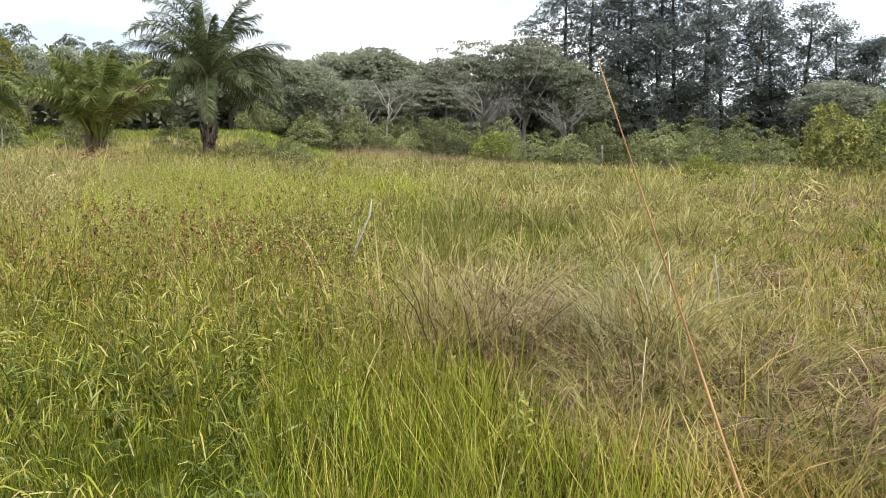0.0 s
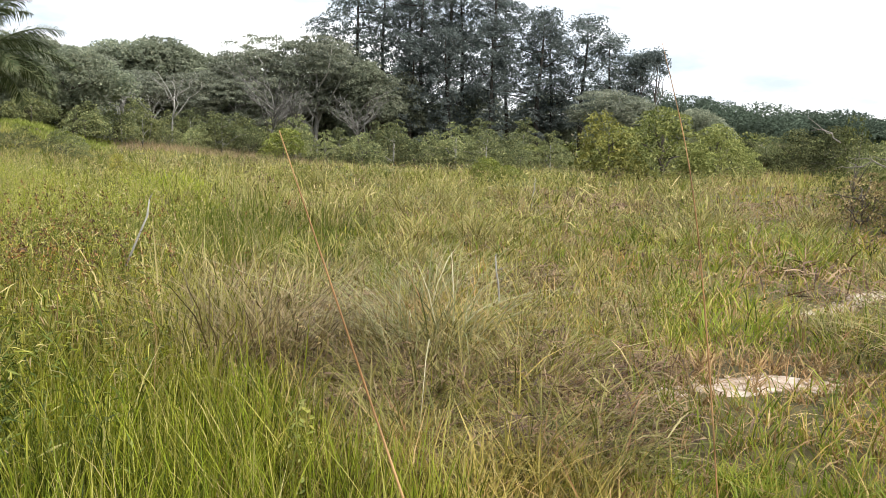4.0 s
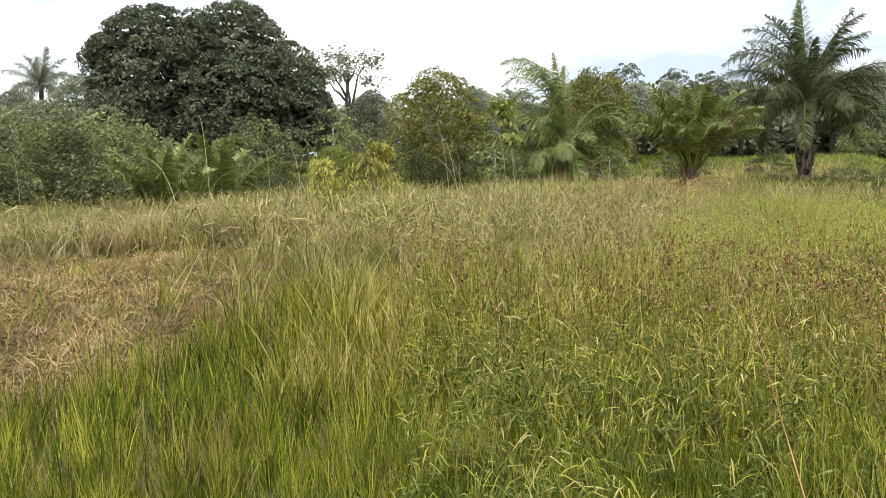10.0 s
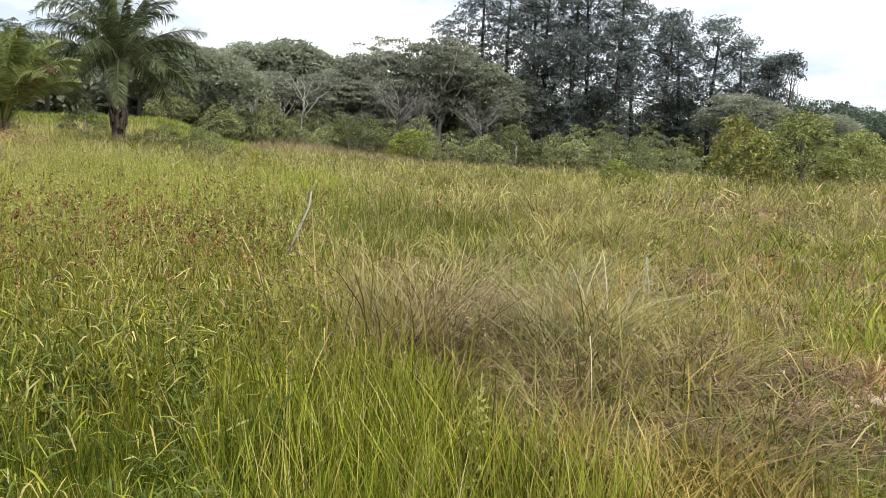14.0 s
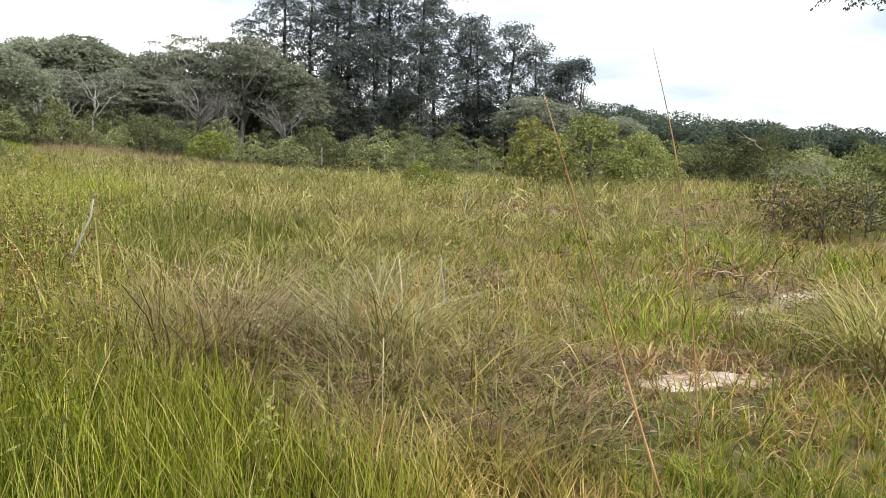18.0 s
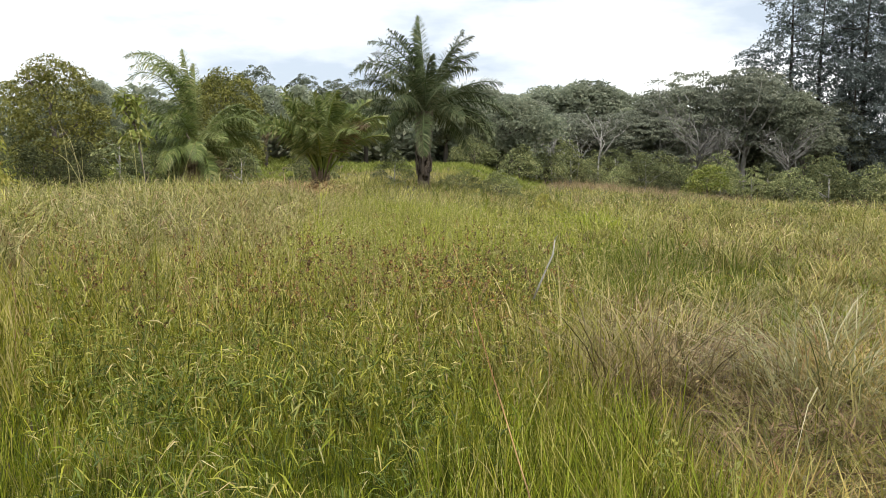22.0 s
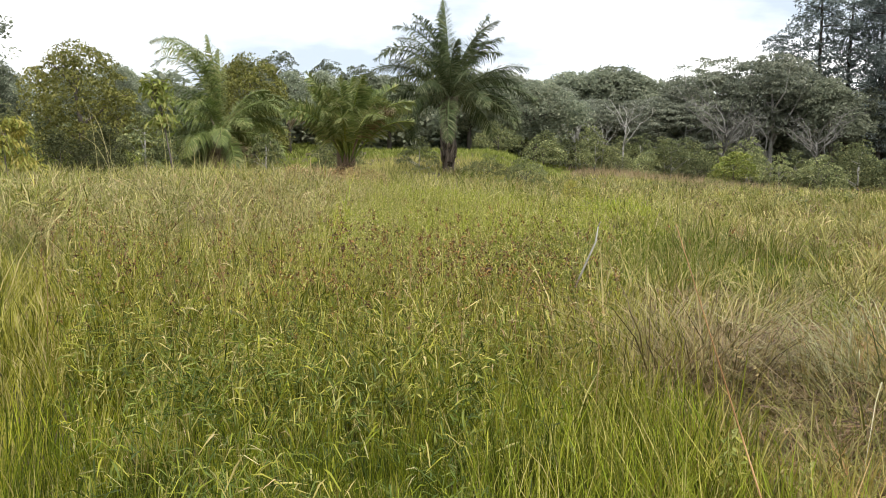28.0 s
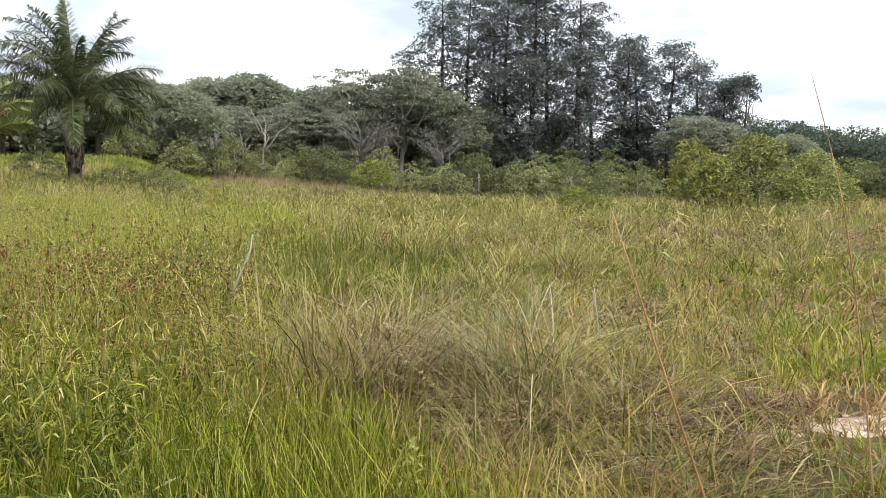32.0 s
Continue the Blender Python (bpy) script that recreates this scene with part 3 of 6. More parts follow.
tufts(300, 4.5, 13, -50, -8, 10, 0.30, 0.0150, M_LUSH, "fresh green tufts in short grass", 142, in_open)
tufts(200, 6, 14, -50, -16, 9, 0.24, 0.0130, M_RED, "reddish dry tufts in short grass", 143, in_open)


def on_bank(x, y):
    a, d = np.degrees(np.arctan2(-x, y)), np.hypot(x, y)
    return a > np.interp(d, [8.6, 10, 13, 22], [33, 24, 17, 14])


def high_bank(x, y):
    return on_bank(x, y) & ~(trodden(x, y) & (np.hypot(x, y) < 10.6))


def trodden(x, y):
    a, d = np.degrees(np.arctan2(-x, y)), np.hypot(x, y)
    return a > np.interp(d, [5.5, 5.8, 6.1, 6.7, 7.4, 8.2, 9.4, 10.5], [58, 52, 48.5, 46, 42.5, 40, 40.5, 50])


tufts(800, 5.4, 10.2, 40, 66, 16, 0.10, 0.0115, M_MOWN, "matted dry straw on trodden ground", 137, trodden)
tufts(360, 5.4, 10.2, 40, 66, 14, 0.13, 0.0110, M_RED, "rusty brown matted grass on trodden ground", 138, trodden)
tufts(260, 5.4, 10.2, 40, 66, 14, 0.14, 0.0110, M_SHORT, "low green tufts on trodden ground", 144, trodden)
tufts(620, 8.8, 20, 15, 64, 18, 0.52, 0.0125, M_TUSSOCK, "pale grey green tufts on the bank", 139, high_bank, 0.95, 0.09)
tufts(300, 8.8, 20, 15, 64, 18, 0.52, 0.0115, M_PALE, "straw coloured tufts on the bank", 145, high_bank, 0.95, 0.09)
tufts(360, 8.8, 19, 24, 64, 16, 0.58, 0.0115, M_RUSH, "dark olive arching tufts on the bank", 125, high_bank, 0.85, 0.08)
tufts(240, 9, 22, 14, 64, 14, 0.50, 0.0105, M_RED, "pinkish brown dry tufts on the bank", 146, high_bank, 0.7, 0.07)


def mats(n, d0, d1, a0, a1, per, radius, length, width, mat, label, seed, keep=None, lift=0.16):
    """Tangled mats of fallen blades that lie across one another."""
    rng = np.random.default_rng(seed)
    a, d = np.radians(rng.uniform(a0, a1, n)), np.sqrt(rng.uniform(d0 ** 2, d1 ** 2, n))
    x, y = -np.sin(a) * d, np.cos(a) * d
    if keep is not None:
        m = keep(x, y)
        x, y = x[m], y[m]
    n = len(x)
    big = np.repeat(rng.uniform(0.6, 1.4, n), per)
    off = rng.normal(0, radius, (n * per, 2)) * big[:, None]
    cx, cy = np.repeat(x, per) + off[:, 0], np.repeat(y, per) + off[:, 1]
    hump = np.exp(-(off ** 2).sum(1) / (2 * (radius * big) ** 2))
    cz = lie(cx, cy) + 0.02 + lift * big * hump * rng.uniform(0.35, 1.0, n * per)
    th, el = rng.uniform(0, 6.283, n * per), rng.normal(0.0, 0.38, n * per)
    u = np.stack([np.cos(th) * np.cos(el), np.sin(th) * np.cos(el), np.sin(el)], 1)
    sd = np.stack([-np.sin(th), np.cos(th), rng.normal(0, 0.5, n * per)], 1)
    L = (length * rng.uniform(0.5, 1.3, n * per))[:, None] * 0.5
    c = np.stack([cx, cy, cz], 1)
    c[:, 2] = np.maximum(c[:, 2], lie(cx, cy) + np.abs(u[:, 2]) * L[:, 0])
    sag = np.array([0, 0, 1.0]) * L * rng.uniform(0.0, 0.35, (n * per, 1))
    w = sd * width * 0.5
    v = np.stack([c - u * L - sag * 0.6, c - w + sag * 0.4, c + w + sag * 0.4, c + u * L - sag * 0.6], 1).reshape(-1, 3)
    k = np.arange(n * per)[:, None] * 4
    loops = np.concatenate([k + [0, 1, 2], k + [1, 3, 2]], 1).ravel()
    return tagged(new("fallen_grass", fast_mesh("fallen_grass", v, loops, np.full(2 * n * per, 3), mat)), label, "grass", kind="stuff")


def in_tussocks(x, y):
    return (x > edge_green(y) + 0.1) & (x < 0.47 * y + 0.7)


def over_browned(x, y):
    return in_tussocks(x, y) & ~browned(x, y)


mats(900, 3.6, 9.0, -34, -2, 90, 0.13, 0.24, 0.0080, M_THATCH, "open tangle of purplish brown dead grass", 150, browned, 0.26)
mats(150, 4.2, 9.5, -32, -2, 120, 0.20, 0.27, 0.0074, M_THATCH, "tangled purplish brown dead grass between tussocks", 151, in_tussocks)
mats(100, 4.2, 11, -34, -4, 80, 0.18, 0.26, 0.0072, M_PALE, "tangled straw coloured grass between tussocks", 152, in_tussocks)
mats(260, 9, 26, -46, 2, 50, 0.32, 0.42, 0.0150, M_THATCH, "brown fallen grass in the open meadow", 153)
mats(220, 4.5, 16, -50, -18, 50, 0.18, 0.20, 0.0090, M_RED, "reddish brown fallen grass in short turf", 154, in_open, 0.08)
mats(160, 5.3, 10.2, 40, 66, 80, 0.24, 0.24, 0.0078, M_MOWN, "flattened dry straw on trodden ground", 155, trodden, 0.10)
mats(70, 5.3, 10.2, 40, 66, 60, 0.20, 0.22, 0.0078, M_THATCH, "flattened brown grass on trodden ground", 156, trodden, 0.10)
mats(170, 8.6, 18, 15, 66, 60, 0.30, 0.42, 0.0140, M_PALE, "tangled pale grass on the bank", 157, high_bank, 0.45)
mats(90, 8.6, 18, 15, 66, 50, 0.28, 0.38, 0.0130, M_THATCH, "tangled grey brown grass on the bank", 158, high_bank, 0.40)


tufts(300, 3.4, 7.0, -34, -3, 9, 0.30, 0.0135, M_SEDGE, "olive blades growing through dead thatch", 126, browned, 0.5, 0.06)
tufts(160, 3.4, 7.0, -34, -3, 9, 0.26, 0.0135, M_PALE, "straw blades growing through dead thatch", 127, browned, 0.6, 0.06)


def under_palm(x, y):
    return np.hypot(x + 7.3, (y - 24.2) * 0.8) < 1.5


mats(560, 22, 26.5, 11, 22, 22, 0.16, 0.34, 0.0200, M_RED, "rusty fallen leaves and grass under a young palm", 159, under_palm, 0.45)


def sprigs(n, d0, d1, a0, a1, h0, h1, length, width, mat, label, seed, keep=None):
    """Short slanting leaves at many heights, crossing one another among the stems."""
    rng = np.random.default_rng(seed)
    a, d = np.radians(rng.uniform(a0, a1, n)), np.sqrt(rng.uniform(d0 ** 2, d1 ** 2, n))
    x, y = -np.sin(a) * d, np.cos(a) * d
    m = rng.uniform(0, 1, n) < 0.35 + 0.65 * (np.sin(2.3 * x + 1.1 * np.sin(1.7 * y)) * np.cos(1.9 * y - 0.8 * x) > -0.25)
    if keep is not None:
        m &= keep(x, y)
    x, y = x[m], y[m]
    n = len(x)
    th, el = rng.uniform(0, 6.283, n), rng.uniform(-0.15, 1.25, n)
    u = np.stack([np.cos(th) * np.cos(el), np.sin(th) * np.cos(el), np.sin(el)], 1)
    turn = th + 1.571 + rng.normal(0, 0.6, n)
    w = np.stack([np.cos(turn), np.sin(turn), rng.normal(0, 0.4, n)], 1) * (width * 0.5 * rng.uniform(0.7, 1.4, n))[:, None]
    L = (length * rng.uniform(0.5, 1.4, n))[:, None]
    root = np.stack([x, y, lie(x, y) + rng.uniform(h0, h1, n)], 1)
    mid, tip = root + u * L * 0.55, root + u * L - np.array([0, 0, 1.0]) * L * rng.uniform(0.05, 0.4, (n, 1))
    v = np.stack([root - w * 0.5, root + w * 0.5, mid + w, mid - w, tip], 1).reshape(-1, 3)
    k = np.arange(n)[:, None] * 5
    loops = np.concatenate([k + [0, 1, 2, 3], k + [3, 2, 4]], 1).ravel()
    return tagged(new("grass_leaves", fast_mesh("grass_leaves", v, loops, np.tile([4, 3], n), mat)), label, "grass", kind="stuff")


def in_meadow(x, y):
    return in_green(x, y) & ~on_bank(x, y) & ~trodden(x, y)


def in_hollow(x, y):
    """The damp hollow with rushes and lime green grass."""
    d = np.hypot(x, y)
    rush = (x > -1.9) & (x < 2.9) & (y > 8.9) & (y < 14.2)
    return rush | ((x > -0.30 * y) & (x < 0.1 * y - 0.6) & (d > 10) & (d < 24))


def off_hollow(x, y):
    return in_green(x, y) & ~in_hollow(x, y)


tufts(420, 7, 22, 0, 50, 11, 0.68, 0.0100, M_PALE, "pale straw tufts standing in the green meadow", 131, off_hollow)


def near_edge(x, y):
    return (x < edge_green(y) + 0.35) & (x > edge_green(y) - 1.0)


tufts(300, 2.9, 5.4, -22, 8, 12, 0.42, 0.0140, M_SEDGE, "tall yellow green tufts along the edge of the wet ground", 147, near_edge, 0.2, 0.06)
tufts(150, 2.9, 5.4, -22, 8, 12, 0.40, 0.0140, M_LUSH, "tall green tufts along the edge of the wet ground", 148, near_edge, 0.2, 0.06)
tufts(150, 2.9, 5.0, -22, 8, 9, 0.40, 0.0140, M_LIME, "fresh lime green tufts along the edge of the wet ground", 149, near_edge, 0.2, 0.06)
tufts(520, 2.5, 3.9, 2, 44, 10, 0.17, 0.0170, M_DEEP, "short bluish green young grass in the mud", 128, None, 0.3, 0.05)
mats(60, 2.6, 4.2, 0, 40, 24, 0.14, 0.20, 0.0062, M_PALE, "dead straws lying in the mud", 129, None, 0.05)
mats(50, 2.6, 4.2, 0, 40, 24, 0.14, 0.18, 0.0062, M_THATCH, "rotting brown grass lying in the mud", 130, None, 0.05)
sprigs(650, 4.4, 8.0, -3, 42, 0.20, 0.60, 0.10, 0.0070, M_PALE, "pale dry leaves among the sedge", 172, in_meadow)
sprigs(7500, 4.3, 9.0, -3, 45, 0.22, 0.60, 0.12, 0.0072, M_SEDGE, "slanting olive leaves among sedge stems", 161, in_meadow)
sprigs(11000, 4.3, 9.0, -3, 45, 0.15, 0.52, 0.125, 0.0072, M_LUSH, "slanting green leaves among sedge stems", 162, in_meadow)
sprigs(3200, 6.2, 10.0, -3, 45, 0.35, 0.66, 0.12, 0.0074, M_AIRY, "pale slanting leaves above the sedge", 163, in_meadow)
sprigs(12000, 9.0, 21.0, -6, 48, 0.20, 0.55, 0.28, 0.0090, M_AIRY, "pale crossing leaves in the airy meadow", 164, off_hollow)
sprigs(5000, 9.0, 21.0, -6, 48, 0.15, 0.50, 0.28, 0.0090, M_SEDGE, "olive crossing leaves in the airy meadow", 165, off_hollow)
sprigs(6500, 4.3, 8.5, 6, 42, 0.12, 0.48, 0.12, 0.0074, M_DEEP, "deep green slanting leaves in the sedge", 171, in_meadow)
sprigs(3400, 2.8, 4.7, 0, 46, 0.08, 0.34, 0.13, 0.0062, M_LUSH, "slanting green leaves among young grass", 173, in_meadow)
sprigs(1300, 2.8, 4.7, 0, 46, 0.05, 0.28, 0.12, 0.0062, M_DEEP, "slanting deep green leaves among young grass", 174, in_meadow)
sprigs(220, 3.0, 4.7, 0, 46, 0.08, 0.34, 0.11, 0.0058, M_PALE, "dry slanting leaves among young grass", 175, in_meadow)
sprigs(1700, 3.9, 12.0, -36, 0, 0.02, 0.30, 0.25, 0.0078, M_TUSSOCK, "thin crossing blades between tussocks", 166, over_browned)
sprigs(1200, 3.9, 12.0, -36, 0, 0.02, 0.28, 0.24, 0.0072, M_PALE, "pale crossing straws between tussocks", 167, over_browned)
sprigs(9000, 12.0, 30.0, -36, 8, 0.10, 0.42, 0.34, 0.0130, M_FAR, "crossing tan blades in the open meadow", 168)
sprigs(6000, 8.6, 19.0, 15, 64, 0.10, 0.50, 0.32, 0.0095, M_PALE, "crossing pale blades on the bank", 169, high_bank)
sprigs(4000, 8.6, 19.0, 15, 64, 0.10, 0.45, 0.30, 0.0095, M_AIRY, "crossing green blades on the bank", 170, high_bank)

# ---------------------------------------------------------------- woody plants: builders
def tube(points, radii, sides=6, lump=0.0, rng=None):
    """Vertices and faces of a tapered tube along points."""
    pts = [Vector(p) for p in points]
    v, f = [], []
    ref = Vector((0.31, 0.17, 0.93))
    for i, p in enumerate(pts):
        t = (pts[min(i + 1, len(pts) - 1)] - pts[max(i - 1, 0)]).normalized()
        a = t.cross(ref)
        if a.length < 0.2:
            a = t.cross(Vector((1, 0, 0)))
        a.normalize()
        b = t.cross(a)
        for k in range(sides):
            an = 2 * math.pi * k / sides
            r = radii[i] * (1 + (lump * rng.uniform(-1, 1) if lump else 0))
            v.append(p + (a * math.cos(an) + b * math.sin(an)) * r)
    for i in range(len(pts) - 1):
        for k in range(sides):
            f.append((i * sides + k, i * sides + (k + 1) % sides, (i + 1) * sides + (k + 1) % sides, (i + 1) * sides + k))
    f.append(tuple(range(sides))[::-1])
    f.append(tuple((len(pts) - 1) * sides + k for k in range(sides)))
    return v, f


def bent(a, b, n, wobble, rng, sag=0.0):
    """Points of a crooked line from a to b."""
    a, b = np.array(a, float), np.array(b, float)
    out = []
    off = rng.normal(0, wobble, (n + 1, 3)) * np.linalg.norm(b - a)
    for i in range(n + 1):
        s = i / n
        p = a + (b - a) * s + off[i] * math.sin(math.pi * s)
        p[2] -= sag * math.sin(math.pi * s)
        out.append(p)
    return out


def leaf_cloud(centres, length, width, rng, droop=0.3, outward=None):
    """Folded pointed leaves: vertices, loops, sizes."""
    n = len(centres)
    th = rng.uniform(0, 2 * math.pi, n)
    el = rng.normal(-droop, 0.5, n)
    u = np.stack([np.cos(th) * np.cos(el), np.sin(th) * np.cos(el), np.sin(el)], 1)
    if outward is not None:
        u = u + 0.6 * outward
        u /= np.linalg.norm(u, axis=1, keepdims=True) + 1e-9
    up = rng.normal(0, 0.45, (n, 3)) + [0, 0, 1]
    s = np.cross(u, up)
    s /= np.linalg.norm(s, axis=1, keepdims=True) + 1e-9
    nrm = np.cross(s, u)
    L = (length * rng.uniform(0.6, 1.35, n))[:, None]
    W = (width * rng.uniform(0.7, 1.3, n))[:, None]
    base, tip = centres - u * L * 0.5, centres + u * L * 0.5 - nrm * L * 0.08
    mid = centres + nrm * W * 0.12
    v = np.stack([base, mid - s * W * 0.5, tip, mid + s * W * 0.5], 1).reshape(-1, 3)
    k = np.arange(n)[:, None] * 4
    loops = np.concatenate([k + [0, 1, 2], k + [0, 2, 3]], 1).ravel()
    return v, loops, np.full(2 * n, 3)


def crown_points(lobes, clumps, per, spread, rng, hollow=0.55, flat=0.7):
    """Leaf places: clumps near the skins of some ellipsoid lobes; returns places, outward ways and clump centres."""
    lob = np.array(lobes, float)
    size = (lob[:, 3] * lob[:, 4] + lob[:, 3] * lob[:, 5] + lob[:, 4] * lob[:, 5])
    pick = rng.choice(len(lob), clumps, p=size / size.sum())
    way = rng.normal(0, 1, (clumps, 3))
    way /= np.linalg.norm(way, axis=1, keepdims=True)
    way[:, 2] = np.where(way[:, 2] < -0.35, -way[:, 2], way[:, 2])
    rad = (hollow + (1 - hollow) * rng.uniform(0, 1, clumps) ** 0.5) * (1 + 0.09 * np.clip(rng.normal(0, 1, clumps), -2, 1.0))
    c = lob[pick, :3] + way * rad[:, None] * lob[pick, 3:]
    g = np.clip(rng.normal(0, 1, (clumps, per, 3)), -1.35, 1.35) * np.array([spread, spread, spread * flat]) * rng.uniform(0.6, 1.3, (clumps, 1, 1))
    pts = c[:, None, :] + g
    return pts.reshape(-1, 3), np.repeat(way, per, 0), c


def inner_leaves(lobes, reach, rng, per=70, grain=0.2):
    """Loose leaf sprays that fill the middle of a crown."""
    pts = []
    for q in lobes:
        w = rng.normal(0, 1, (3 * per, 3))
        w /= np.linalg.norm(w, axis=1, keepdims=True)
        pts.append(np.array(q[:3]) + w * np.array(q[3:]) * reach * rng.uniform(0, 1, (3 * per, 1)) ** 0.4)
    c = np.concatenate(pts)
    c[:, 2] = np.maximum(c[:, 2], 0.1)
    size = float(np.mean([max(q[3:]) for q in lobes]))
    return leaf_cloud(c, grain * size * reach, 0.7 * grain * size * reach, rng, 0.2)


TALL = {}


def tree(name, label, category, seed, lobes, trunk, leaf_mat, bark, clumps, per, spread, leaf, droop=0.3, limbs=7, limb_r=0.3, flat=0.7, hollow=0.55, group="", crown_word="crown", core=0.0, sprays=70):
    """A tree at the origin. trunk: list of (x, y, z) points and radii; lobes: crown ellipsoids."""
    rng = np.random.default_rng(seed)
    base = tagged(new(name), label, category, group)
    pts, rad = trunk
    v, f = tube(pts, rad, 8, 0.10, rng)
    tr = child("trunk", mesh_of("trunk", v, f, bark, True), base)
    places, out, centres = crown_points(lobes, clumps, per, spread, rng, hollow, flat)
    top = np.array(pts, float)
    for k in range(limbs):
        lo = rng.uniform(0.45, 1.0)
        i = lo * (len(pts) - 1)
        i0 = min(int(i), len(pts) - 2)
        a = top[i0] + (top[i0 + 1] - top[i0]) * (i - i0)
        r0 = (rad[i0] + (rad[i0 + 1] - rad[i0]) * (i - i0)) * 2.5 * limb_r
        higher = centres[centres[:, 2] > a[2] - 0.2]
        goal = (higher if len(higher) else centres)[rng.integers(0, max(1, len(higher)) if len(higher) else len(centres))]
        path = bent(a, a + (goal - a) * 0.95, 4, 0.05, rng, -0.08 * np.linalg.norm(goal - a))
        v, f = tube(path, [max(0.012, r0 * (1 - 0.2 * q)) for q in range(5)], 5)
        child("limb", mesh_of("limb", v, f, bark, True), tr)
    v, lo_, sz = leaf_cloud(places, leaf[0], leaf[1], rng, droop, out)
    child(crown_word, fast_mesh(crown_word, v, lo_, sz, leaf_mat), base)
    if core:
        iv_, il_, is_ = inner_leaves(lobes, core, rng, sprays)
        child("inner_foliage", fast_mesh("inner_foliage", iv_, il_, is_, leaf_mat), base, "leaf sprays inside the crown")
    TALL[base.name] = float(v[:, 2].max()) - 0.25 * spread
    return base


def crown_of_clumps(lobes, clumps, radius, rng, under=-0.3, depth=0.1):
    """Places of rounded leaf clumps on the joint skin of some ellipsoid lobes, kept apart from one another: centre, way out, radius."""
    lob = np.array(lobes, float)
    size = lob[:, 3] * lob[:, 4] + lob[:, 3] * lob[:, 5] + lob[:, 4] * lob[:, 5]
    n = clumps * 8
    pick = rng.choice(len(lob), n, p=size / size.sum())
    way = rng.normal(0, 1, (n, 3))
    way /= np.linalg.norm(way, axis=1, keepdims=True)
    ok = way[:, 2] > under
    pick, way = pick[ok], way[ok]
    c = lob[pick, :3] + way * lob[pick, 3:] * (1 - depth * rng.uniform(0, 1, (len(way), 1)) ** 2)
    away = np.linalg.norm((c[:, None, :] - lob[None, :, :3]) / lob[None, :, 3:], axis=2)
    away[np.arange(len(c)), pick] = 9
    ok = away.min(1) > 0.86
    c, way = c[ok], way[ok]
    took = []
    for i in range(len(c)):
        if len(took) >= clumps:
            break
        if not took or np.min(((c[took] - c[i]) ** 2).sum(1)) > (0.85 * radius) ** 2:
            took.append(i)
    return c[took], way[took], radius * rng.uniform(0.65, 1.35, len(took))


def clump_leaves(c, way, rr, per, leaf, rng, thick=0.5, droop=0.2, upward=0.7):
    """Leaves on the domed tops of clumps."""
    n = len(c)
    axis = way * (1 - upward) + np.array([0, 0, upward])
    axis /= np.linalg.norm(axis, axis=1, keepdims=True)
    a = np.cross(axis, np.array([0.31, 0.95, 0.05]))
    a /= np.linalg.norm(a, axis=1, keepdims=True)
    b = np.cross(axis, a)
    u, th = np.sqrt(rng.uniform(0, 1, (n, per))), rng.uniform(0, 6.283, (n, per))
    lump = 1 + 0.28 * np.sin(3 * th + rng.uniform(0, 6.3, (n, 1))) + 0.18 * np.sin(5 * th + rng.uniform(0, 6.3, (n, 1)))
    h = thick * (np.sqrt(1.02 - u ** 2) - 0.5) * np.where(rng.uniform(0, 1, (n, per)) < 0.2, -0.5, 1.0)
    side = (u * lump)[:, :, None] * (np.cos(th)[:, :, None] * a[:, None, :] + np.sin(th)[:, :, None] * b[:, None, :])
    off = side + h[:, :, None] * axis[:, None, :] + rng.normal(0, 0.07, (n, per, 3))
    p = c[:, None, :] + off * rr[:, None, None]
    return leaf_cloud(p.reshape(-1, 3), leaf[0], leaf[1], rng, droop, side.reshape(-1, 3))


def clump_tree(name, label, category, seed, lobes, trunk, leaf_mat, bark, clumps, radius, per, leaf, thick=0.5, droop=0.2, limbs=10, limb_r=0.3, under=-0.3, depth=0.1, upward=0.7, group="", core=0.0, sprays=60, inner_mat=None):
    """A tree at the origin whose crown is made of separate rounded clumps carried by limbs."""
    rng = np.random.default_rng(seed)
    base = tagged(new(name), label, category, group)
    pts, rad = trunk
    v, f = tube(pts, rad, 8, 0.10, rng)
    tr = child("trunk", mesh_of("trunk", v, f, bark, True), base)
    c, way, rr = crown_of_clumps(lobes, clumps, radius, rng, under, depth)
    top = np.array(pts, float)
    for k in range(limbs):
        goal = c[int((k + 0.5) / limbs * len(c))]
        i = rng.uniform(0.4, 0.95) * (len(pts) - 1)
        i0 = min(int(i), len(pts) - 2)
        a = top[i0] + (top[i0 + 1] - top[i0]) * (i - i0)
        if a[2] > goal[2]:
            a = top[0] + (top[-1] - top[0]) * 0.45 * goal[2] / max(0.1, top[-1][2])
        r0 = max(0.02, rad[min(i0, len(rad) - 1)] * 2 * limb_r)
        v, f = tube(bent(a, a + (goal - a) * 0.97, 4, 0.05, rng, -0.06 * np.linalg.norm(goal - a)), [r0, r0 * 0.8, r0 * 0.6, r0 * 0.42, r0 * 0.2], 5)
        child("limb", mesh_of("limb", v, f, bark, True), tr)
    v, lo_, sz = clump_leaves(c, way, rr, per, leaf, rng, thick, droop, upward)
    child("crown", fast_mesh("crown", v, lo_, sz, leaf_mat), base)
    if core:
        iv_, il_, is_ = inner_leaves(lobes, core, rng, sprays)
        child("inner_foliage", fast_mesh("inner_foliage", iv_, il_, is_, inner_mat or leaf_mat), base, "leaf sprays inside the crown")
    TALL[base.name] = float(np.percentile(v[:, 2], 99.7))
    return base


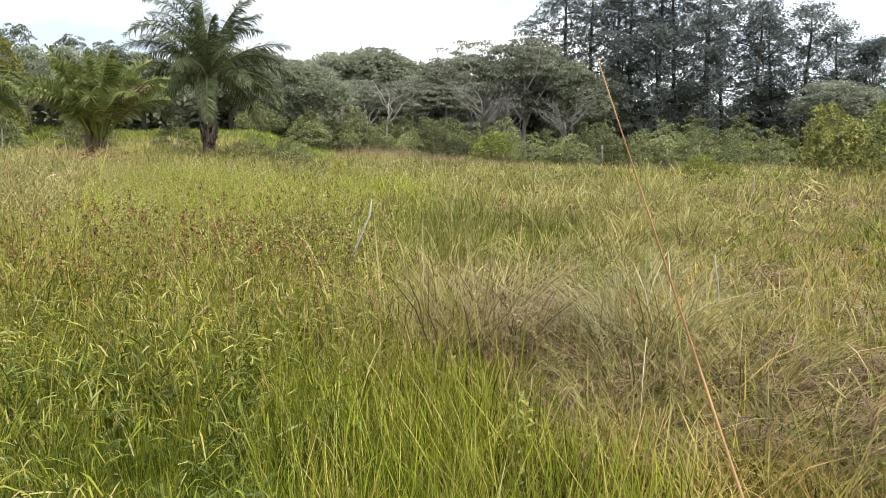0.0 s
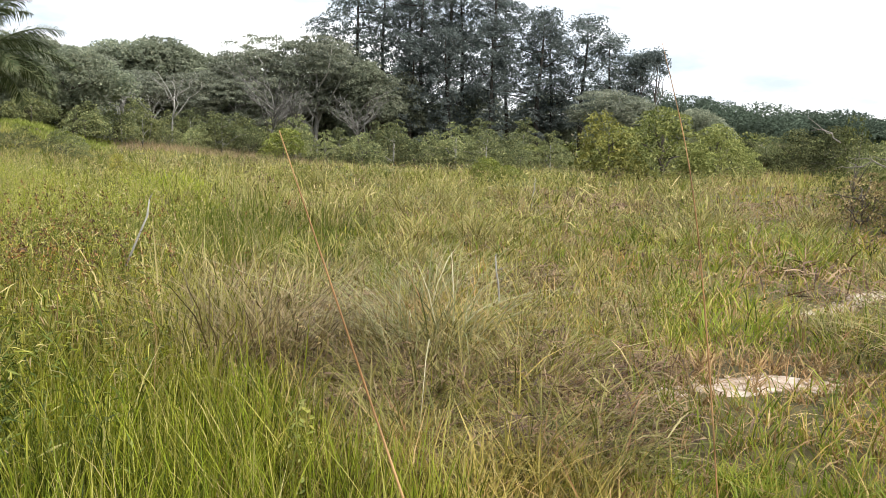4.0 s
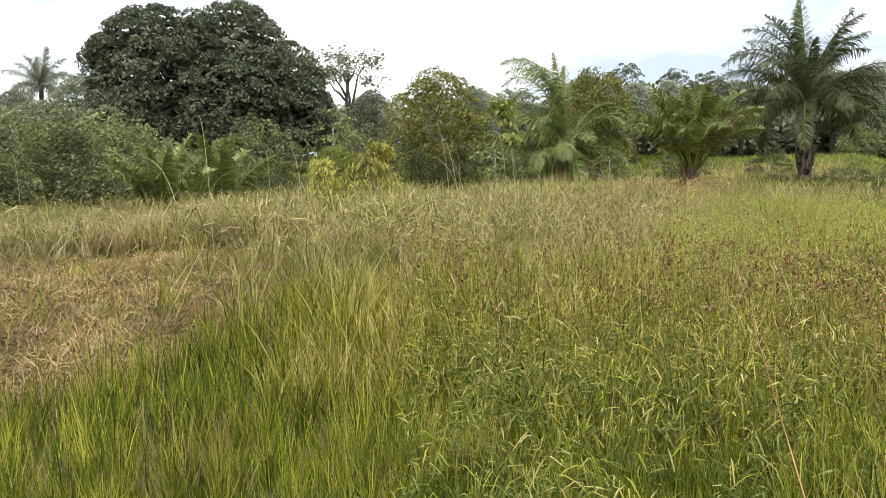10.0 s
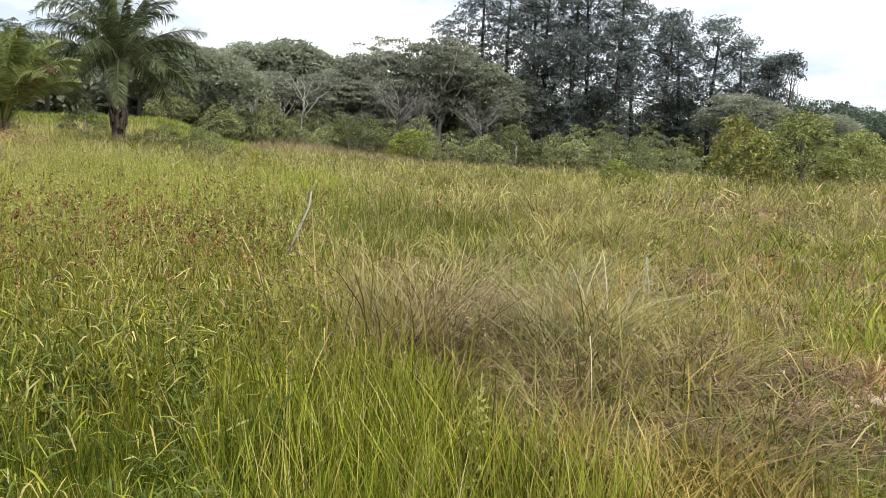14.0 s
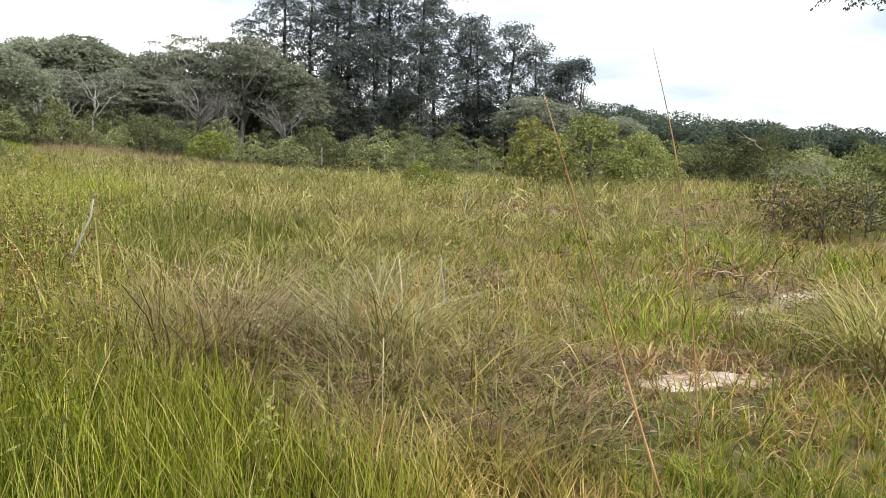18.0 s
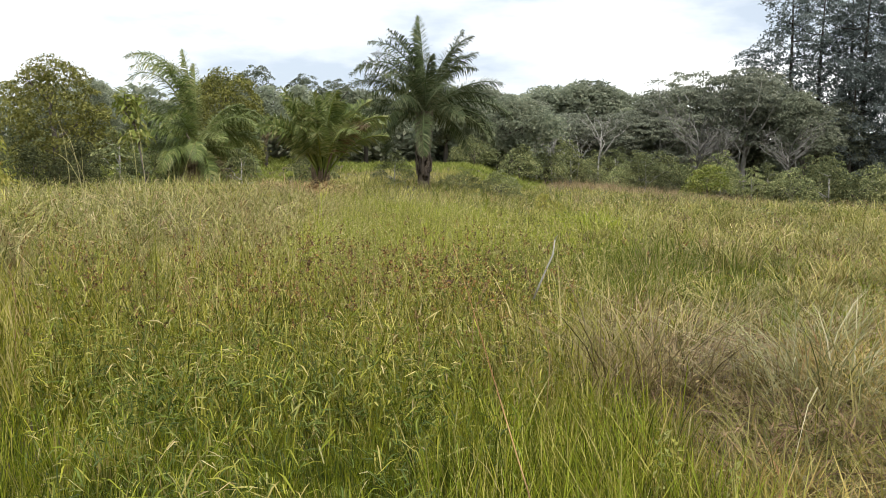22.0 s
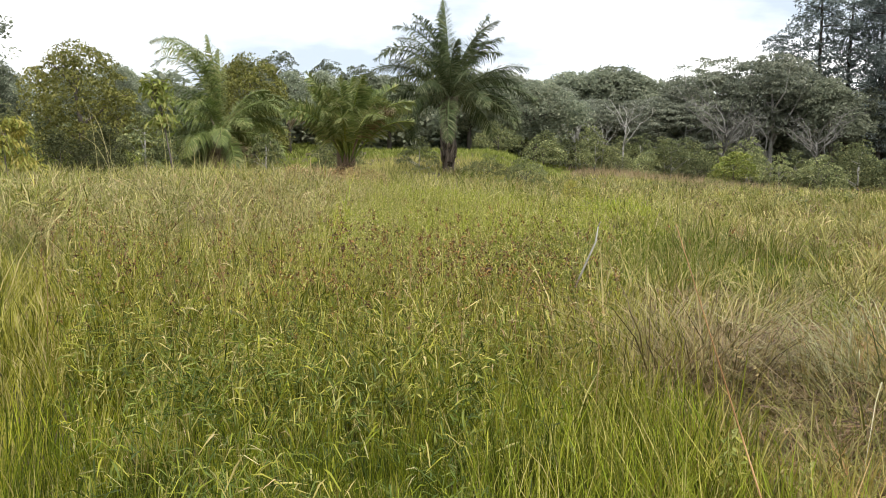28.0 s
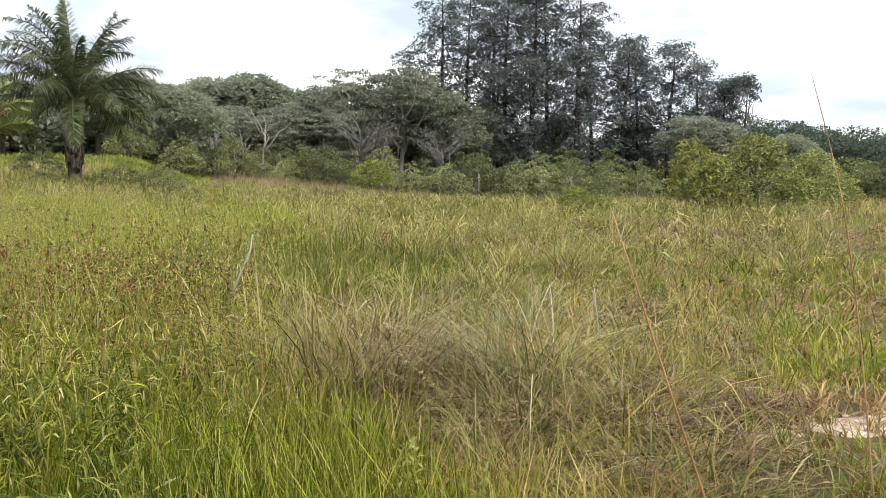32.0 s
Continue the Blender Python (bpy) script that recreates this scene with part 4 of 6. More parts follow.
def stand(ob, x, y, turn=0.0, scale=1.0, sz=1.0, sink=0.03):
    """Puts a thing built at the origin on the ground."""
    ob.matrix_basis = Matrix.Translation((x, y, lie1(x, y) - sink)) @ Matrix.Rotation(radians(turn), 4, "Z") @ Matrix.Diagonal((scale, scale, scale * sz, 1))
    return ob


def again(ob, x, y, turn=0.0, scale=1.0, sz=1.0, sink=0.03, label=""):
    m = Matrix.Translation((x, y, lie1(x, y) - sink)) @ Matrix.Rotation(radians(turn), 4, "Z") @ Matrix.Diagonal((scale / ob.scale[0], scale / ob.scale[1], scale * sz / ob.scale[2], 1))
    c = copy_thing(ob, m)
    if label:
        tagged(c, label)
    return c


def up_to(ob, x, y, turn, top, label="", slim=1.0):
    """A copy whose crown reaches the height top."""
    g = lie1(x, y)
    s = (top - g) / TALL[ob.name]
    return again(ob, x, y, turn, s * slim, 1.0 / slim, 0.03, label)


def frond_meshes(length, rise, fall, leaflets, leaf_len, leaf_w, mat, stem_mat, rng, twist=0.0, hang=0.5, curl=2.0, bare_part=0.14):
    """A feather frond that grows from the origin along +x: leaflets and midrib."""
    n = 14
    pts, e = [np.zeros(3)], rise
    for i in range(n):
        s = (i + 1) / n
        e = rise - fall * s ** curl
        pts.append(pts[-1] + np.array([math.cos(e), twist * s * 0.4, math.sin(e)]) * length / n)
    pts = np.array(pts)
    v, f = tube(pts, [0.045 * (1 - 0.9 * i / n) + 0.004 for i in range(n + 1)], 5)
    rib = mesh_of("midrib", v, f, stem_mat, True)
    s = np.repeat(np.linspace(bare_part, 1.0, leaflets), 2) + rng.normal(0, 0.006, leaflets * 2)
    s = np.clip(s, 0.1, 1.0)
    side = np.tile([1.0, -1.0], leaflets)
    i = np.clip((s * n).astype(int), 0, n - 1)
    fr = (s * n - i)[:, None]
    root = pts[i] + (pts[np.minimum(i + 1, n)] - pts[i]) * fr
    t = pts[np.minimum(i + 1, n)] - pts[i]
    t /= np.linalg.norm(t, axis=1, keepdims=True)
    nv = np.stack([-t[:, 2], np.zeros(len(t)), t[:, 0]], 1)
    L = (leaf_len * (np.sin(np.clip(s * 1.02, 0, 1) * math.pi) ** 0.6 * 0.75 + 0.28) * rng.uniform(0.8, 1.15, len(s)))[:, None]
    way = np.array([0, 1, 0])[None] * side[:, None] * 0.9 + t * (0.45 + 0.5 * s[:, None] ** 2) + nv * rng.normal(0.10, 0.68, (len(s), 1))
    way /= np.linalg.norm(way, axis=1, keepdims=True)
    down = np.array([0, 0, -1.0])[None] * (hang * L * rng.uniform(0.4, 1.3, (len(s), 1)))
    mid, tip = root + way * L * 0.55 + down * 0.25, root + way * L * 0.95 + down
    wv = np.cross(way, nv)
    wv /= np.linalg.norm(wv, axis=1, keepdims=True) + 1e-9
    wv = wv * 0.7 + t * 0.5
    w = leaf_w * 0.5
    verts = np.stack([root - wv * w * 0.6, root + wv * w * 0.6, mid + wv * w, mid - wv * w, tip], 1).reshape(-1, 3)
    k = np.arange(len(s))[:, None] * 5
    loops = np.concatenate([k + [0, 1, 2, 3], k + [3, 2, 4]], 1).ravel()
    return fast_mesh("frond", verts, loops, np.tile([4, 3], len(s)), mat), rib


def palm(name, label, x, y, seed, trunk_h, trunk_r, fronds, length, leaf_mat, dry=0, rises=(1.45, -0.2), leaf_len=0.6, boots=40, falls=(0.9, 1.9), special=(), boot_mat=None, curl=2.0, hang=(0.12, 0.42), stem_mat=None, bare_part=0.14):
    rng = np.random.default_rng(seed)
    base = tagged(new(name), label, "palm tree")
    n = 10
    pts = [(0.10 * math.sin(1.3 * i / n), 0.06 * i / n, trunk_h * i / n) for i in range(n + 1)]
    v, f = tube(pts, [trunk_r * (1.25 if i == 0 else 1.0 + 0.25 * (i / n) ** 3) for i in range(n + 1)], 10, 0.12, rng)
    trunk = child("trunk", mesh_of("trunk", v, f, M_PALMBARK, True), base)
    boot_me = None
    for k in range(boots):
        s = rng.uniform(0.12, 1.0)
        a = k * 2.399
        if boot_me is None or k < 3 or k % 9 == 0:
            vv, ff = tube([(-0.02, 0, -0.05), (0.07, 0, 0.14), (0.11, 0, 0.34), (0.15 + 0.03 * (k % 3), 0, 0.52)], [0.065, 0.055, 0.035, 0.006], 5)
            boot_me = mesh_of("leaf_base", vv, ff, boot_mat or M_PALMBARK, True)
        b = child("leaf_base", boot_me, trunk)
        b.matrix_basis = Matrix.Translation((0.07 * s + math.cos(a) * trunk_r * 0.85, math.sin(a) * trunk_r * 0.85, trunk_h * s)) @ Matrix.Rotation(a, 4, "Z") @ Matrix.Scale(rng.uniform(0.7, 1.3), 4)
    todo = []
    for k in range(fronds):
        q = (k + 0.5) / fronds
        rise = rises[0] + (rises[1] - rises[0]) * q ** 0.9 + rng.normal(0, 0.08)
        todo.append((math.degrees(k * 2.39996) + rng.normal(0, 8), rise, falls[0] + (falls[1] - falls[0]) * q + rng.normal(0, 0.15), length * rng.uniform(0.85, 1.1), k >= fronds - dry))
    for turn, rise, fall, ln in special:
        todo.append((turn, rise, fall, ln, False))
    for turn, rise, fall, ln, is_dry in todo:
        me, rib = frond_meshes(ln, rise, fall, 170, leaf_len, 0.034, M_PALMDRY if is_dry else leaf_mat, M_DRYBOOT if is_dry else stem_mat or leaf_mat, rng, rng.normal(0, 0.4), rng.uniform(*hang), curl, bare_part)
        fr = child("frond", me, base, "dry brown frond" if is_dry else "")
        fr.matrix_basis = Matrix.Translation((0.07, 0.06, trunk_h - 0.05)) @ Matrix.Rotation(radians(turn), 4, "Z")
        child("midrib", rib, fr)
    return stand(base, x, y)


# ---------------------------------------------------------------- palms
palm("oil_palm", "tall oil palm with dark shaggy trunk and arching feather fronds", -5.98, 35.65, 301, 3.1, 0.23, 26, 3.2, M_PALM, 0, (1.35, -0.15), 0.55, 90, (1.0, 1.5), special=[(185, 1.15, 1.9, 4.0), (178, 0.78, 1.3, 3.9), (200, 1.25, 2.0, 3.9), (165, 1.3, 1.4, 3.8), (195, 1.42, 1.5, 3.9), (172, 1.48, 1.1, 3.8), (95, 1.55, 0.3, 3.9), (150, 1.5, 0.5, 3.6), (250, 1.45, 0.9, 3.6), (8, 1.2, 0.2, 3.6), (352, 0.62, 0.9, 3.6), (-30, 1.25, 1.0, 3.8), (4, 0.35, 1.2, 3.8), (186, 0.4, 1.2, 3.9), (160, 0.2, 1.3, 3.8), (20, 0.1, 1.4, 3.6), (350, 0.05, 1.3, 3.2), (357, 0.2, 1.5, 3.3), (12, 0.3, 1.7, 3.4)], hang=(0.2, 0.5))
palm("young_oil_palm", "young bright green oil palm with tan stems and brown leaf bases", -7.19, 25.1, 302, 0.4, 0.16, 40, 2.75, M_PALM2, 2, (1.56, 1.2), 0.50, 30, (0.35, 1.5), special=[(14, 1.05, 1.2, 2.5), (205, 1.15, 1.2, 2.6)], boot_mat=M_DRYBOOT, stem_mat=M_BAMBOO, bare_part=0.36)
palm("oil_palm", "ragged oil palm with long drooping fronds and dry skirt", -14.2, 32.4, 303, 1.7, 0.22, 24, 2.6, M_PALM2, 3, (1.1, -0.75), 0.52, 40, (1.2, 1.6), special=[(184, 1.46, 1.9, 4.9), (196, 1.42, 1.8, 4.8), (172, 1.5, 2.1, 4.6), (210, 1.4, 1.9, 4.4), (190, 1.3, 2.0, 4.4), (160, 1.45, 2.0, 4.3), (80, 1.53, 0.1, 3.7), (110, 1.5, 0.3, 3.2), (178, 0.95, 1.2, 3.3), (200, 0.8, 1.2, 3.0), (10, 0.75, 1.5, 3.0), (352, 0.6, 1.6, 3.2), (20, 0.9, 1.9, 3.2), (335, 0.7, 1.6, 3.0), (5, 0.4, 1.5, 2.8), (165, 0.3, 1.5, 2.6)], curl=3.0, hang=(0.3, 0.6))
palm("distant_palm", "distant slender palm with feathery crown above the shrubs", -65.3, 45.4, 304, 7.4, 0.15, 20, 3.0, M_GREYLEAF, 0, (1.4, -0.3), 0.7, 0, (0.6, 1.3))
palm("distant_palm", "distant low palm at the edge of the shrubs", -68.5, 42.5, 305, 4.6, 0.16, 18, 3.0, M_GREYLEAF, 0, (1.4, -0.2), 0.8, 0, (0.6, 1.3))
for px_, py_, seed_, long_ in [(-13.0, 11.2, 310, 1.55), (-14.2, 13.9, 311, 1.7)]:
    palm("palm_seedling", "small palm seedling with long green fronds among shrubs", px_, py_, seed_, 0.2, 0.07, 12, long_, M_PALM2, 0, (1.5, 0.85), 0.34, 6, (0.2, 0.8))

# ---------------------------------------------------------------- broad trees on the bank
mango = clump_tree("mango_tree", "large dense dark green round mango tree", "tree", 401,
                   [(-2.9, 0, 5.5, 2.6, 2.8, 2.8), (-3.0, -0.4, 2.7, 3.0, 2.6, 2.0), (1.2, 0.4, 5.8, 2.5, 2.6, 2.7), (3.2, 0, 4.1, 2.2, 2.4, 2.4), (4.2, 0, 2.4, 1.9, 2.2, 1.9), (-5.2, 0.2, 5.9, 0.9, 1.2, 1.2), (-5.0, 0, 4.4, 1.0, 1.4, 1.4), (0.6, -1.6, 3.2, 3.2, 2.0, 2.4), (1.6, -1.4, 1.4, 3.2, 1.6, 1.4), (-0.8, -0.6, 6.1, 1.4, 1.8, 1.7)],
                   ([(0, 0, 0), (0.1, 0, 1.2), (0.15, 0.1, 2.5), (0.1, 0.1, 4.5)], [0.5, 0.42, 0.36, 0.2]), M_MANGO, M_DARKBARK, 420, 0.50, 110, (0.22, 0.095), 0.7, 0.3, 8, 0.4, -0.75, 0.12, 0.5, core=0.88, sprays=560)
stand(mango, -31.2, 30.8, 44.8, 0.93)
olive = clump_tree("olive_green_tree", "bushy olive green tree with yellowish top", "tree", 402,
                   [(0, 0, 3.1, 1.5, 1.4, 1.6), (-0.2, 0, 4.1, 0.75, 0.8, 0.8), (0.9, 0.1, 2.6, 1.0, 1.1, 1.3), (-1.2, 0, 2.7, 0.9, 1.0, 1.2), (1.6, 0, 1.5, 0.9, 0.9, 0.9), (0.2, -0.3, 1.2, 1.6, 1.1, 0.9)],
                   ([(0, 0, 0), (0.05, 0, 0.9), (0, 0.05, 2.0), (-0.2, 0, 3.6)], [0.14, 0.12, 0.09, 0.03]), M_OLIVE, M_BARK, 150, 0.36, 95, (0.13, 0.055), 0.8, 0.4, 9, 0.3, -0.6, 0.25, 0.5, core=0.7, sprays=50)
stand(olive, -17.5, 28.5, 32, 0.92)
thin = tree("thin_tree", "thin forked tree with sparse open crown", "tree", 403,
            [(0, 0, 5.6, 1.9, 1.6, 0.9), (-0.9, 0, 5.0, 1.1, 1.1, 0.7), (1.0, 0, 4.7, 0.9, 0.9, 0.7)],
            ([(0, 0, 0), (0.1, 0, 2.2), (-0.1, 0, 3.8), (0.1, 0, 5.2)], [0.16, 0.13, 0.10, 0.05]), M_FOREST, M_BARK, 70, 20, 0.24, (0.24, 0.12), 0.3, 10, hollow=0.3)
stand(thin, -30.0, 39.5, 30)
hedge = tree("round_bush", "smooth round pale green bush below the trees", "bush", 404, [(0, 0, 0.7, 0.75, 0.7, 0.8)],
             ([(0, 0, 0), (0, 0, 0.5)], [0.06, 0.03]), M_BRIGHT, M_BARK, 150, 22, 0.10, (0.09, 0.03), 0.2, 3, hollow=0.8)
stand(hedge, -19.6, 24.8)

# broad forest trees: four shapes, copied
broad_a = clump_tree("forest_tree", "broad forest tree with domed dark green crown", "tree", 411,
                     [(0, 0, 5.6, 4.3, 3.8, 2.3), (-3.1, 0, 4.6, 2.6, 2.6, 1.7), (3.2, 0, 4.7, 2.6, 2.4, 1.7), (0.6, 0.5, 7.0, 2.5, 2.3, 1.2), (0, -0.8, 3.4, 3.0, 1.9, 1.4)],
                     ([(0, 0, 0), (0.1, 0, 1.8), (-0.1, 0, 3.6), (0.1, 0, 6.0)], [0.28, 0.22, 0.17, 0.07]), M_FOREST, M_BARK, 150, 0.80, 52, (0.32, 0.18), 0.6, 0.1, 9, 0.22, -0.4, 0.15, 0.65, group="forest trees", core=0.84, sprays=170)
broad_b = clump_tree("forest_tree", "spreading forest tree with layered grey green crown", "tree", 412,
                     [(0, 0, 5.9, 3.5, 3.0, 1.5), (-2.0, 0, 4.8, 2.2, 2.0, 1.0), (2.3, 0, 5.1, 2.1, 2.0, 1.0), (0.5, 0, 6.9, 2.1, 2.0, 0.8), (-0.4, 0, 3.6, 2.6, 2.0, 0.9)],
                     ([(0, 0, 0), (0.15, 0, 2.0), (0.3, 0, 3.8), (0.1, 0, 6.2)], [0.20, 0.16, 0.12, 0.05]), M_GREYLEAF, M_PALEBARK, 110, 0.72, 56, (0.28, 0.14), 0.32, 0.1, 14, 0.25, -0.5, 0.4, 0.9, group="forest trees", core=0.7, sprays=90)
broad_c = clump_tree("forest_tree", "narrow forest tree with uneven dark crown", "tree", 413,
                     [(0, 0, 5.5, 2.0, 2.0, 2.2), (0.9, 0, 4.0, 1.6, 1.5, 1.3), (-1.0, 0, 4.6, 1.4, 1.4, 1.3), (0.2, 0, 7.2, 1.2, 1.2, 0.9)],
                     ([(0, 0, 0), (0, 0, 2.0), (0.1, 0, 4.0), (0, 0, 7.0)], [0.2, 0.16, 0.12, 0.04]), M_FOREST, M_BARK, 75, 0.62, 58, (0.26, 0.14), 0.6, 0.2, 8, 0.3, -0.5, 0.2, 0.6, group="forest trees", core=0.82, sprays=110)
lacy = clump_tree("forest_tree", "open grey forest tree with lacy crown and pale limbs", "tree", 414,
                  [(0, 0, 5.6, 3.2, 2.6, 2.2), (-1.6, 0, 4.2, 2.2, 1.8, 1.4), (1.8, 0, 4.4, 2.0, 1.8, 1.4), (0.4, 0, 7.0, 1.9, 1.7, 0.9)],
                  ([(0, 0, 0), (0.1, 0, 1.2), (0.0, 0, 2.4), (0.2, 0, 4.4)], [0.20, 0.17, 0.14, 0.06]), M_GREYLEAF, M_PALEBARK, 95, 0.55, 42, (0.22, 0.11), 0.35, 0.2, 26, 0.24, -0.6, 0.5, 0.8, group="forest trees")
stand(broad_a, 0.2, 80.5, 0, (8.8 - lie1(0.2, 80.5)) / TALL[broad_a.name])
stand(broad_b, 12.9, 75.4, 0, 0.82 * (8.9 - lie1(12.9, 75.4)) / TALL[broad_b.name], 1.22)
stand(broad_c, -29.0, 52.0, 20, 0.52)
stand(lacy, 9.2, 75.6, 0, (8.9 - lie1(9.2, 75.6)) / TALL[lacy.name])
# forest trees behind the palms and the bank
for kind, tx, ty, tt, top in [(broad_c, -43.4, 32.4, 20, 7.6), (broad_c, -45.6, 30.0, 100, 6.8), (broad_a, -41.2, 33.5, 90, 6.6), (broad_a, -44.5, 30.5, 10, 6.2), (broad_c, -27.4, 53, 90, 5.4), (broad_c, -17.3, 49.0, 60, 6.1), (broad_a, -19.6, 48.0, 200, 6.3), (broad_c, -16.2, 51.4, 40, 6.3), (broad_a, -21.9, 55.4, 200, 6.6), (broad_a, -13.6, 57.7, 100, 6.5), (broad_a, -9.0, 62, 290, 6.8), (broad_c, -25.6, 45.2, 0, 6.3), (broad_c, -28.0, 45.5, 130, 5.6), (broad_a, -33.0, 45, 0, 5.6), (broad_c, -34.5, 48, 170, 7.0), (broad_a, -45, 36, 220, 6.5), (broad_a, -13.0, 78, 240, 8.0), (broad_a, -20, 75, 30, 8.0)]:
    up_to(kind, tx, ty, tt, top)
# dark airy trees behind the palms
dusky = clump_tree("dusky_tree", "airy dark green tree behind the palms", "tree", 415, [(0, 0, 6.0, 1.7, 1.6, 1.5), (-1.2, 0, 5.0, 1.3, 1.2, 1.1), (1.3, 0, 5.2, 1.3, 1.2, 1.0), (0.3, 0, 7.2, 0.9, 0.9, 0.7), (0, 0, 3.8, 1.8, 1.5, 1.2)],
                   ([(0, 0, 0), (0.1, 0, 1.8), (0.0, 0, 3.6), (0.2, 0, 6.2)], [0.18, 0.15, 0.12, 0.05]), M_MANGO, M_DARKBARK, 120, 0.40, 42, (0.20, 0.09), 0.6, 0.2, 10, 0.3, -0.6, 0.3, 0.6, core=0.55, sprays=60)
stand(dusky, -19.2, 52.5, 0, (7.7 - lie1(-19.2, 52.5)) / 7.9)
for tx, ty, tt, top in [(-17.0, 55.4, 80, 7.4), (-15.0, 56.0, 200, 7.1), (-20.9, 51.5, 140, 7.2)]:
    again(dusky, tx, ty, tt, (top - lie1(tx, ty)) / 7.9)
for tx, ty, tt, ts in [(-31.5, 38.5, 30, 0.55), (-28.6, 39.0, 120, 0.5), (-26.4, 36.0, 210, 0.45), (-34.5, 36.5, 300, 0.5)]:
    again(dusky, tx, ty, tt, ts)
again(olive, -16.2, 40.8, 100, (6.2 - lie1(-16.2, 40.8)) / 4.9)
# forest trees in the middle of the wood
for kind, tx, ty, tt, top in [(broad_a, -8.4, 80, 200, 8.5), (broad_a, -2.6, 82, 70, 8.5), (broad_a, 2.9, 82, 160, 8.2), (broad_b, 8.4, 79, 50, 8.0), (broad_b, -4.4, 76, 305, 6.9), (broad_c, -6.6, 75, 30, 6.2), (broad_b, -1.2, 73.5, 25, 5.6), (broad_a, 6.8, 85, 250, 7.6), (broad_b, 3.6, 74.5, 75, 5.8), (broad_a, -4.6, 63, 10, 6.4), (broad_b, 6.6, 74, 190, 5.2), (broad_c, 4.0, 77.5, 80, 6.2)]:
    up_to(kind, tx, ty, tt, top)
# forest trees round the tall dark trees
for kind, tx, ty, tt, top in [(broad_c, 17.0, 72.5, 140, 6.9), (broad_a, 15.0, 81, 310, 8.4), (broad_a, 22.5, 85, 150, 6.0), (broad_a, 29, 83, 250, 5.6), (broad_a, 35.5, 79, 10, 5.0), (broad_c, 20.6, 77, 0, 6.4), (broad_b, 34.4, 65, 120, 4.9), (broad_a, 37.0, 66, 210, 4.4), (broad_a, 43, 66, 0, 3.6)]:
    up_to(kind, tx, ty, tt, top)


# tall dark trees with tufted foliage on long boughs
def tall_tree(seed, h, wide, boughs, lean, start):
    rng = np.random.default_rng(seed)
    base = tagged(new("tall_dark_tree"), "tall dark feathery tree with tufted boughs and bare lower trunk", "tree", "tall dark trees")
    spine = [np.array([lean * q + 0.12 * math.sin(7 * q + seed), 0.12 * math.sin(5 * q), h * q]) for q in (0, 0.2, 0.4, 0.6, 0.8, 1.0)]
    v, f = tube(spine, [0.27, 0.22, 0.18, 0.14, 0.09, 0.02], 7, 0.08, rng)
    tr = child("trunk", mesh_of("trunk", v, f, M_DARKBARK, True), base)
    cs, ws = [], []
    for k in range(boughs):
        q = start + (1 - start) * (k + rng.uniform(0, 1)) / boughs
        root = np.array([np.interp(q, np.linspace(0, 1, 6), [p[i] for p in spine]) for i in range(3)])
        rel = (q - start) / (1 - start)
        reach = wide * (0.45 + 0.75 * math.sin(math.pi * min(1.0, 0.22 + 0.72 * rel))) * rng.uniform(0.55, 1.2)
        a = k * 2.399 + rng.normal(0, 0.3)
        tip = root + np.array([math.cos(a) * reach, math.sin(a) * reach, reach * rng.uniform(0.05, 0.55)])
        path = bent(root, tip, 3, 0.04, rng, 0.08 * reach)
        for s in (0.4, 0.7, 0.98):
            cs.append(root + (tip - root) * s + rng.normal(0, 0.22, 3))
            ws.append([math.cos(a), math.sin(a), 0.6])
        if k % 7 == 3:
            v, f = tube(path, [0.07, 0.05, 0.035, 0.015], 5)
            child("limb", mesh_of("limb", v, f, M_DARKBARK, True), tr)
    cs.append(spine[-1])
    ws.append([0, 0, 1])
    c, way = np.array(cs), np.array(ws)
    rr = 0.72 * rng.uniform(0.55, 1.3, len(c))
    v, lo_, sz = clump_leaves(c, way, rr, 37, (0.36, 0.125), rng, 0.75, 0.1, 0.6)
    child("crown", fast_mesh("crown", v, lo_, sz, M_CASU), base)
    return base


tall_a = stand(tall_tree(421, 18.3, 2.9, 60, 0.5, 0.32), 22.8, 78.8)
tall_b = stand(tall_tree(422, 17.8, 2.7, 54, -0.6, 0.38), 18.0, 80.0)
tall_c = stand(tall_tree(423, 13.3, 2.5, 56, 0.4, 0.2), 32.6, 75.0)
for kind, tx, ty, tt, ts in [(tall_a, 29.2, 76.5, 90, 1.02), (tall_b, 14.6, 81.5, 200, 0.70), (tall_a, 20.2, 82, 40, 1.0), (tall_b, 25.6, 79.5, 120, 1.05), (tall_a, 27.4, 80, 210, 0.98),
                             (tall_b, 31.2, 78.5, 300, 0.86), (tall_c, 36.2, 73.5, 20, 0.96), (tall_c, 34.6, 76, 140, 0.92), (tall_c, 38.4, 72.4, 230, 0.84), (tall_c, 40.0, 71.0, 60, 0.72), (tall_c, 41.0, 72.0, 160, 0.66), (tall_b, 23.5, 83, 10, 1.0), (tall_c, 28.0, 74.5, 280, 0.9), (tall_c, 24.6, 75.5, 190, 0.85), (tall_c, 21.4, 76.5, 30, 0.8)]:
    again(kind, tx, ty, tt, ts)
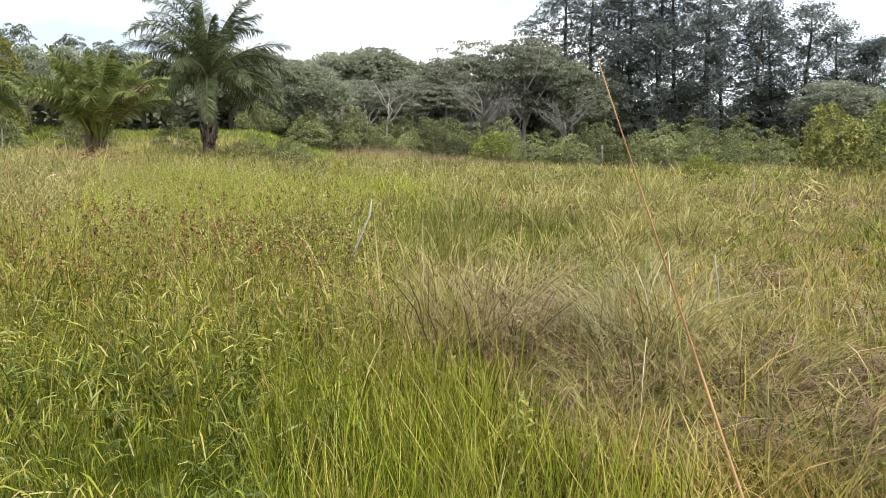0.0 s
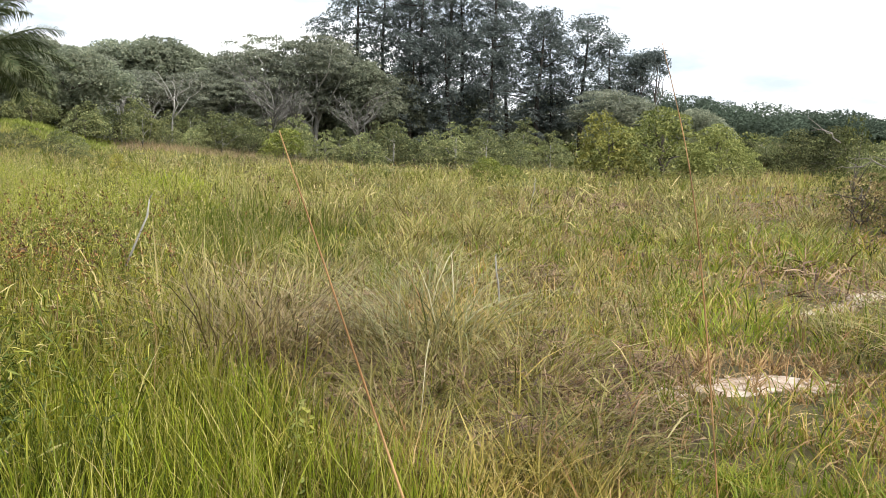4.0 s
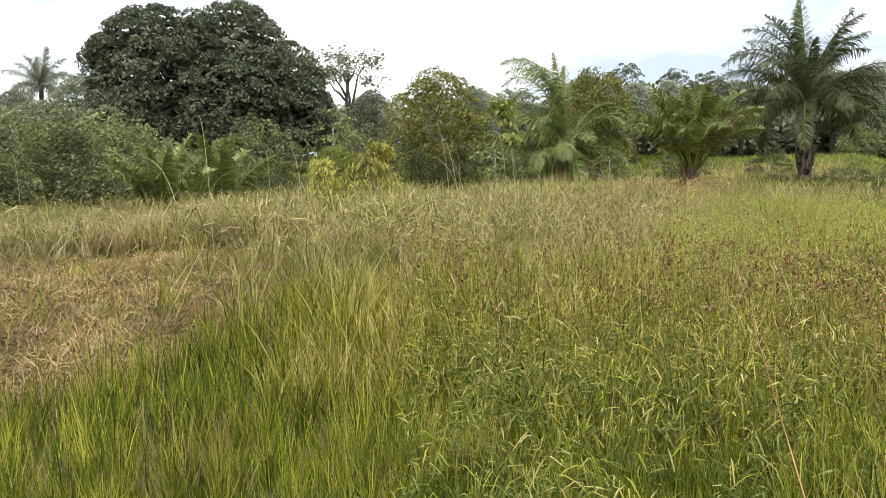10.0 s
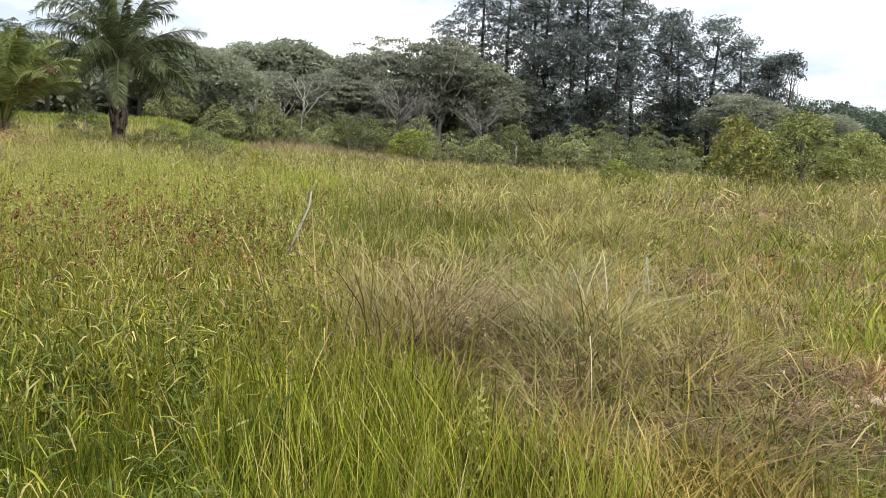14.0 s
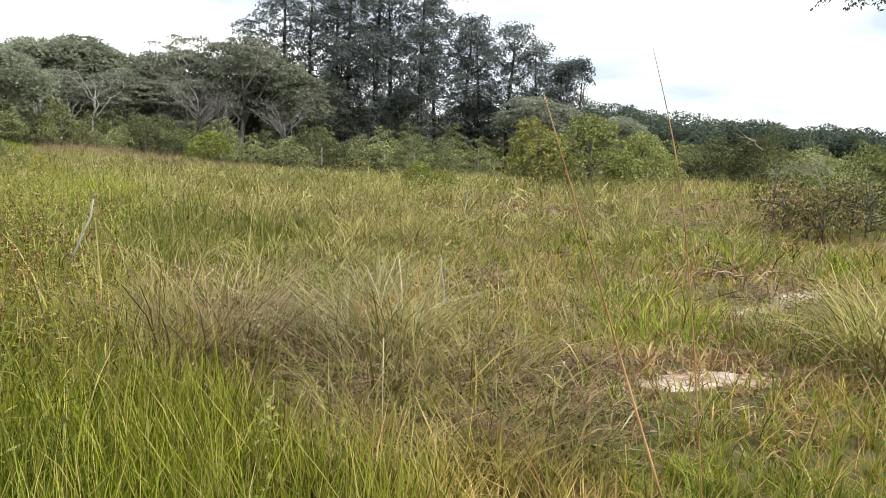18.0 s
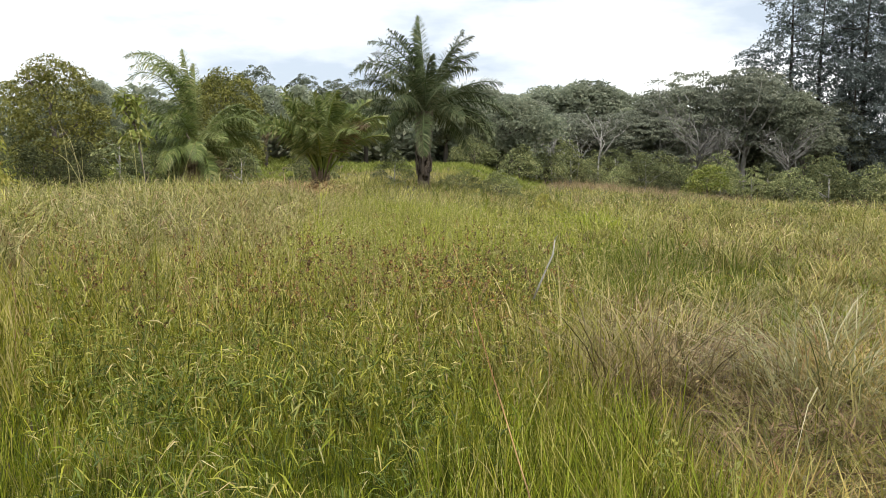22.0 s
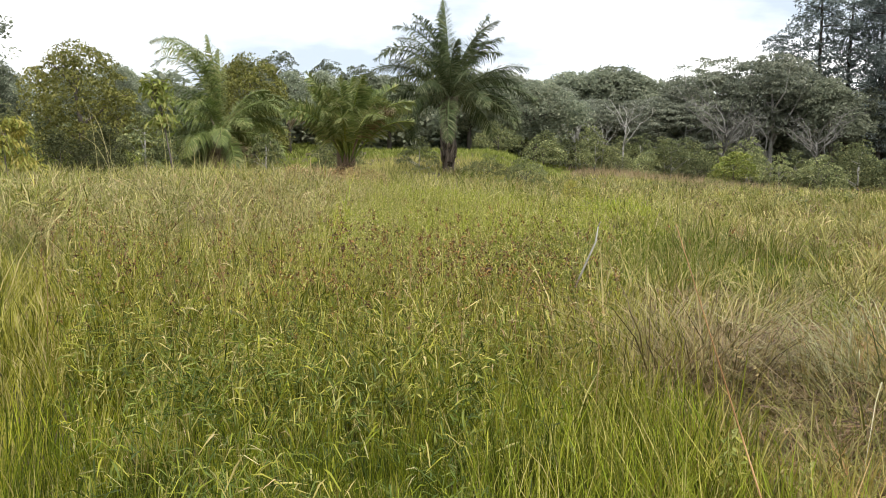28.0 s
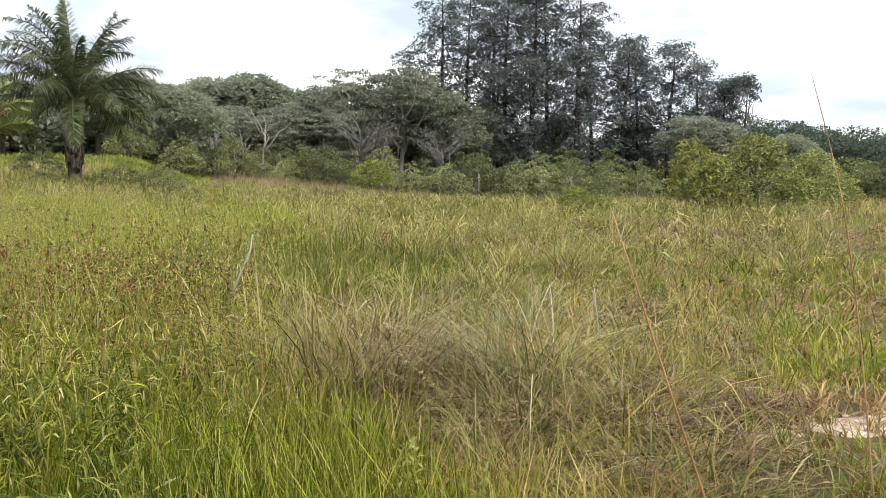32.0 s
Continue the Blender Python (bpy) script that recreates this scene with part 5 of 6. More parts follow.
slim = tree("slim_tree", "slim tree with two bare pale stems and small open crown", "tree", 425, [(0, 0, 9.0, 1.1, 1.1, 1.3), (0.6, 0, 8.2, 0.8, 0.8, 0.8), (-0.6, 0, 9.4, 0.8, 0.8, 0.7)],
            ([(0, 0, 0), (0.1, 0, 3), (0.0, 0, 6), (0.2, 0, 9)], [0.09, 0.075, 0.06, 0.03]), M_CASU, M_BARK, 60, 20, 0.28, (0.32, 0.12), 0.4, 8, hollow=0.3)
stand(slim, 41.8, 70.6)
again(slim, 40.8, 71.2, 120, 0.97)

# pale bare trees in front of the wood
def bare_tree(seed, h, spread, mat, forks, label):
    rng = np.random.default_rng(seed)
    base = tagged(new("bare_tree"), label, "tree", "bare trees")
    v, f = tube(bent((0, 0, 0), (0.2, 0, h * 0.62), 4, 0.03, rng), [0.075, 0.065, 0.058, 0.05, 0.04], 6)
    tr = child("trunk", mesh_of("trunk", v, f, mat, True), base)
    for k in range(forks):
        a = k * 2.4 + rng.uniform(-0.4, 0.4)
        s = rng.uniform(0.55, 1.0)
        p = np.array([0.2 * s, 0, h * 0.62 * s])
        q = p + np.array([math.cos(a) * spread * rng.uniform(0.6, 1), math.sin(a) * spread * 0.6, h * rng.uniform(0.22, 0.42)])
        path = bent(p, q, 4, 0.06, rng, -0.1)
        v, f = tube(path, [0.036, 0.03, 0.024, 0.018, 0.008], 5)
        for twig in range(4):
            w = path[rng.integers(2, 5)]
            e = w + np.array([rng.normal(0, 0.5), rng.normal(0, 0.4), rng.uniform(0.2, 0.7)])
            v2, f2 = tube(bent(w, e, 2, 0.06, rng), [0.013, 0.010, 0.005], 4)
            f += [tuple(i + len(v) for i in ff) for ff in f2]
            v += v2
        child("limb", mesh_of("limb", v, f, mat, True), tr)
    return base


white = stand(bare_tree(431, 5.8, 2.1, M_PALEBARK, 7, "pale bare forked tree before the dark wood"), 1.5, 68.6, 0, 1.08)
for tx, ty, tt, ts in [(-3.1, 68.8, 100, 0.9), (-1.9, 68.2, 220, 0.8), (0.0, 68.5, 310, 0.75), (-1.64, 69.0, 200, 0.95)]:
    again(white, tx, ty, tt, ts)
twiggy = stand(bare_tree(432, 4.6, 2.1, M_GREYBARK, 20, "leafless grey twiggy tree before the wood"), 8.4, 67.6, 0, 1.35)
again(twiggy, 10.2, 67.6, 120, 1.15)
again(twiggy, 14.6, 65.4, 200, 1.25)

# ---------------------------------------------------------------- shrubs
bush_a = clump_tree("bush", "dense green leafy bush at the wood's edge", "bush", 441, [(0, 0, 1.1, 1.5, 1.3, 1.1), (1.2, 0, 0.9, 1.0, 1.0, 0.9), (-1.2, 0, 0.8, 1.0, 1.0, 0.85), (0.3, 0, 1.9, 0.8, 0.8, 0.7), (0, -0.4, 0.5, 1.7, 1.0, 0.55)],
                    ([(0, 0, 0), (0.05, 0, 0.6), (0, 0, 1.4)], [0.07, 0.05, 0.03]), M_EDGE, M_BARK, 70, 0.36, 34, (0.17, 0.085), 0.7, 0.2, 5, 0.3, -0.3, 0.3, 0.65, group="edge bushes", core=0.6, sprays=36)
bush_b = clump_tree("bush", "open green shrub with light leaf tips", "bush", 442, [(0, 0, 1.4, 1.1, 1.0, 1.2), (0.9, 0, 1.0, 0.9, 0.9, 0.9), (-0.8, 0, 1.0, 0.8, 0.8, 0.9), (0.1, 0, 2.4, 0.6, 0.6, 0.6), (0, 0, 0.5, 1.2, 0.9, 0.5)],
                    ([(0, 0, 0), (0.05, 0, 0.8), (0, 0, 2.0)], [0.06, 0.05, 0.03]), M_EDGE, M_PALEBARK, 62, 0.33, 32, (0.17, 0.08), 0.5, 0.3, 8, 0.3, -0.4, 0.45, 0.7, group="edge bushes", core=0.4, sprays=30)
bright_b = clump_tree("bush", "round bright green bush at the wood's edge", "bush", 443, [(0, 0, 0.9, 1.1, 1.0, 0.95), (0.3, 0, 1.5, 0.7, 0.7, 0.5), (-0.4, 0, 0.5, 1.1, 0.9, 0.5)],
                      ([(0, 0, 0), (0.02, 0, 0.5), (0, 0, 1.2)], [0.05, 0.04, 0.02]), M_BRIGHT, M_BARK, 60, 0.30, 40, (0.16, 0.075), 0.7, 0.25, 5, 0.3, -0.3, 0.25, 0.6, group="edge bushes", core=0.6, sprays=30)
stand(bush_a, -5.6, 64)
stand(bush_b, 4.3, 66)
stand(bright_b, 8.6, 62.6, 0, 1.15)
rngb = np.random.default_rng(77)
for k in range(26):
    bx = -7.5 + 1.75 * k
    by = 66.5 - 0.0016 * bx * bx * 2 + rngb.uniform(-1.2, 2.2) - (0.10 * max(0, bx - 12))
    kind = (bush_a, bush_b, bush_a, bush_b, bright_b)[int(rngb.integers(0, 5))] if k % 3 else bush_a
    by -= 1.0
    again(kind, bx, by, float(rngb.uniform(0, 360)), float(rngb.choice([0.55, 0.65, 0.8, 0.9, 1.1])), float(rngb.uniform(0.85, 1.25)))
for bx, by, s in [(14.0, 62, 1.0), (16.4, 62.5, 1.15), (18.0, 61.5, 1.0), (20.5, 61, 1.25), (22.6, 60.5, 1.1), (25.0, 60, 0.9), (30.0, 58, 0.9)]:
    again(bush_b if s > 1.05 else bush_a, bx, by, 47 * s * 10, s)
for k in range(15):
    bx = -7.0 + 2.6 * k + float(rngb.uniform(-0.8, 0.8))
    again((bush_b, bush_a)[k % 2], bx, 70.5 - 0.12 * max(0.0, bx - 10) + float(rngb.uniform(-1.2, 1.2)), float(rngb.uniform(0, 360)), float(rngb.uniform(0.9, 1.25)), float(rngb.uniform(0.9, 1.2)))
# bushes near the palms and on the bank
for kind, bx, by, s in [(bush_b, -7.0, 35.0, 0.5), (bush_a, -4.6, 36.2, 0.42), (bush_a, -3.0, 37.5, 0.5), (bush_b, -12.0, 31.5, 0.55), (bush_a, -15.4, 31.0, 0.6),
                        (bush_a, -25.0, 17.0, 1.0),
                        (bush_a, -22.5, 18.0, 0.9), (bush_a, -25, 20, 1.0), (bush_a, -24.5, 26.5, 1.0), (bush_a, -22, 30, 0.9), (bush_a, -34, 25, 1.2), (bush_b, -15.2, 28.6, 0.75), (bush_b, -26, 33, 1.1), (bush_a, -21.5, 33.5, 0.9), (bush_a, -38, 22, 1.3), (bush_a, -10.2, 34.5, 0.7),
                        (bush_a, -3.8, 60, 0.9), (bush_a, -6.5, 58, 0.8)]:
    again(kind, bx, by, bx * 77 % 360, s)
bank_bush = clump_tree("bank_bush", "dull green fine-leaved bush on the bank", "bush", 448, [(0, 0, 0.9, 0.95, 0.9, 0.75), (0.8, 0, 0.6, 0.65, 0.7, 0.55), (-0.7, 0, 0.65, 0.7, 0.7, 0.6), (0.2, 0, 1.5, 0.5, 0.5, 0.4), (0, -0.3, 0.35, 1.2, 0.8, 0.4)],
                       ([(0, 0, 0), (0.03, 0, 0.5), (0, 0, 1.2)], [0.04, 0.03, 0.015]), M_DULL, M_BARK, 130, 0.21, 34, (0.085, 0.036), 0.6, 0.3, 9, 0.3, -0.5, 0.45, 0.6, group="bank bushes", core=0.7, sprays=90)
stand(bank_bush, -16.4, 11.5, 0, 1.05)
for bx, by, s in [(-16.3, 10.0, 0.9), (-17.8, 12.9, 1.1), (-18.8, 10.6, 1.3), (-16.0, 13.9, 0.7), (-15.6, 15.3, 0.8), (-15.3, 16.5, 0.6), (-16.6, 16.6, 0.85), (-18.6, 18.0, 0.8), (-19.6, 19.4, 0.7), (-18.4, 20.8, 0.6), (-12.6, 16.4, 0.5), (-14.9, 25.6, 0.9), (-15.8, 24.6, 0.8)]:
    again(bank_bush, bx, by, bx * 77 % 360, s)
# bushes on the right
bush_r = clump_tree("wide_bush", "wide light green leafy bush in the meadow", "bush", 444, [(0, 0, 1.1, 1.3, 1.2, 1.0), (1.7, -0.4, 0.8, 1.1, 1.0, 0.8), (-1.3, 0.2, 0.7, 0.9, 0.9, 0.7), (0.1, 0, 2.0, 0.7, 0.7, 0.6), (-0.7, 0.1, 1.7, 0.5, 0.5, 0.6), (0.9, 0, 1.6, 0.6, 0.6, 0.5), (2.3, 0, 1.3, 0.5, 0.5, 0.5), (0.4, -0.5, 0.5, 2.2, 1.1, 0.6)],
                    ([(0, 0, 0), (0.05, 0, 0.7), (0.1, 0, 1.8)], [0.07, 0.06, 0.03]), M_BUSH, M_BARK, 190, 0.25, 42, (0.115, 0.05), 0.6, 0.3, 9, 0.3, -0.4, 0.5, 0.6, core=0.5, sprays=50)
gold = clump_tree("yellowish_bush", "loose yellowish green bush beside a wider green one", "bush", 446, [(0, 0, 0.8, 0.75, 0.7, 0.8), (0.5, 0, 0.6, 0.55, 0.5, 0.5), (-0.3, 0, 1.45, 0.4, 0.4, 0.4)],
                  ([(0, 0, 0), (0.03, 0, 0.5), (0, 0, 1.4)], [0.035, 0.025, 0.01]), M_OLIVE, M_BARK, 70, 0.2, 34, (0.11, 0.04), 0.6, 0.5, 9, 0.3, -0.5, 0.5, 0.6, core=0.4, sprays=40)
loose = clump_tree("loose_shrub", "loose open shrub with thin stems and mixed green leaves", "bush", 445, [(0, 0, 0.75, 0.75, 0.7, 0.7), (0.6, 0, 0.6, 0.5, 0.5, 0.5), (-0.6, 0.1, 0.55, 0.55, 0.5, 0.5), (0.1, 0, 1.35, 0.35, 0.35, 0.35), (-0.4, 0, 1.1, 0.3, 0.3, 0.4)],
                   ([(0, 0, 0), (0.03, 0, 0.4), (0, 0, 1.1)], [0.025, 0.02, 0.01]), M_SHRUB, M_BARK, 75, 0.16, 17, (0.085, 0.036), 0.6, 0.3, 14, 0.3, -0.6, 0.6, 0.6)
withered = clump_tree("withered_shrub", "half-dead shrub with reddish brown leaves and bare twigs", "bush", 447, [(0, 0, 0.5, 0.7, 0.6, 0.5), (0.5, 0, 0.7, 0.4, 0.4, 0.4)],
                      ([(0, 0, 0), (0.03, 0, 0.3), (0, 0, 0.8)], [0.02, 0.016, 0.008]), M_WITHERED, M_BARK, 70, 0.13, 20, (0.060, 0.024), 0.6, 0.5, 9, 0.3, -0.6, 0.6, 0.6)
stand(gold, 12.3, 23.0, 0, 1.15)
stand(withered, 10.37, 11.2, 20, 0.95)
again(withered, 10.85, 10.84, 250, 0.95)
stand(loose, 11.0, 12.1, 70, 0.55, 1.95)
for bx, by, s, sz in [(11.7, 12.3, 0.5, 1.3), (12.3, 12.6, 0.5, 1.3), (11.6, 11.0, 0.6, 1.6), (10.8, 11.1, 0.5, 1.3), (12.6, 11.6, 0.8, 1.2), (13.6, 12.4, 0.8, 1.0), (13.2, 13.4, 0.6, 1.2), (14.5, 13.9, 0.7, 1.1), (16.8, 16.5, 0.7, 1.1)]:
    again(loose, bx, by, bx * 91 % 360, s, sz)
for bx, by, s in [(28.1, 35.1, 1.25), (27.2, 31.9, 1.2), (29.6, 33.4, 1.3), (26.0, 35.5, 1.0)]:
    again(bank_bush, bx, by, bx * 77 % 360, s)
stand(bush_r, 14.6, 23.9, 210, 0.98)
again(bush_r, 17.5, 25.5, 40, 0.8)
for kind, bx, by, s in [(bush_b, 15.2, 12.2, 0.55), (bush_b, 19, 19, 0.45), (bush_a, 22, 21, 0.5), (bush_a, 23, 24, 0.55), (bush_a, 27, 28, 0.7),
                        (bright_b, 13.4, 33.2, 0.3), (bright_b, 8.7, 23.0, 0.42), (bright_b, 9.3, 22.6, 0.30), (bright_b, 13.0, 34, 0.40), (bush_a, 26, 45, 0.8), (bush_a, 34, 52, 1.0), (bush_b, 38, 50, 1.0), (bush_a, 44, 52, 1.1)]:
    again(kind, bx, by, bx * 91 % 360, s)
yellow = tree("yellow_sapling", "small sapling with drooping yellow green leaves", "sapling", 451, [(0, 0, 0.95, 0.42, 0.4, 0.4), (-0.38, 0, 0.6, 0.4, 0.3, 0.4), (0.3, 0, 0.62, 0.3, 0.3, 0.36), (0.2, 0, 1.25, 0.25, 0.25, 0.25)],
              ([(0, 0, 0), (0.03, 0, 0.5), (0, 0, 1.3)], [0.022, 0.018, 0.008]), M_YELLOW, M_BARK, 62, 15, 0.085, (0.16, 0.036), 1.1, 8, hollow=0.2)
stand(yellow, -9.2, 12.8, 36, 0.95)
again(yellow, -9.15, 11.5, 140, 0.80)
again(yellow, -0.74, 24.0, 60, 0.55)
again(yellow, -0.3, 24.3, 200, 0.42)
shoot = tree("green_sapling", "slender leaning sapling with bright green leaves", "sapling", 452, [(-0.35, 0, 2.0, 0.3, 0.28, 0.5), (-0.2, 0, 1.4, 0.25, 0.25, 0.4)],
             ([(0, 0, 0), (-0.08, 0, 0.8), (-0.22, 0, 1.6), (-0.4, 0, 2.4)], [0.022, 0.018, 0.012, 0.006]), M_BRIGHT, M_BARK, 34, 12, 0.12, (0.20, 0.06), 0.8, 7, hollow=0.2)
stand(shoot, -8.7, 17.6, 0)
side_tree = clump_tree("overhanging_tree", "leafy dark tree at the meadow's side with a long branch", "tree", 453, [(0, 0, 5.2, 1.6, 1.6, 1.1), (-2.4, 0.2, 4.5, 1.0, 0.8, 0.4), (-3.9, 0.3, 3.95, 0.8, 0.5, 0.3), (-4.7, 0.4, 3.72, 0.45, 0.35, 0.16)],
                       ([(0, 0, 0), (0, 0, 2), (0.1, 0, 4), (0, 0, 5.4)], [0.22, 0.18, 0.14, 0.05]), M_MANGO, M_DARKBARK, 170, 0.22, 34, (0.085, 0.036), 0.5, 0.3, 22, 0.2, -0.7, 0.7, 0.6)
stand(side_tree, 15.5, 10.2, 0, 1.0)

# fallen dead branches among the right-hand shrubs
def dead_branch(seed, a, b, label):
    rng = np.random.default_rng(seed)
    base = tagged(new("dead_branch"), label, "branch", "dead branches")
    path = bent((0, 0, 0), np.array(b) - np.array(a), 5, 0.06, rng, -0.1)
    v, f = tube(path, [0.011, 0.010, 0.009, 0.007, 0.005, 0.002], 6)
    stem = child("stem", mesh_of("stem", v, f, M_DEADWOOD, True), base)
    for k in range(4):
        p = path[2 + k % 3]
        q = p + 0.35 * (path[-1] - path[0]) + np.array([rng.normal(0, 0.12), rng.normal(0, 0.12), rng.uniform(-0.05, 0.14)])
        v, f = tube(bent(p, q, 3, 0.08, rng), [0.007, 0.006, 0.005, 0.002], 5)
        child("twig", mesh_of("twig", v, f, M_DEADWOOD, True), stem)
    base.matrix_basis = Matrix.Translation(a)
    return base


dead_branch(461, (10.25, 11.6, 1.42), (9.92, 11.9, 1.60), "bleached bare branch sticking out of a shrub")
dead_branch(462, (10.62, 10.98, 1.06), (10.2, 11.38, 0.98), "bleached fallen branch leaning on a shrub")
dead_branch(463, (10.95, 10.85, 1.07), (10.6, 11.1, 1.08), "bleached forked branch in a shrub")
dead_branch(464, (10.9, 10.85, 1.08), (10.72, 11.0, 1.30), "short bleached branch leaning on a shrub")
dead_branch(465, (10.75, 10.75, 0.82), (10.5, 10.97, 1.06), "thin bleached branch fallen against a shrub")

# far wooded hill on the right and woods behind
def far_woods(name, label, spots, seed, leaf, mat, fill=60, n=150, grain=0.24):
    rng = np.random.default_rng(seed)
    base = tagged(new(name), label, "woods", kind="stuff")
    pts, lobes = [], []
    for x, y, r, h in spots:
        w = rng.normal(0, 1, (n, 3))
        w /= np.linalg.norm(w, axis=1, keepdims=True)
        w[:, 2] = np.abs(w[:, 2])
        z0 = lie1(x, y)
        pts.append(np.array([x, y, z0 + h * 0.35]) + w * np.array([r, r, h * 0.65]) * rng.uniform(0.88, 1.03, (n, 1)))
        pts.append(np.stack([x + rng.normal(0, r * 0.6, 50), y + rng.normal(0, r * 0.6, 50), z0 + rng.uniform(0, h * 0.5, 50)], 1))
        lobes.append((x, y, z0 + h * 0.3, r, r, h * 0.65))
    v, l, s = leaf_cloud(np.concatenate(pts), leaf, leaf * 0.6, rng, 0.2)
    tagged(child("crown", fast_mesh("crown", v, l, s, mat), base), kind="stuff")
    v, l, s = inner_leaves(lobes, 0.93, rng, int(1.4 * fill), grain)
    tagged(child("inner_foliage", fast_mesh("inner_foliage", v, l, s, mat), base), kind="stuff")
    return base


rngw = np.random.default_rng(5)
spots = []
for k in range(46):
    a = radians(-27 - 0.95 * k)
    for row in range(3):
        d = 136 + 16 * row + rngw.uniform(-6, 6)
        spots.append((-math.sin(a) * d, math.cos(a) * d, rngw.uniform(2.2, 5), rngw.uniform(3.2, 5.6) * float(np.interp(k, [0, 4, 10, 19, 46], [1.85, 1.6, 1.02, 0.76, 0.74]))))
far_woods("hill_woods", "distant wooded hill in hazy dark green", spots, 471, 0.42, M_HILL, 300, 520, 0.14)
spots = [(-60 + 2.6 * k, 96 + rngw.uniform(-3, 3) - 0.004 * (k - 25) ** 2 * 6, rngw.uniform(2.5, 4), rngw.uniform(5, 7)) for k in range(34)]
far_woods("back_woods", "dense dark woods behind the palms and forest trees", spots, 472, 0.6, M_FOREST)
spots = [(36 + 2.4 * k + rngw.uniform(-2, 2), 84 - 0.9 * k + rngw.uniform(-4, 4), rngw.uniform(2, 3.4), rngw.uniform(2.0, 3.2)) for k in range(40)]
spots += [(30 + 1.3 * k + rngw.uniform(-3, 3), 62 - 0.55 * k + rngw.uniform(-6, 14), rngw.uniform(1.4, 2.6), rngw.uniform(1.3, 2.3)) for k in range(46)]
far_woods("low_thicket", "low thicket at the foot of the wooded hill", spots, 473, 0.4, M_BUSH)
spots = [(-48 + 1.7 * k + rngw.uniform(-1, 1), 92 + rngw.uniform(-3, 3), rngw.uniform(2.4, 3.6), rngw.uniform(4.8, 6.4)) for k in range(52)]
spots += [(-26 - 1.5 * k + rngw.uniform(-1, 1), 62 - 1.0 * k + rngw.uniform(-2, 2), rngw.uniform(2.2, 3.2), rngw.uniform(3.6, 4.8)) for k in range(26)]
spots += [(-4 - 1.3 * k, 70 - 0.5 * k + rngw.uniform(-1, 1), rngw.uniform(1.8, 2.6), rngw.uniform(3.2, 4.2)) for k in range(18)]
far_woods("inner_woods", "dark undergrowth and trees inside the wood", spots, 474, 0.55, M_FOREST)


# ---------------------------------------------------------------- tussocks
def tussock(seed, r, h, green, dead, blade_mat, label):
    rng = np.random.default_rng(seed)
    base = tagged(new("grass_tussock"), label, "grass tussock", "tussocks")
    for word, n, mat, hh, bend, lean, wd in (("grass_tuft", green, blade_mat, h, 0.9, 0.35, 0.0096), ("thatch", dead, M_THATCH, h * 0.5, 0.95, 0.6, 0.0092)):
        a, q = rng.uniform(0, 6.283, n), np.sqrt(rng.uniform(0, 1, n)) * r * 0.75
        root = np.stack([np.cos(a) * q, np.sin(a) * q, np.zeros(n)], 1)
        ht = np.clip(rng.normal(hh, hh * 0.22, n), hh * 0.4, hh * 1.6)
        az = a + rng.normal(0, 1.1, n)
        b = np.abs(rng.normal(bend, 0.3, n))
        d = np.stack([np.cos(az), np.sin(az)], 1)
        side = np.stack([-np.sin(az + rng.normal(0, 0.5, n)), np.cos(az), np.zeros(n)], 1)
        cols, segs = [], 4
        ln = np.abs(rng.normal(0, lean, n))
        for k in range(segs + 1):
            s = k / segs
            out = ((b * s ** 2 + ln * s) * ht)[:, None] * d
            up = ht * (1.15 * s - 0.55 * b * s ** 2.5)
            c = np.concatenate([root[:, :2] + out, np.maximum(up, 0.01)[:, None]], 1)
            w = wd * (1, 0.95, 0.8, 0.5, 0)[k] * 0.5
            cols += [c - side * w, c + side * w] if k < segs else [c]
        v = np.stack(cols, 1).reshape(-1, 3)
        pat = [0, 1, 3, 2, 2, 3, 5, 4, 4, 5, 7, 6, 6, 7, 8]
        loops = (np.arange(n)[:, None] * 9 + np.array(pat)[None]).ravel()
        tagged(child(word, fast_mesh(word, v, loops, np.tile([4, 4, 4, 3], n), mat), base), kind="stuff")
    return base


T_KINDS = [tussock(501, 0.46, 0.56, 170, 150, M_TUSSOCK, "arching tussock of grey green grass with dead thatch"), tussock(502, 0.42, 0.42, 60, 200, M_TUSSOCK, "half-dead brown grass tussock with matted thatch"),
           tussock(503, 0.34, 0.62, 140, 110, M_TUSSOCK, "upright pale green grass tussock"), tussock(504, 0.30, 0.34, 80, 150, M_TUSSOCK, "small dry grass tussock"),
           tussock(505, 0.40, 0.74, 170, 170, M_SILVER, "large fountain of silvery arching blades over dead thatch"), tussock(506, 0.40, 0.92, 190, 380, M_WITHERED, "tall brown tussock with much dead thatch")]
# tussocks in the dry strip, then in the open meadow
T_SPOTS = [(5, 0.62, 5.5, 0.95), (5, 0.98, 5.75, 0.8), (1, 0.72, 5.25, 1.0), (5, 0.85, 5.45, 0.6), (2, 0.45, 5.75, 1.0), (4, 1.80, 5.5, 1.0), (2, 1.5, 5.8, 0.8), (2, 2.1, 5.6, 0.9), (1, 1.30, 4.95, 1.2), (5, 1.48, 4.8, 0.55), (1, 1.62, 4.65, 1.1), (3, 1.05, 4.6, 0.9), (3, 1.62, 4.35, 1.2), (0, 1.85, 4.3, 0.8), (3, 2.35, 4.9, 1.3), (0, 1.95, 3.75, 0.7), (3, 1.5, 3.75, 0.9), (1, 2.25, 4.05, 0.8), (2, 4.75, 4.15, 1.1), (2, 5.05, 4.4, 1.1), (0, 4.95, 3.95, 1.0)]
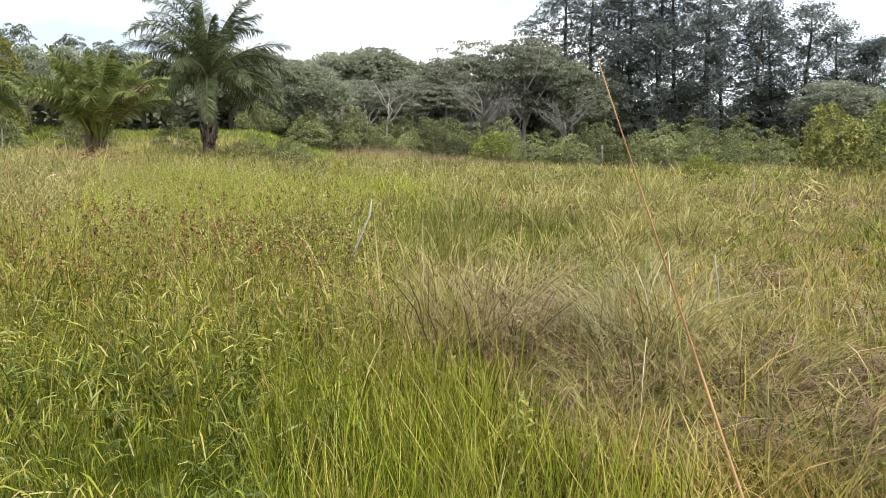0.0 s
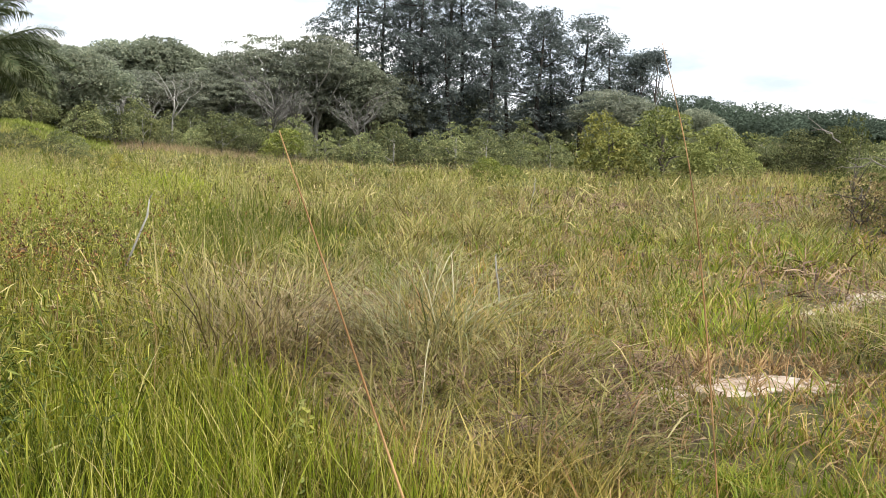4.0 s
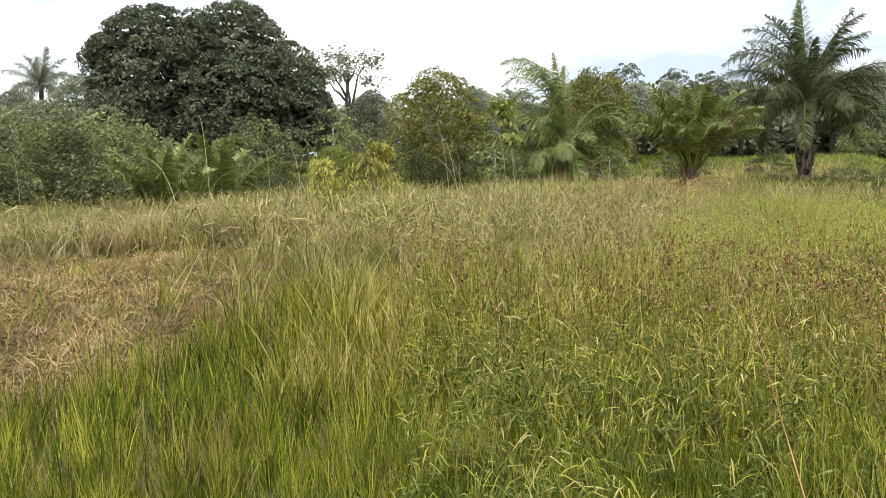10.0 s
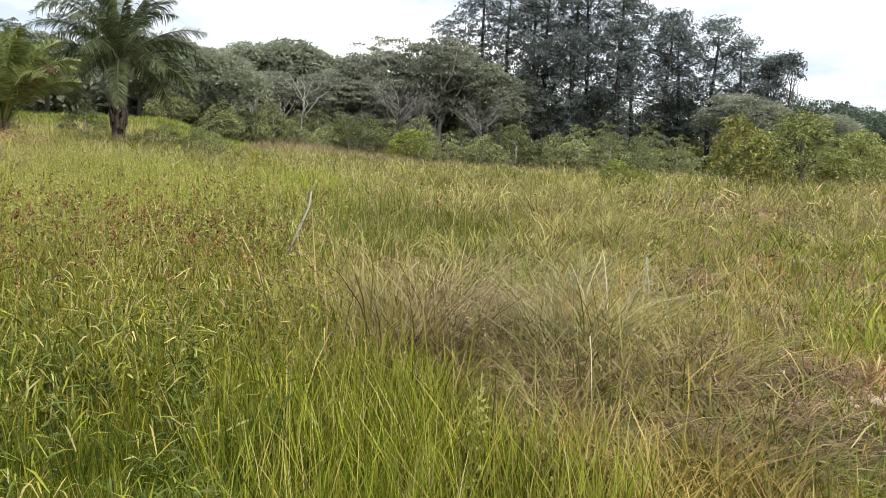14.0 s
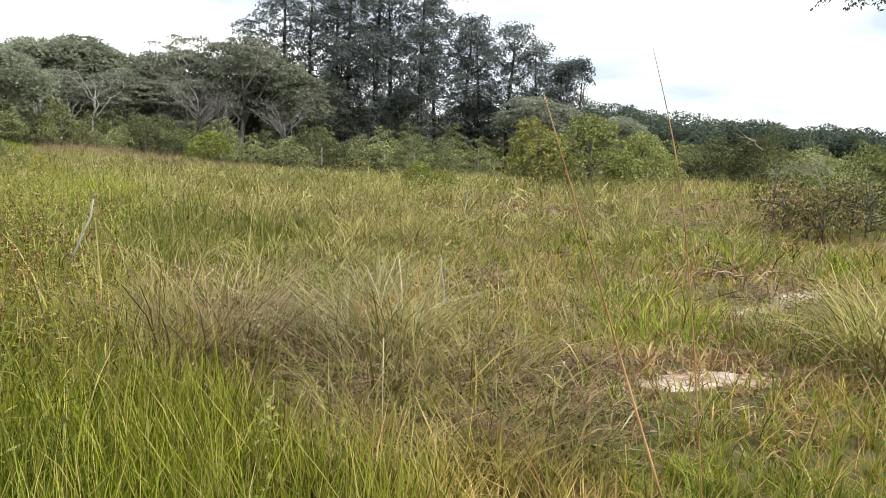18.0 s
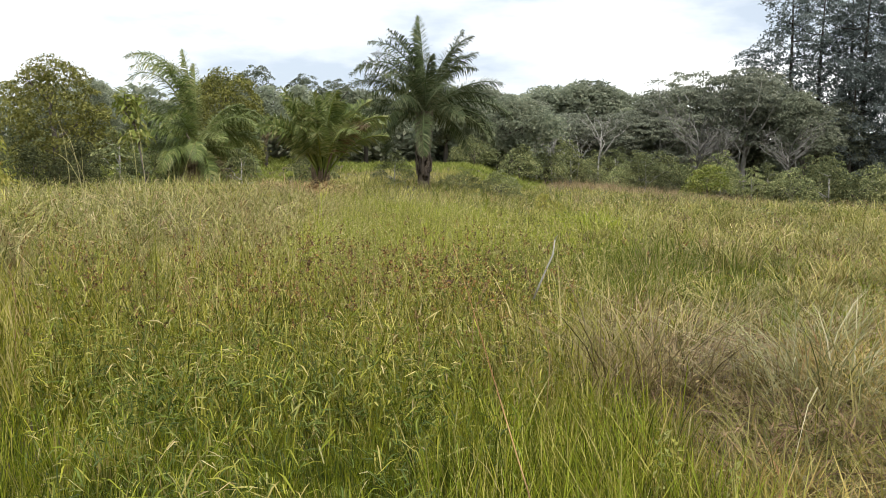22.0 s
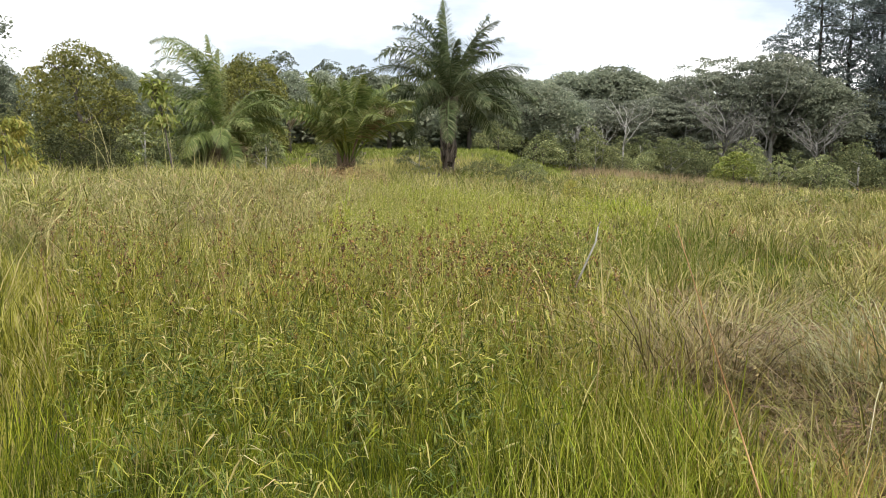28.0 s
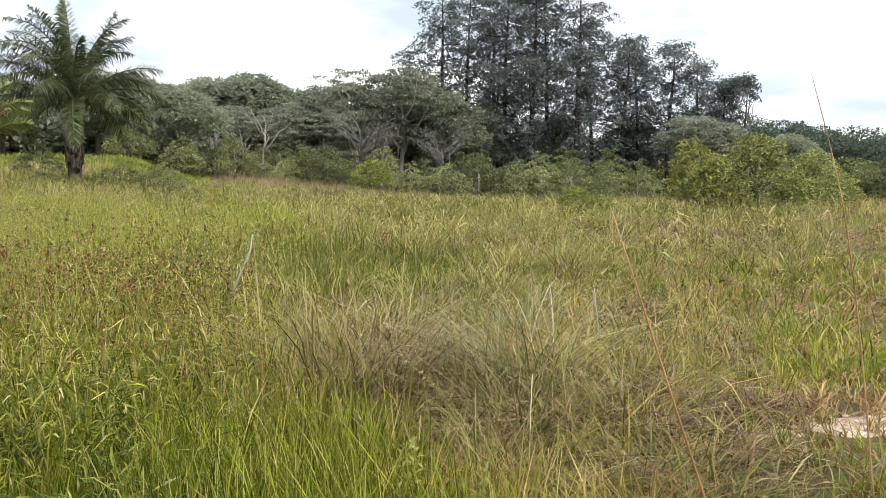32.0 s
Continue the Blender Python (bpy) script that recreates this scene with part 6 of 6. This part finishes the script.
T_SPOTS += [(3, 2.9, 5.6, 0.9), (2, 1.2, 7.2, 0.9), (4, 2.3, 7.4, 0.75), (3, 3.3, 6.6, 0.9), (1, 3.6, 7.8, 0.9), (3, 4.2, 6.9, 0.8), (3, 4.75, 7.0, 0.9), (1, -0.55, 6.6, 1.2), (2, -0.04, 6.64, 1.2), (1, -0.3, 6.45, 1.3)]
T_SPOTS += [(2, 1.7, 8.4, 1.0), (0, 0.75, 9.0, 1.0), (2, 2.6, 9.3, 1.0), (0, 3.2, 9.0, 0.8), (3, 3.4, 7.9, 1.2), (1, 3.6, 8.6, 0.9), (2, 3.4, 11.0, 1.0), (0, 4.6, 11.5, 0.9), (0, 6.1, 5.5, 1.05), (2, 5.9, 5.1, 0.8), (3, 4.9, 5.3, 0.9), (3, 4.6, 8.8, 1.0), (1, 5.6, 9.4, 1.0), (0, 6.6, 10.2, 0.8), (3, 7.6, 8.8, 1.0), (2, 8.6, 10.2, 0.8), (2, 0.2, 10.4, 0.9), (0, 1.4, 10.6, 0.8), (2, 2.2, 12.0, 0.8), (2, 9.6, 11.4, 0.9), (0, 10.4, 12.2, 0.8), (2, 8.9, 12.4, 0.9)]
T_SPOTS += [(2, 1.25, 3.6, 0.65), (1, 1.6, 3.5, 0.6), (2, 1.08, 4.05, 0.7), (2, 1.62, 4.75, 0.8), (5, 2.1, 4.6, 0.5), (0, 1.35, 4.25, 0.75), (2, 1.95, 3.45, 0.55)]
T_SPOTS += [(2, 11.2, 11.0, 0.8), (0, 7.4, 12.6, 0.9), (2, 5.6, 13.2, 0.9)]
rngt = np.random.default_rng(515)
for k in range(44):
    d_, a_ = float(rngt.uniform(9.5, 24)), radians(float(rngt.uniform(-36, 2)))
    T_SPOTS.append((int(rngt.choice([0, 1, 2, 2, 3])), -math.sin(a_) * d_, math.cos(a_) * d_, float(rngt.uniform(0.7, 1.15))))
for k in range(26):
    d_, a_ = float(rngt.uniform(10.6, 16.5)), radians(float(rngt.uniform(30, 62)))
    T_SPOTS.append((int(rngt.choice([0, 0, 1, 2, 3])), -math.sin(a_) * d_, math.cos(a_) * d_, float(rngt.uniform(0.7, 0.95))))
used = set()
for n_, (k_, tx, ty, ts) in enumerate(T_SPOTS):
    if k_ not in used:
        stand(T_KINDS[k_], tx, ty, n_ * 67, ts)
        used.add(k_)
    else:
        again(T_KINDS[k_], tx, ty, n_ * 67 % 360, ts)


# ---------------------------------------------------------------- seed heads, broad leaves, loose stalks
def seed_heads(name, label, n, seed, pick, height, per, mat, size, spread, stem=True):
    """Thin stems with clusters of small spikelets."""
    rng = np.random.default_rng(seed)
    x, y = pick(rng, n)
    z = lie(x, y)
    h = np.clip(rng.normal(height, height * 0.14, n), height * 0.5, height * 1.5)
    lean = rng.normal(0, 0.10, (n, 2))
    top = np.stack([x + lean[:, 0] * h, y + lean[:, 1] * h, z + h], 1)
    c = np.repeat(top, per, 0) + rng.normal(0, 1, (n * per, 3)) * np.array([spread * 0.5, spread * 0.5, spread])
    v, l, s = leaf_cloud(c, size, size * 0.42, rng, -0.5)
    if stem:
        w = 0.0014
        root = np.stack([x, y, z], 1)
        sv = np.stack([root - [w, 0, 0], root + [w, 0, 0], top], 1).reshape(-1, 3)
        sl = (np.arange(n * 3) + len(v))
        v, l, s = np.concatenate([v, sv]), np.concatenate([l, sl]), np.concatenate([s, np.full(n, 3)])
    return tagged(new(name, fast_mesh(name, v, l, s, mat)), label, "grass", kind="stuff")


def in_sedge(rng, n):
    a, d = np.radians(rng.uniform(-2, 34, n)), rng.uniform(4.8, 9.0, n)
    return -np.sin(a) * d, np.cos(a) * d


def in_brown_belt(rng, n):
    a, d = np.radians(rng.normal(11, 6.5, n)), np.clip(rng.gamma(2.2, 1.3, n) + 5.6, 5.6, 12)
    return -np.sin(a) * d, np.cos(a) * d


def in_airy(rng, n):
    a, d = np.radians(rng.uniform(0, 40, n)), rng.uniform(7, 20, n)
    x, y = -np.sin(a) * d, np.cos(a) * d
    a = np.where(on_bank(x, y), a * 0.38, a)
    return -np.sin(a) * d, np.cos(a) * d


def in_dry(rng, n):
    y = rng.uniform(4, 13, n)
    return edge_green(y) + rng.uniform(0, 1, n) * (0.6 * y), y


seed_heads("sedge_seed_heads", "small brown seed heads on sedge stems", 700, 601, in_sedge, 0.74, 9, M_SEED, 0.022, 0.018)
seed_heads("sedge_seed_heads", "dense rusty brown sedge seed heads", 360, 602, in_brown_belt, 0.76, 9, M_SEED, 0.032, 0.022)
seed_heads("grass_panicles", "pale airy grass panicles above the meadow", 4600, 603, in_airy, 0.80, 6, M_AIRY, 0.021, 0.06)
seed_heads("grass_panicles", "dry straw panicles among the tussocks", 900, 604, in_dry, 0.62, 5, M_MOWN, 0.02, 0.05)


def broad_leaves(n, per, d0, d1, a0, a1, h0, h1, length, width, mat, label, seed):
    """Lance leaves in whorls on hidden stems."""
    rng = np.random.default_rng(seed)
    a, d = np.radians(rng.uniform(a0, a1, n)), np.sqrt(rng.uniform(d0 ** 2, d1 ** 2, n))
    x, y = -np.sin(a) * d, np.cos(a) * d
    keep = (x < edge_green(y)) & ~on_bank(x, y) & (rng.uniform(0, 1, n) < 0.35 + 0.65 * (np.sin(2.1 * x + 1.0) * np.cos(1.7 * y) > -0.2))
    x, y = x[keep], y[keep]
    n = len(x)
    h = rng.uniform(h0, h1, n) * np.clip((np.hypot(x, y) - 2.2) / 2.4, 0.4, 1)
    top = np.stack([x, y, lie(x, y)], 1)
    s = rng.uniform(0.55, 1.0, (n, per))
    c = top[:, None, :] + np.stack([rng.normal(0, 0.05, (n, per)), rng.normal(0, 0.05, (n, per)), h[:, None] * s], 2)
    v, l, z = leaf_cloud(c.reshape(-1, 3), length, width, rng, 0.0)
    return tagged(new("broad_grass_leaves", fast_mesh("broad_grass_leaves", v, l, z, mat)), label, "grass", kind="stuff")


broad_leaves(380, 8, 3.1, 5.4, 6, 30, 0.20, 0.50, 0.10, 0.0105, M_DEEP, "deep green lance leaves of young bamboo-like grass", 614)
broad_leaves(280, 7, 3.6, 6.4, -2, 39, 0.35, 0.62, 0.085, 0.0095, M_BAMBOO, "lance shaped pale leaves of bamboo-like grass", 611)
broad_leaves(1800, 6, 4.0, 9.0, -4, 44, 0.45, 0.78, 0.055, 0.0065, M_LUSH, "short olive leaves among tall sedge", 612)
broad_leaves(5200, 5, 8.0, 17.0, -4, 48, 0.5, 0.76, 0.05, 0.0075, M_SEDGE, "short pale leaves among meadow grass", 613)


def herbs(n, d0, d1, a0, a1, size, mat, label, seed):
    """Low leafy herbs scattered in the meadow, many small leaves each."""
    rng = np.random.default_rng(seed)
    a, d = np.radians(rng.uniform(a0, a1, n)), np.sqrt(rng.uniform(d0 ** 2, d1 ** 2, n))
    x, y = -np.sin(a) * d, np.cos(a) * d
    big = rng.uniform(0.5, 1.4, n)
    g = rng.normal(0, 1, (n, 34, 3)) * np.array([size, size, size * 0.45]) * big[:, None, None]
    c = np.stack([x, y, lie(x, y)], 1)[:, None, :] + g
    c[:, :, 2] += (0.30 + size * 0.6) * np.minimum(1, d / 20)[:, None]
    leaf = 0.028 + 0.0009 * float(d1)
    v, l, z = leaf_cloud(c.reshape(-1, 3), leaf, leaf * 0.42, rng, 0.1)
    return tagged(new("meadow_herbs", fast_mesh("meadow_herbs", v, l, z, mat)), label, "herbs", kind="stuff")


herbs(180, 11, 44, -44, 8, 0.20, M_BUSH, "low dark green leafy herbs in the meadow", 621)
herbs(80, 13, 44, -34, 8, 0.18, M_EDGE, "low dull green leafy herbs in the meadow", 622)
herbs(90, 10, 40, -44, -4, 0.20, M_THATCH, "low rusty brown withered herbs in the meadow", 623)
herbs(120, 6.5, 14, -50, -12, 0.10, M_BUSH, "small green leafy herbs in short grass", 624)
herbs(50, 6.5, 14, -50, -14, 0.10, M_RED, "small withered brown herbs in short grass", 625)
herbs(70, 11, 22, 16, 60, 0.16, M_BUSH, "leafy green herbs on the bank", 626)
herbs(50, 9, 20, 16, 60, 0.14, M_RED, "withered brown herbs on the bank", 627)


def stalk(name, label, points, radii, head=0, seed=1, mat=None, sheath=0):
    """One tall grass culm with a drooping feathery head."""
    rng = np.random.default_rng(seed)
    base = tagged(new(name), label, "grass stalk")
    o = np.array(points[0], float)
    pts = [np.array(p, float) - o for p in points]
    fine = []
    for i in range(len(pts) - 1):
        p0, p1, p2, p3 = pts[max(i - 1, 0)], pts[i], pts[i + 1], pts[min(i + 2, len(pts) - 1)]
        for q in range(6):
            u = q / 6
            fine.append(0.5 * ((2 * p1) + (p2 - p0) * u + (2 * p0 - 5 * p1 + 4 * p2 - p3) * u * u + (3 * p1 - p0 - 3 * p2 + p3) * u ** 3))
    fine.append(pts[-1])
    rad = np.interp(np.linspace(0, 1, len(fine)), np.linspace(0, 1, len(radii)), radii)
    v, f = tube(fine, rad, 6)
    child("stem", mesh_of("stem", v, f, mat or M_STALK, True), base)
    if head:
        m = len(fine)
        c = np.array([fine[int(m * (0.62 + 0.36 * rng.uniform()))] + rng.normal(0, 0.005, 3) for _ in range(head)])
        v, l, s = leaf_cloud(c, 0.022, 0.003, rng, -1.0)
        tagged(child("seed_head", fast_mesh("seed_head", v, l, s, mat or M_STALK), base), kind="stuff")
    for k in range(sheath):
        i = int(len(fine) * (0.35 + 0.2 * k))
        q = fine[i]
        e = q + np.array([rng.normal(0, 0.06), rng.normal(0, 0.06), rng.uniform(0.1, 0.2)])
        v, f = tube([q, (q + e) / 2 + [0, 0, 0.02], e], [0.003, 0.0024, 0.0006], 4)
        child("leaf", mesh_of("leaf", v, f, mat or M_STALK, True), base)
    base.matrix_basis = Matrix.Translation(o)
    return base


stalk("tall_grass_stalk", "tall reddish dry grass stalk leaning to one side", [(0.78, 0.318, 0.0), (0.62, 0.322, 0.36), (0.49, 0.333, 0.66), (0.375, 0.355, 0.95), (0.27, 0.386, 1.24), (0.18, 0.42, 1.52)], [0.0036, 0.0036, 0.0032, 0.0021, 0.0009, 0.0002], 0, 701)
stalk("tall_grass_stalk", "thin dry grass stalk beside a leaning taller one", [(0.80, 0.33, 0.0), (0.635, 0.332, 0.36), (0.503, 0.343, 0.66), (0.385, 0.368, 0.95), (0.30, 0.405, 1.20)], [0.0034, 0.0034, 0.0032, 0.0024, 0.0004], 0, 702)
stalk("tall_grass_stalk", "third thin straw coloured stalk in the same tuft", [(0.765, 0.33, 0.0), (0.61, 0.335, 0.36), (0.484, 0.345, 0.66), (0.385, 0.36, 0.92), (0.315, 0.375, 1.12)], [0.0022, 0.0022, 0.0020, 0.0014, 0.0003], 0, 704, M_PALE)
stalk("tall_grass_stalk", "slender dry grass stalk with pale drooping tip", [(1.28, 1.54, 0.0), (1.245, 1.56, 0.6), (1.195, 1.585, 1.12), (1.155, 1.615, 1.45), (1.10, 1.65, 1.70)], [0.0020, 0.0020, 0.0018, 0.0014, 0.0004], 0, 703)
rngd = np.random.default_rng(716)
for k, (sx, sy) in enumerate([(-2.3, 5.3), (-1.6, 5.5), (-0.4, 5.3), (-0.7, 5.0), (-1.3, 6.4), (-3.3, 4.9), (-2.7, 6.2), (0.1, 4.6)]):
    z0, sh = lie1(sx, sy), float(rngd.uniform(0.68, 0.88))
    stalk("rusty_seed_spike", "rusty brown seed spike on a thin stem in sedge", [(sx, sy, z0), (sx + 0.01, sy, z0 + sh * 0.4), (sx + 0.02, sy + 0.01, z0 + sh * 0.75), (sx + float(rngd.normal(0, 0.05)), sy, z0 + sh)], [0.003, 0.0026, 0.002, 0.001], 130, 740 + k, M_RED)
rngs = np.random.default_rng(720)
for k in range(26):
    a = radians(float(rngs.uniform(8, 58)))
    d = float(rngs.uniform(8.5, 14.5))
    sx, sy = -math.sin(a) * d, math.cos(a) * d
    sh, dx, dy = float(rngs.uniform(1.0, 1.7)), float(rngs.normal(-0.15, 0.2)), float(rngs.normal(0, 0.15))
    z0 = lie1(sx, sy)
    stalk("dry_grass_stalk", "long dry straw stalk rising above the grass", [(sx, sy, z0), (sx + dx * 0.3, sy + dy * 0.3, z0 + sh * 0.5), (sx + dx, sy + dy, z0 + sh * 0.85), (sx + dx * 2, sy + dy * 2, z0 + sh)], [0.005, 0.004, 0.003, 0.001], 12, 730 + k, M_PALE)

# bleached stick in the damp hollow, thin post in the meadow
def stick(name, label, category, a, b, r, forks, seed):
    rng = np.random.default_rng(seed)
    base = tagged(new(name), label, category)
    o = np.array(a, float)
    path = bent((0, 0, 0), np.array(b) - o, 4, 0.03, rng)
    v, f = tube(path, [r, r, r * 0.9, r * 0.8, r * 0.55], 6)
    st = child("shaft", mesh_of("shaft", v, f, M_PALEBARK, True), base)
    for k in range(forks):
        p = path[-1 - k]
        v, f = tube(bent(p, p + [rng.uniform(0.0, 0.10), 0, rng.uniform(0.0, 0.05)], 2, 0.05, rng), [r * 0.6, r * 0.5, r * 0.2], 5)
        child("twig", mesh_of("twig", v, f, M_DEADWOOD, True), st)
    base.matrix_basis = Matrix.Translation(o)
    return base


stick("bleached_stick", "bleached dead stick caught in a tall grass tussock", "stick", (-0.06, 6.40, lie1(0, 6.4) + 0.62), (0.10, 6.37, 1.03), 0.008, 2, 801)
stick("bleached_twig", "bleached forked twig standing in short grass", "twig", (2.75, 6.66, lie1(2.75, 6.66) + 0.1), (2.69, 6.66, 0.54), 0.008, 2, 803)
stick("thin_post", "thin pale wooden post in the meadow", "post", (6.75, 15.5, lie1(6.75, 15.5)), (6.86, 15.53, 0.66), 0.010, 0, 802)


# leafy weeds
def weed(seed, h, n, leaf, mat, label):
    rng = np.random.default_rng(seed)
    base = tagged(new("leafy_weed"), label, "weed", "weeds")
    v, f = tube(bent((0, 0, 0), (rng.normal(0, 0.05), rng.normal(0, 0.05), h), 4, 0.02, rng), [0.004, 0.0035, 0.003, 0.0022, 0.001], 5)
    child("stem", mesh_of("stem", v, f, mat, True), base)
    s = rng.uniform(0.25, 1, n)
    a = np.arange(n) * 2.4
    c = np.stack([np.cos(a) * leaf * 0.6, np.sin(a) * leaf * 0.6, h * s], 1)
    v, l, z = leaf_cloud(c, leaf, leaf * 0.36, rng, -0.2, np.stack([np.cos(a), np.sin(a), 0 * a], 1) * 2)
    tagged(child("leaves", fast_mesh("leaves", v, l, z, mat), base), kind="stuff")
    return base


weed_a = stand(weed(811, 0.55, 46, 0.04, M_BRIGHT, "yellow green leafy weed in the grass"), 0.62, 3.35)
weed_b = stand(weed(812, 0.30, 30, 0.045, M_BUSH, "low dark green leafy weed in the grass"), -0.35, 3.2)
weed_c = stand(weed(813, 0.45, 34, 0.04, M_YELLOW, "weed with yellowing leaves in the grass"), 0.7, 3.6)
for k, (wx, wy, ws, ob_) in enumerate([(0.9, 3.3, 0.8, weed_a), (-0.5, 5.6, 1.1, weed_a), (3.6, 3.9, 0.8, weed_b), (4.1, 3.7, 1.0, weed_b), (4.5, 4.2, 0.9, weed_a), (2.2, 3.2, 0.6, weed_b), (-1.4, 3.3, 0.7, weed_b), (3.3, 9.4, 1.3, weed_b), (5.2, 8.0, 1.1, weed_a), (2.9, 8.1, 1.0, weed_c), (6.4, 9.0, 1.2, weed_c), (7.9, 9.9, 1.3, weed_b)]):
    again(ob_, wx, wy, k * 50, ws)


# pale stones on the bare sand
def stones():
    rng = np.random.default_rng(821)
    ico = bmesh.new()
    bmesh.ops.create_icosphere(ico, subdivisions=1, radius=1.0)
    iv = np.array([v.co for v in ico.verts])
    fi = np.array([[v.index for v in f.verts] for f in ico.faces])
    ico.free()
    vs, ls = [], []
    k = 0
    for sx, sy, srx, sry, sturn, _ in SANDS:
        for _i in range(int(60 * srx) + 12):
            a, q = rng.uniform(0, 6.28), math.sqrt(rng.uniform()) * 1.15
            x, y = sx + math.cos(a) * srx * q, sy + math.sin(a) * sry * q + 0.3 * (math.cos(a) * srx * q) * math.sin(radians(sturn))
            r = rng.uniform(0.006, 0.022)
            v = iv * (r * rng.uniform(0.7, 1.3, (len(iv), 1))) * [1.2, 1.0, 0.6] + [x, y, lie1(x, y) + 0.018]
            vs.append(v)
            ls.append(fi + k * len(iv))
            k += 1
    v, l = np.concatenate(vs), np.concatenate(ls)
    return tagged(new("pale_stones", fast_mesh("pale_stones", v, l.ravel(), np.full(len(l), 3), M_PEBBLE)), "small pale stones and crumbs on bare sand", "stones", kind="stuff")


stones()
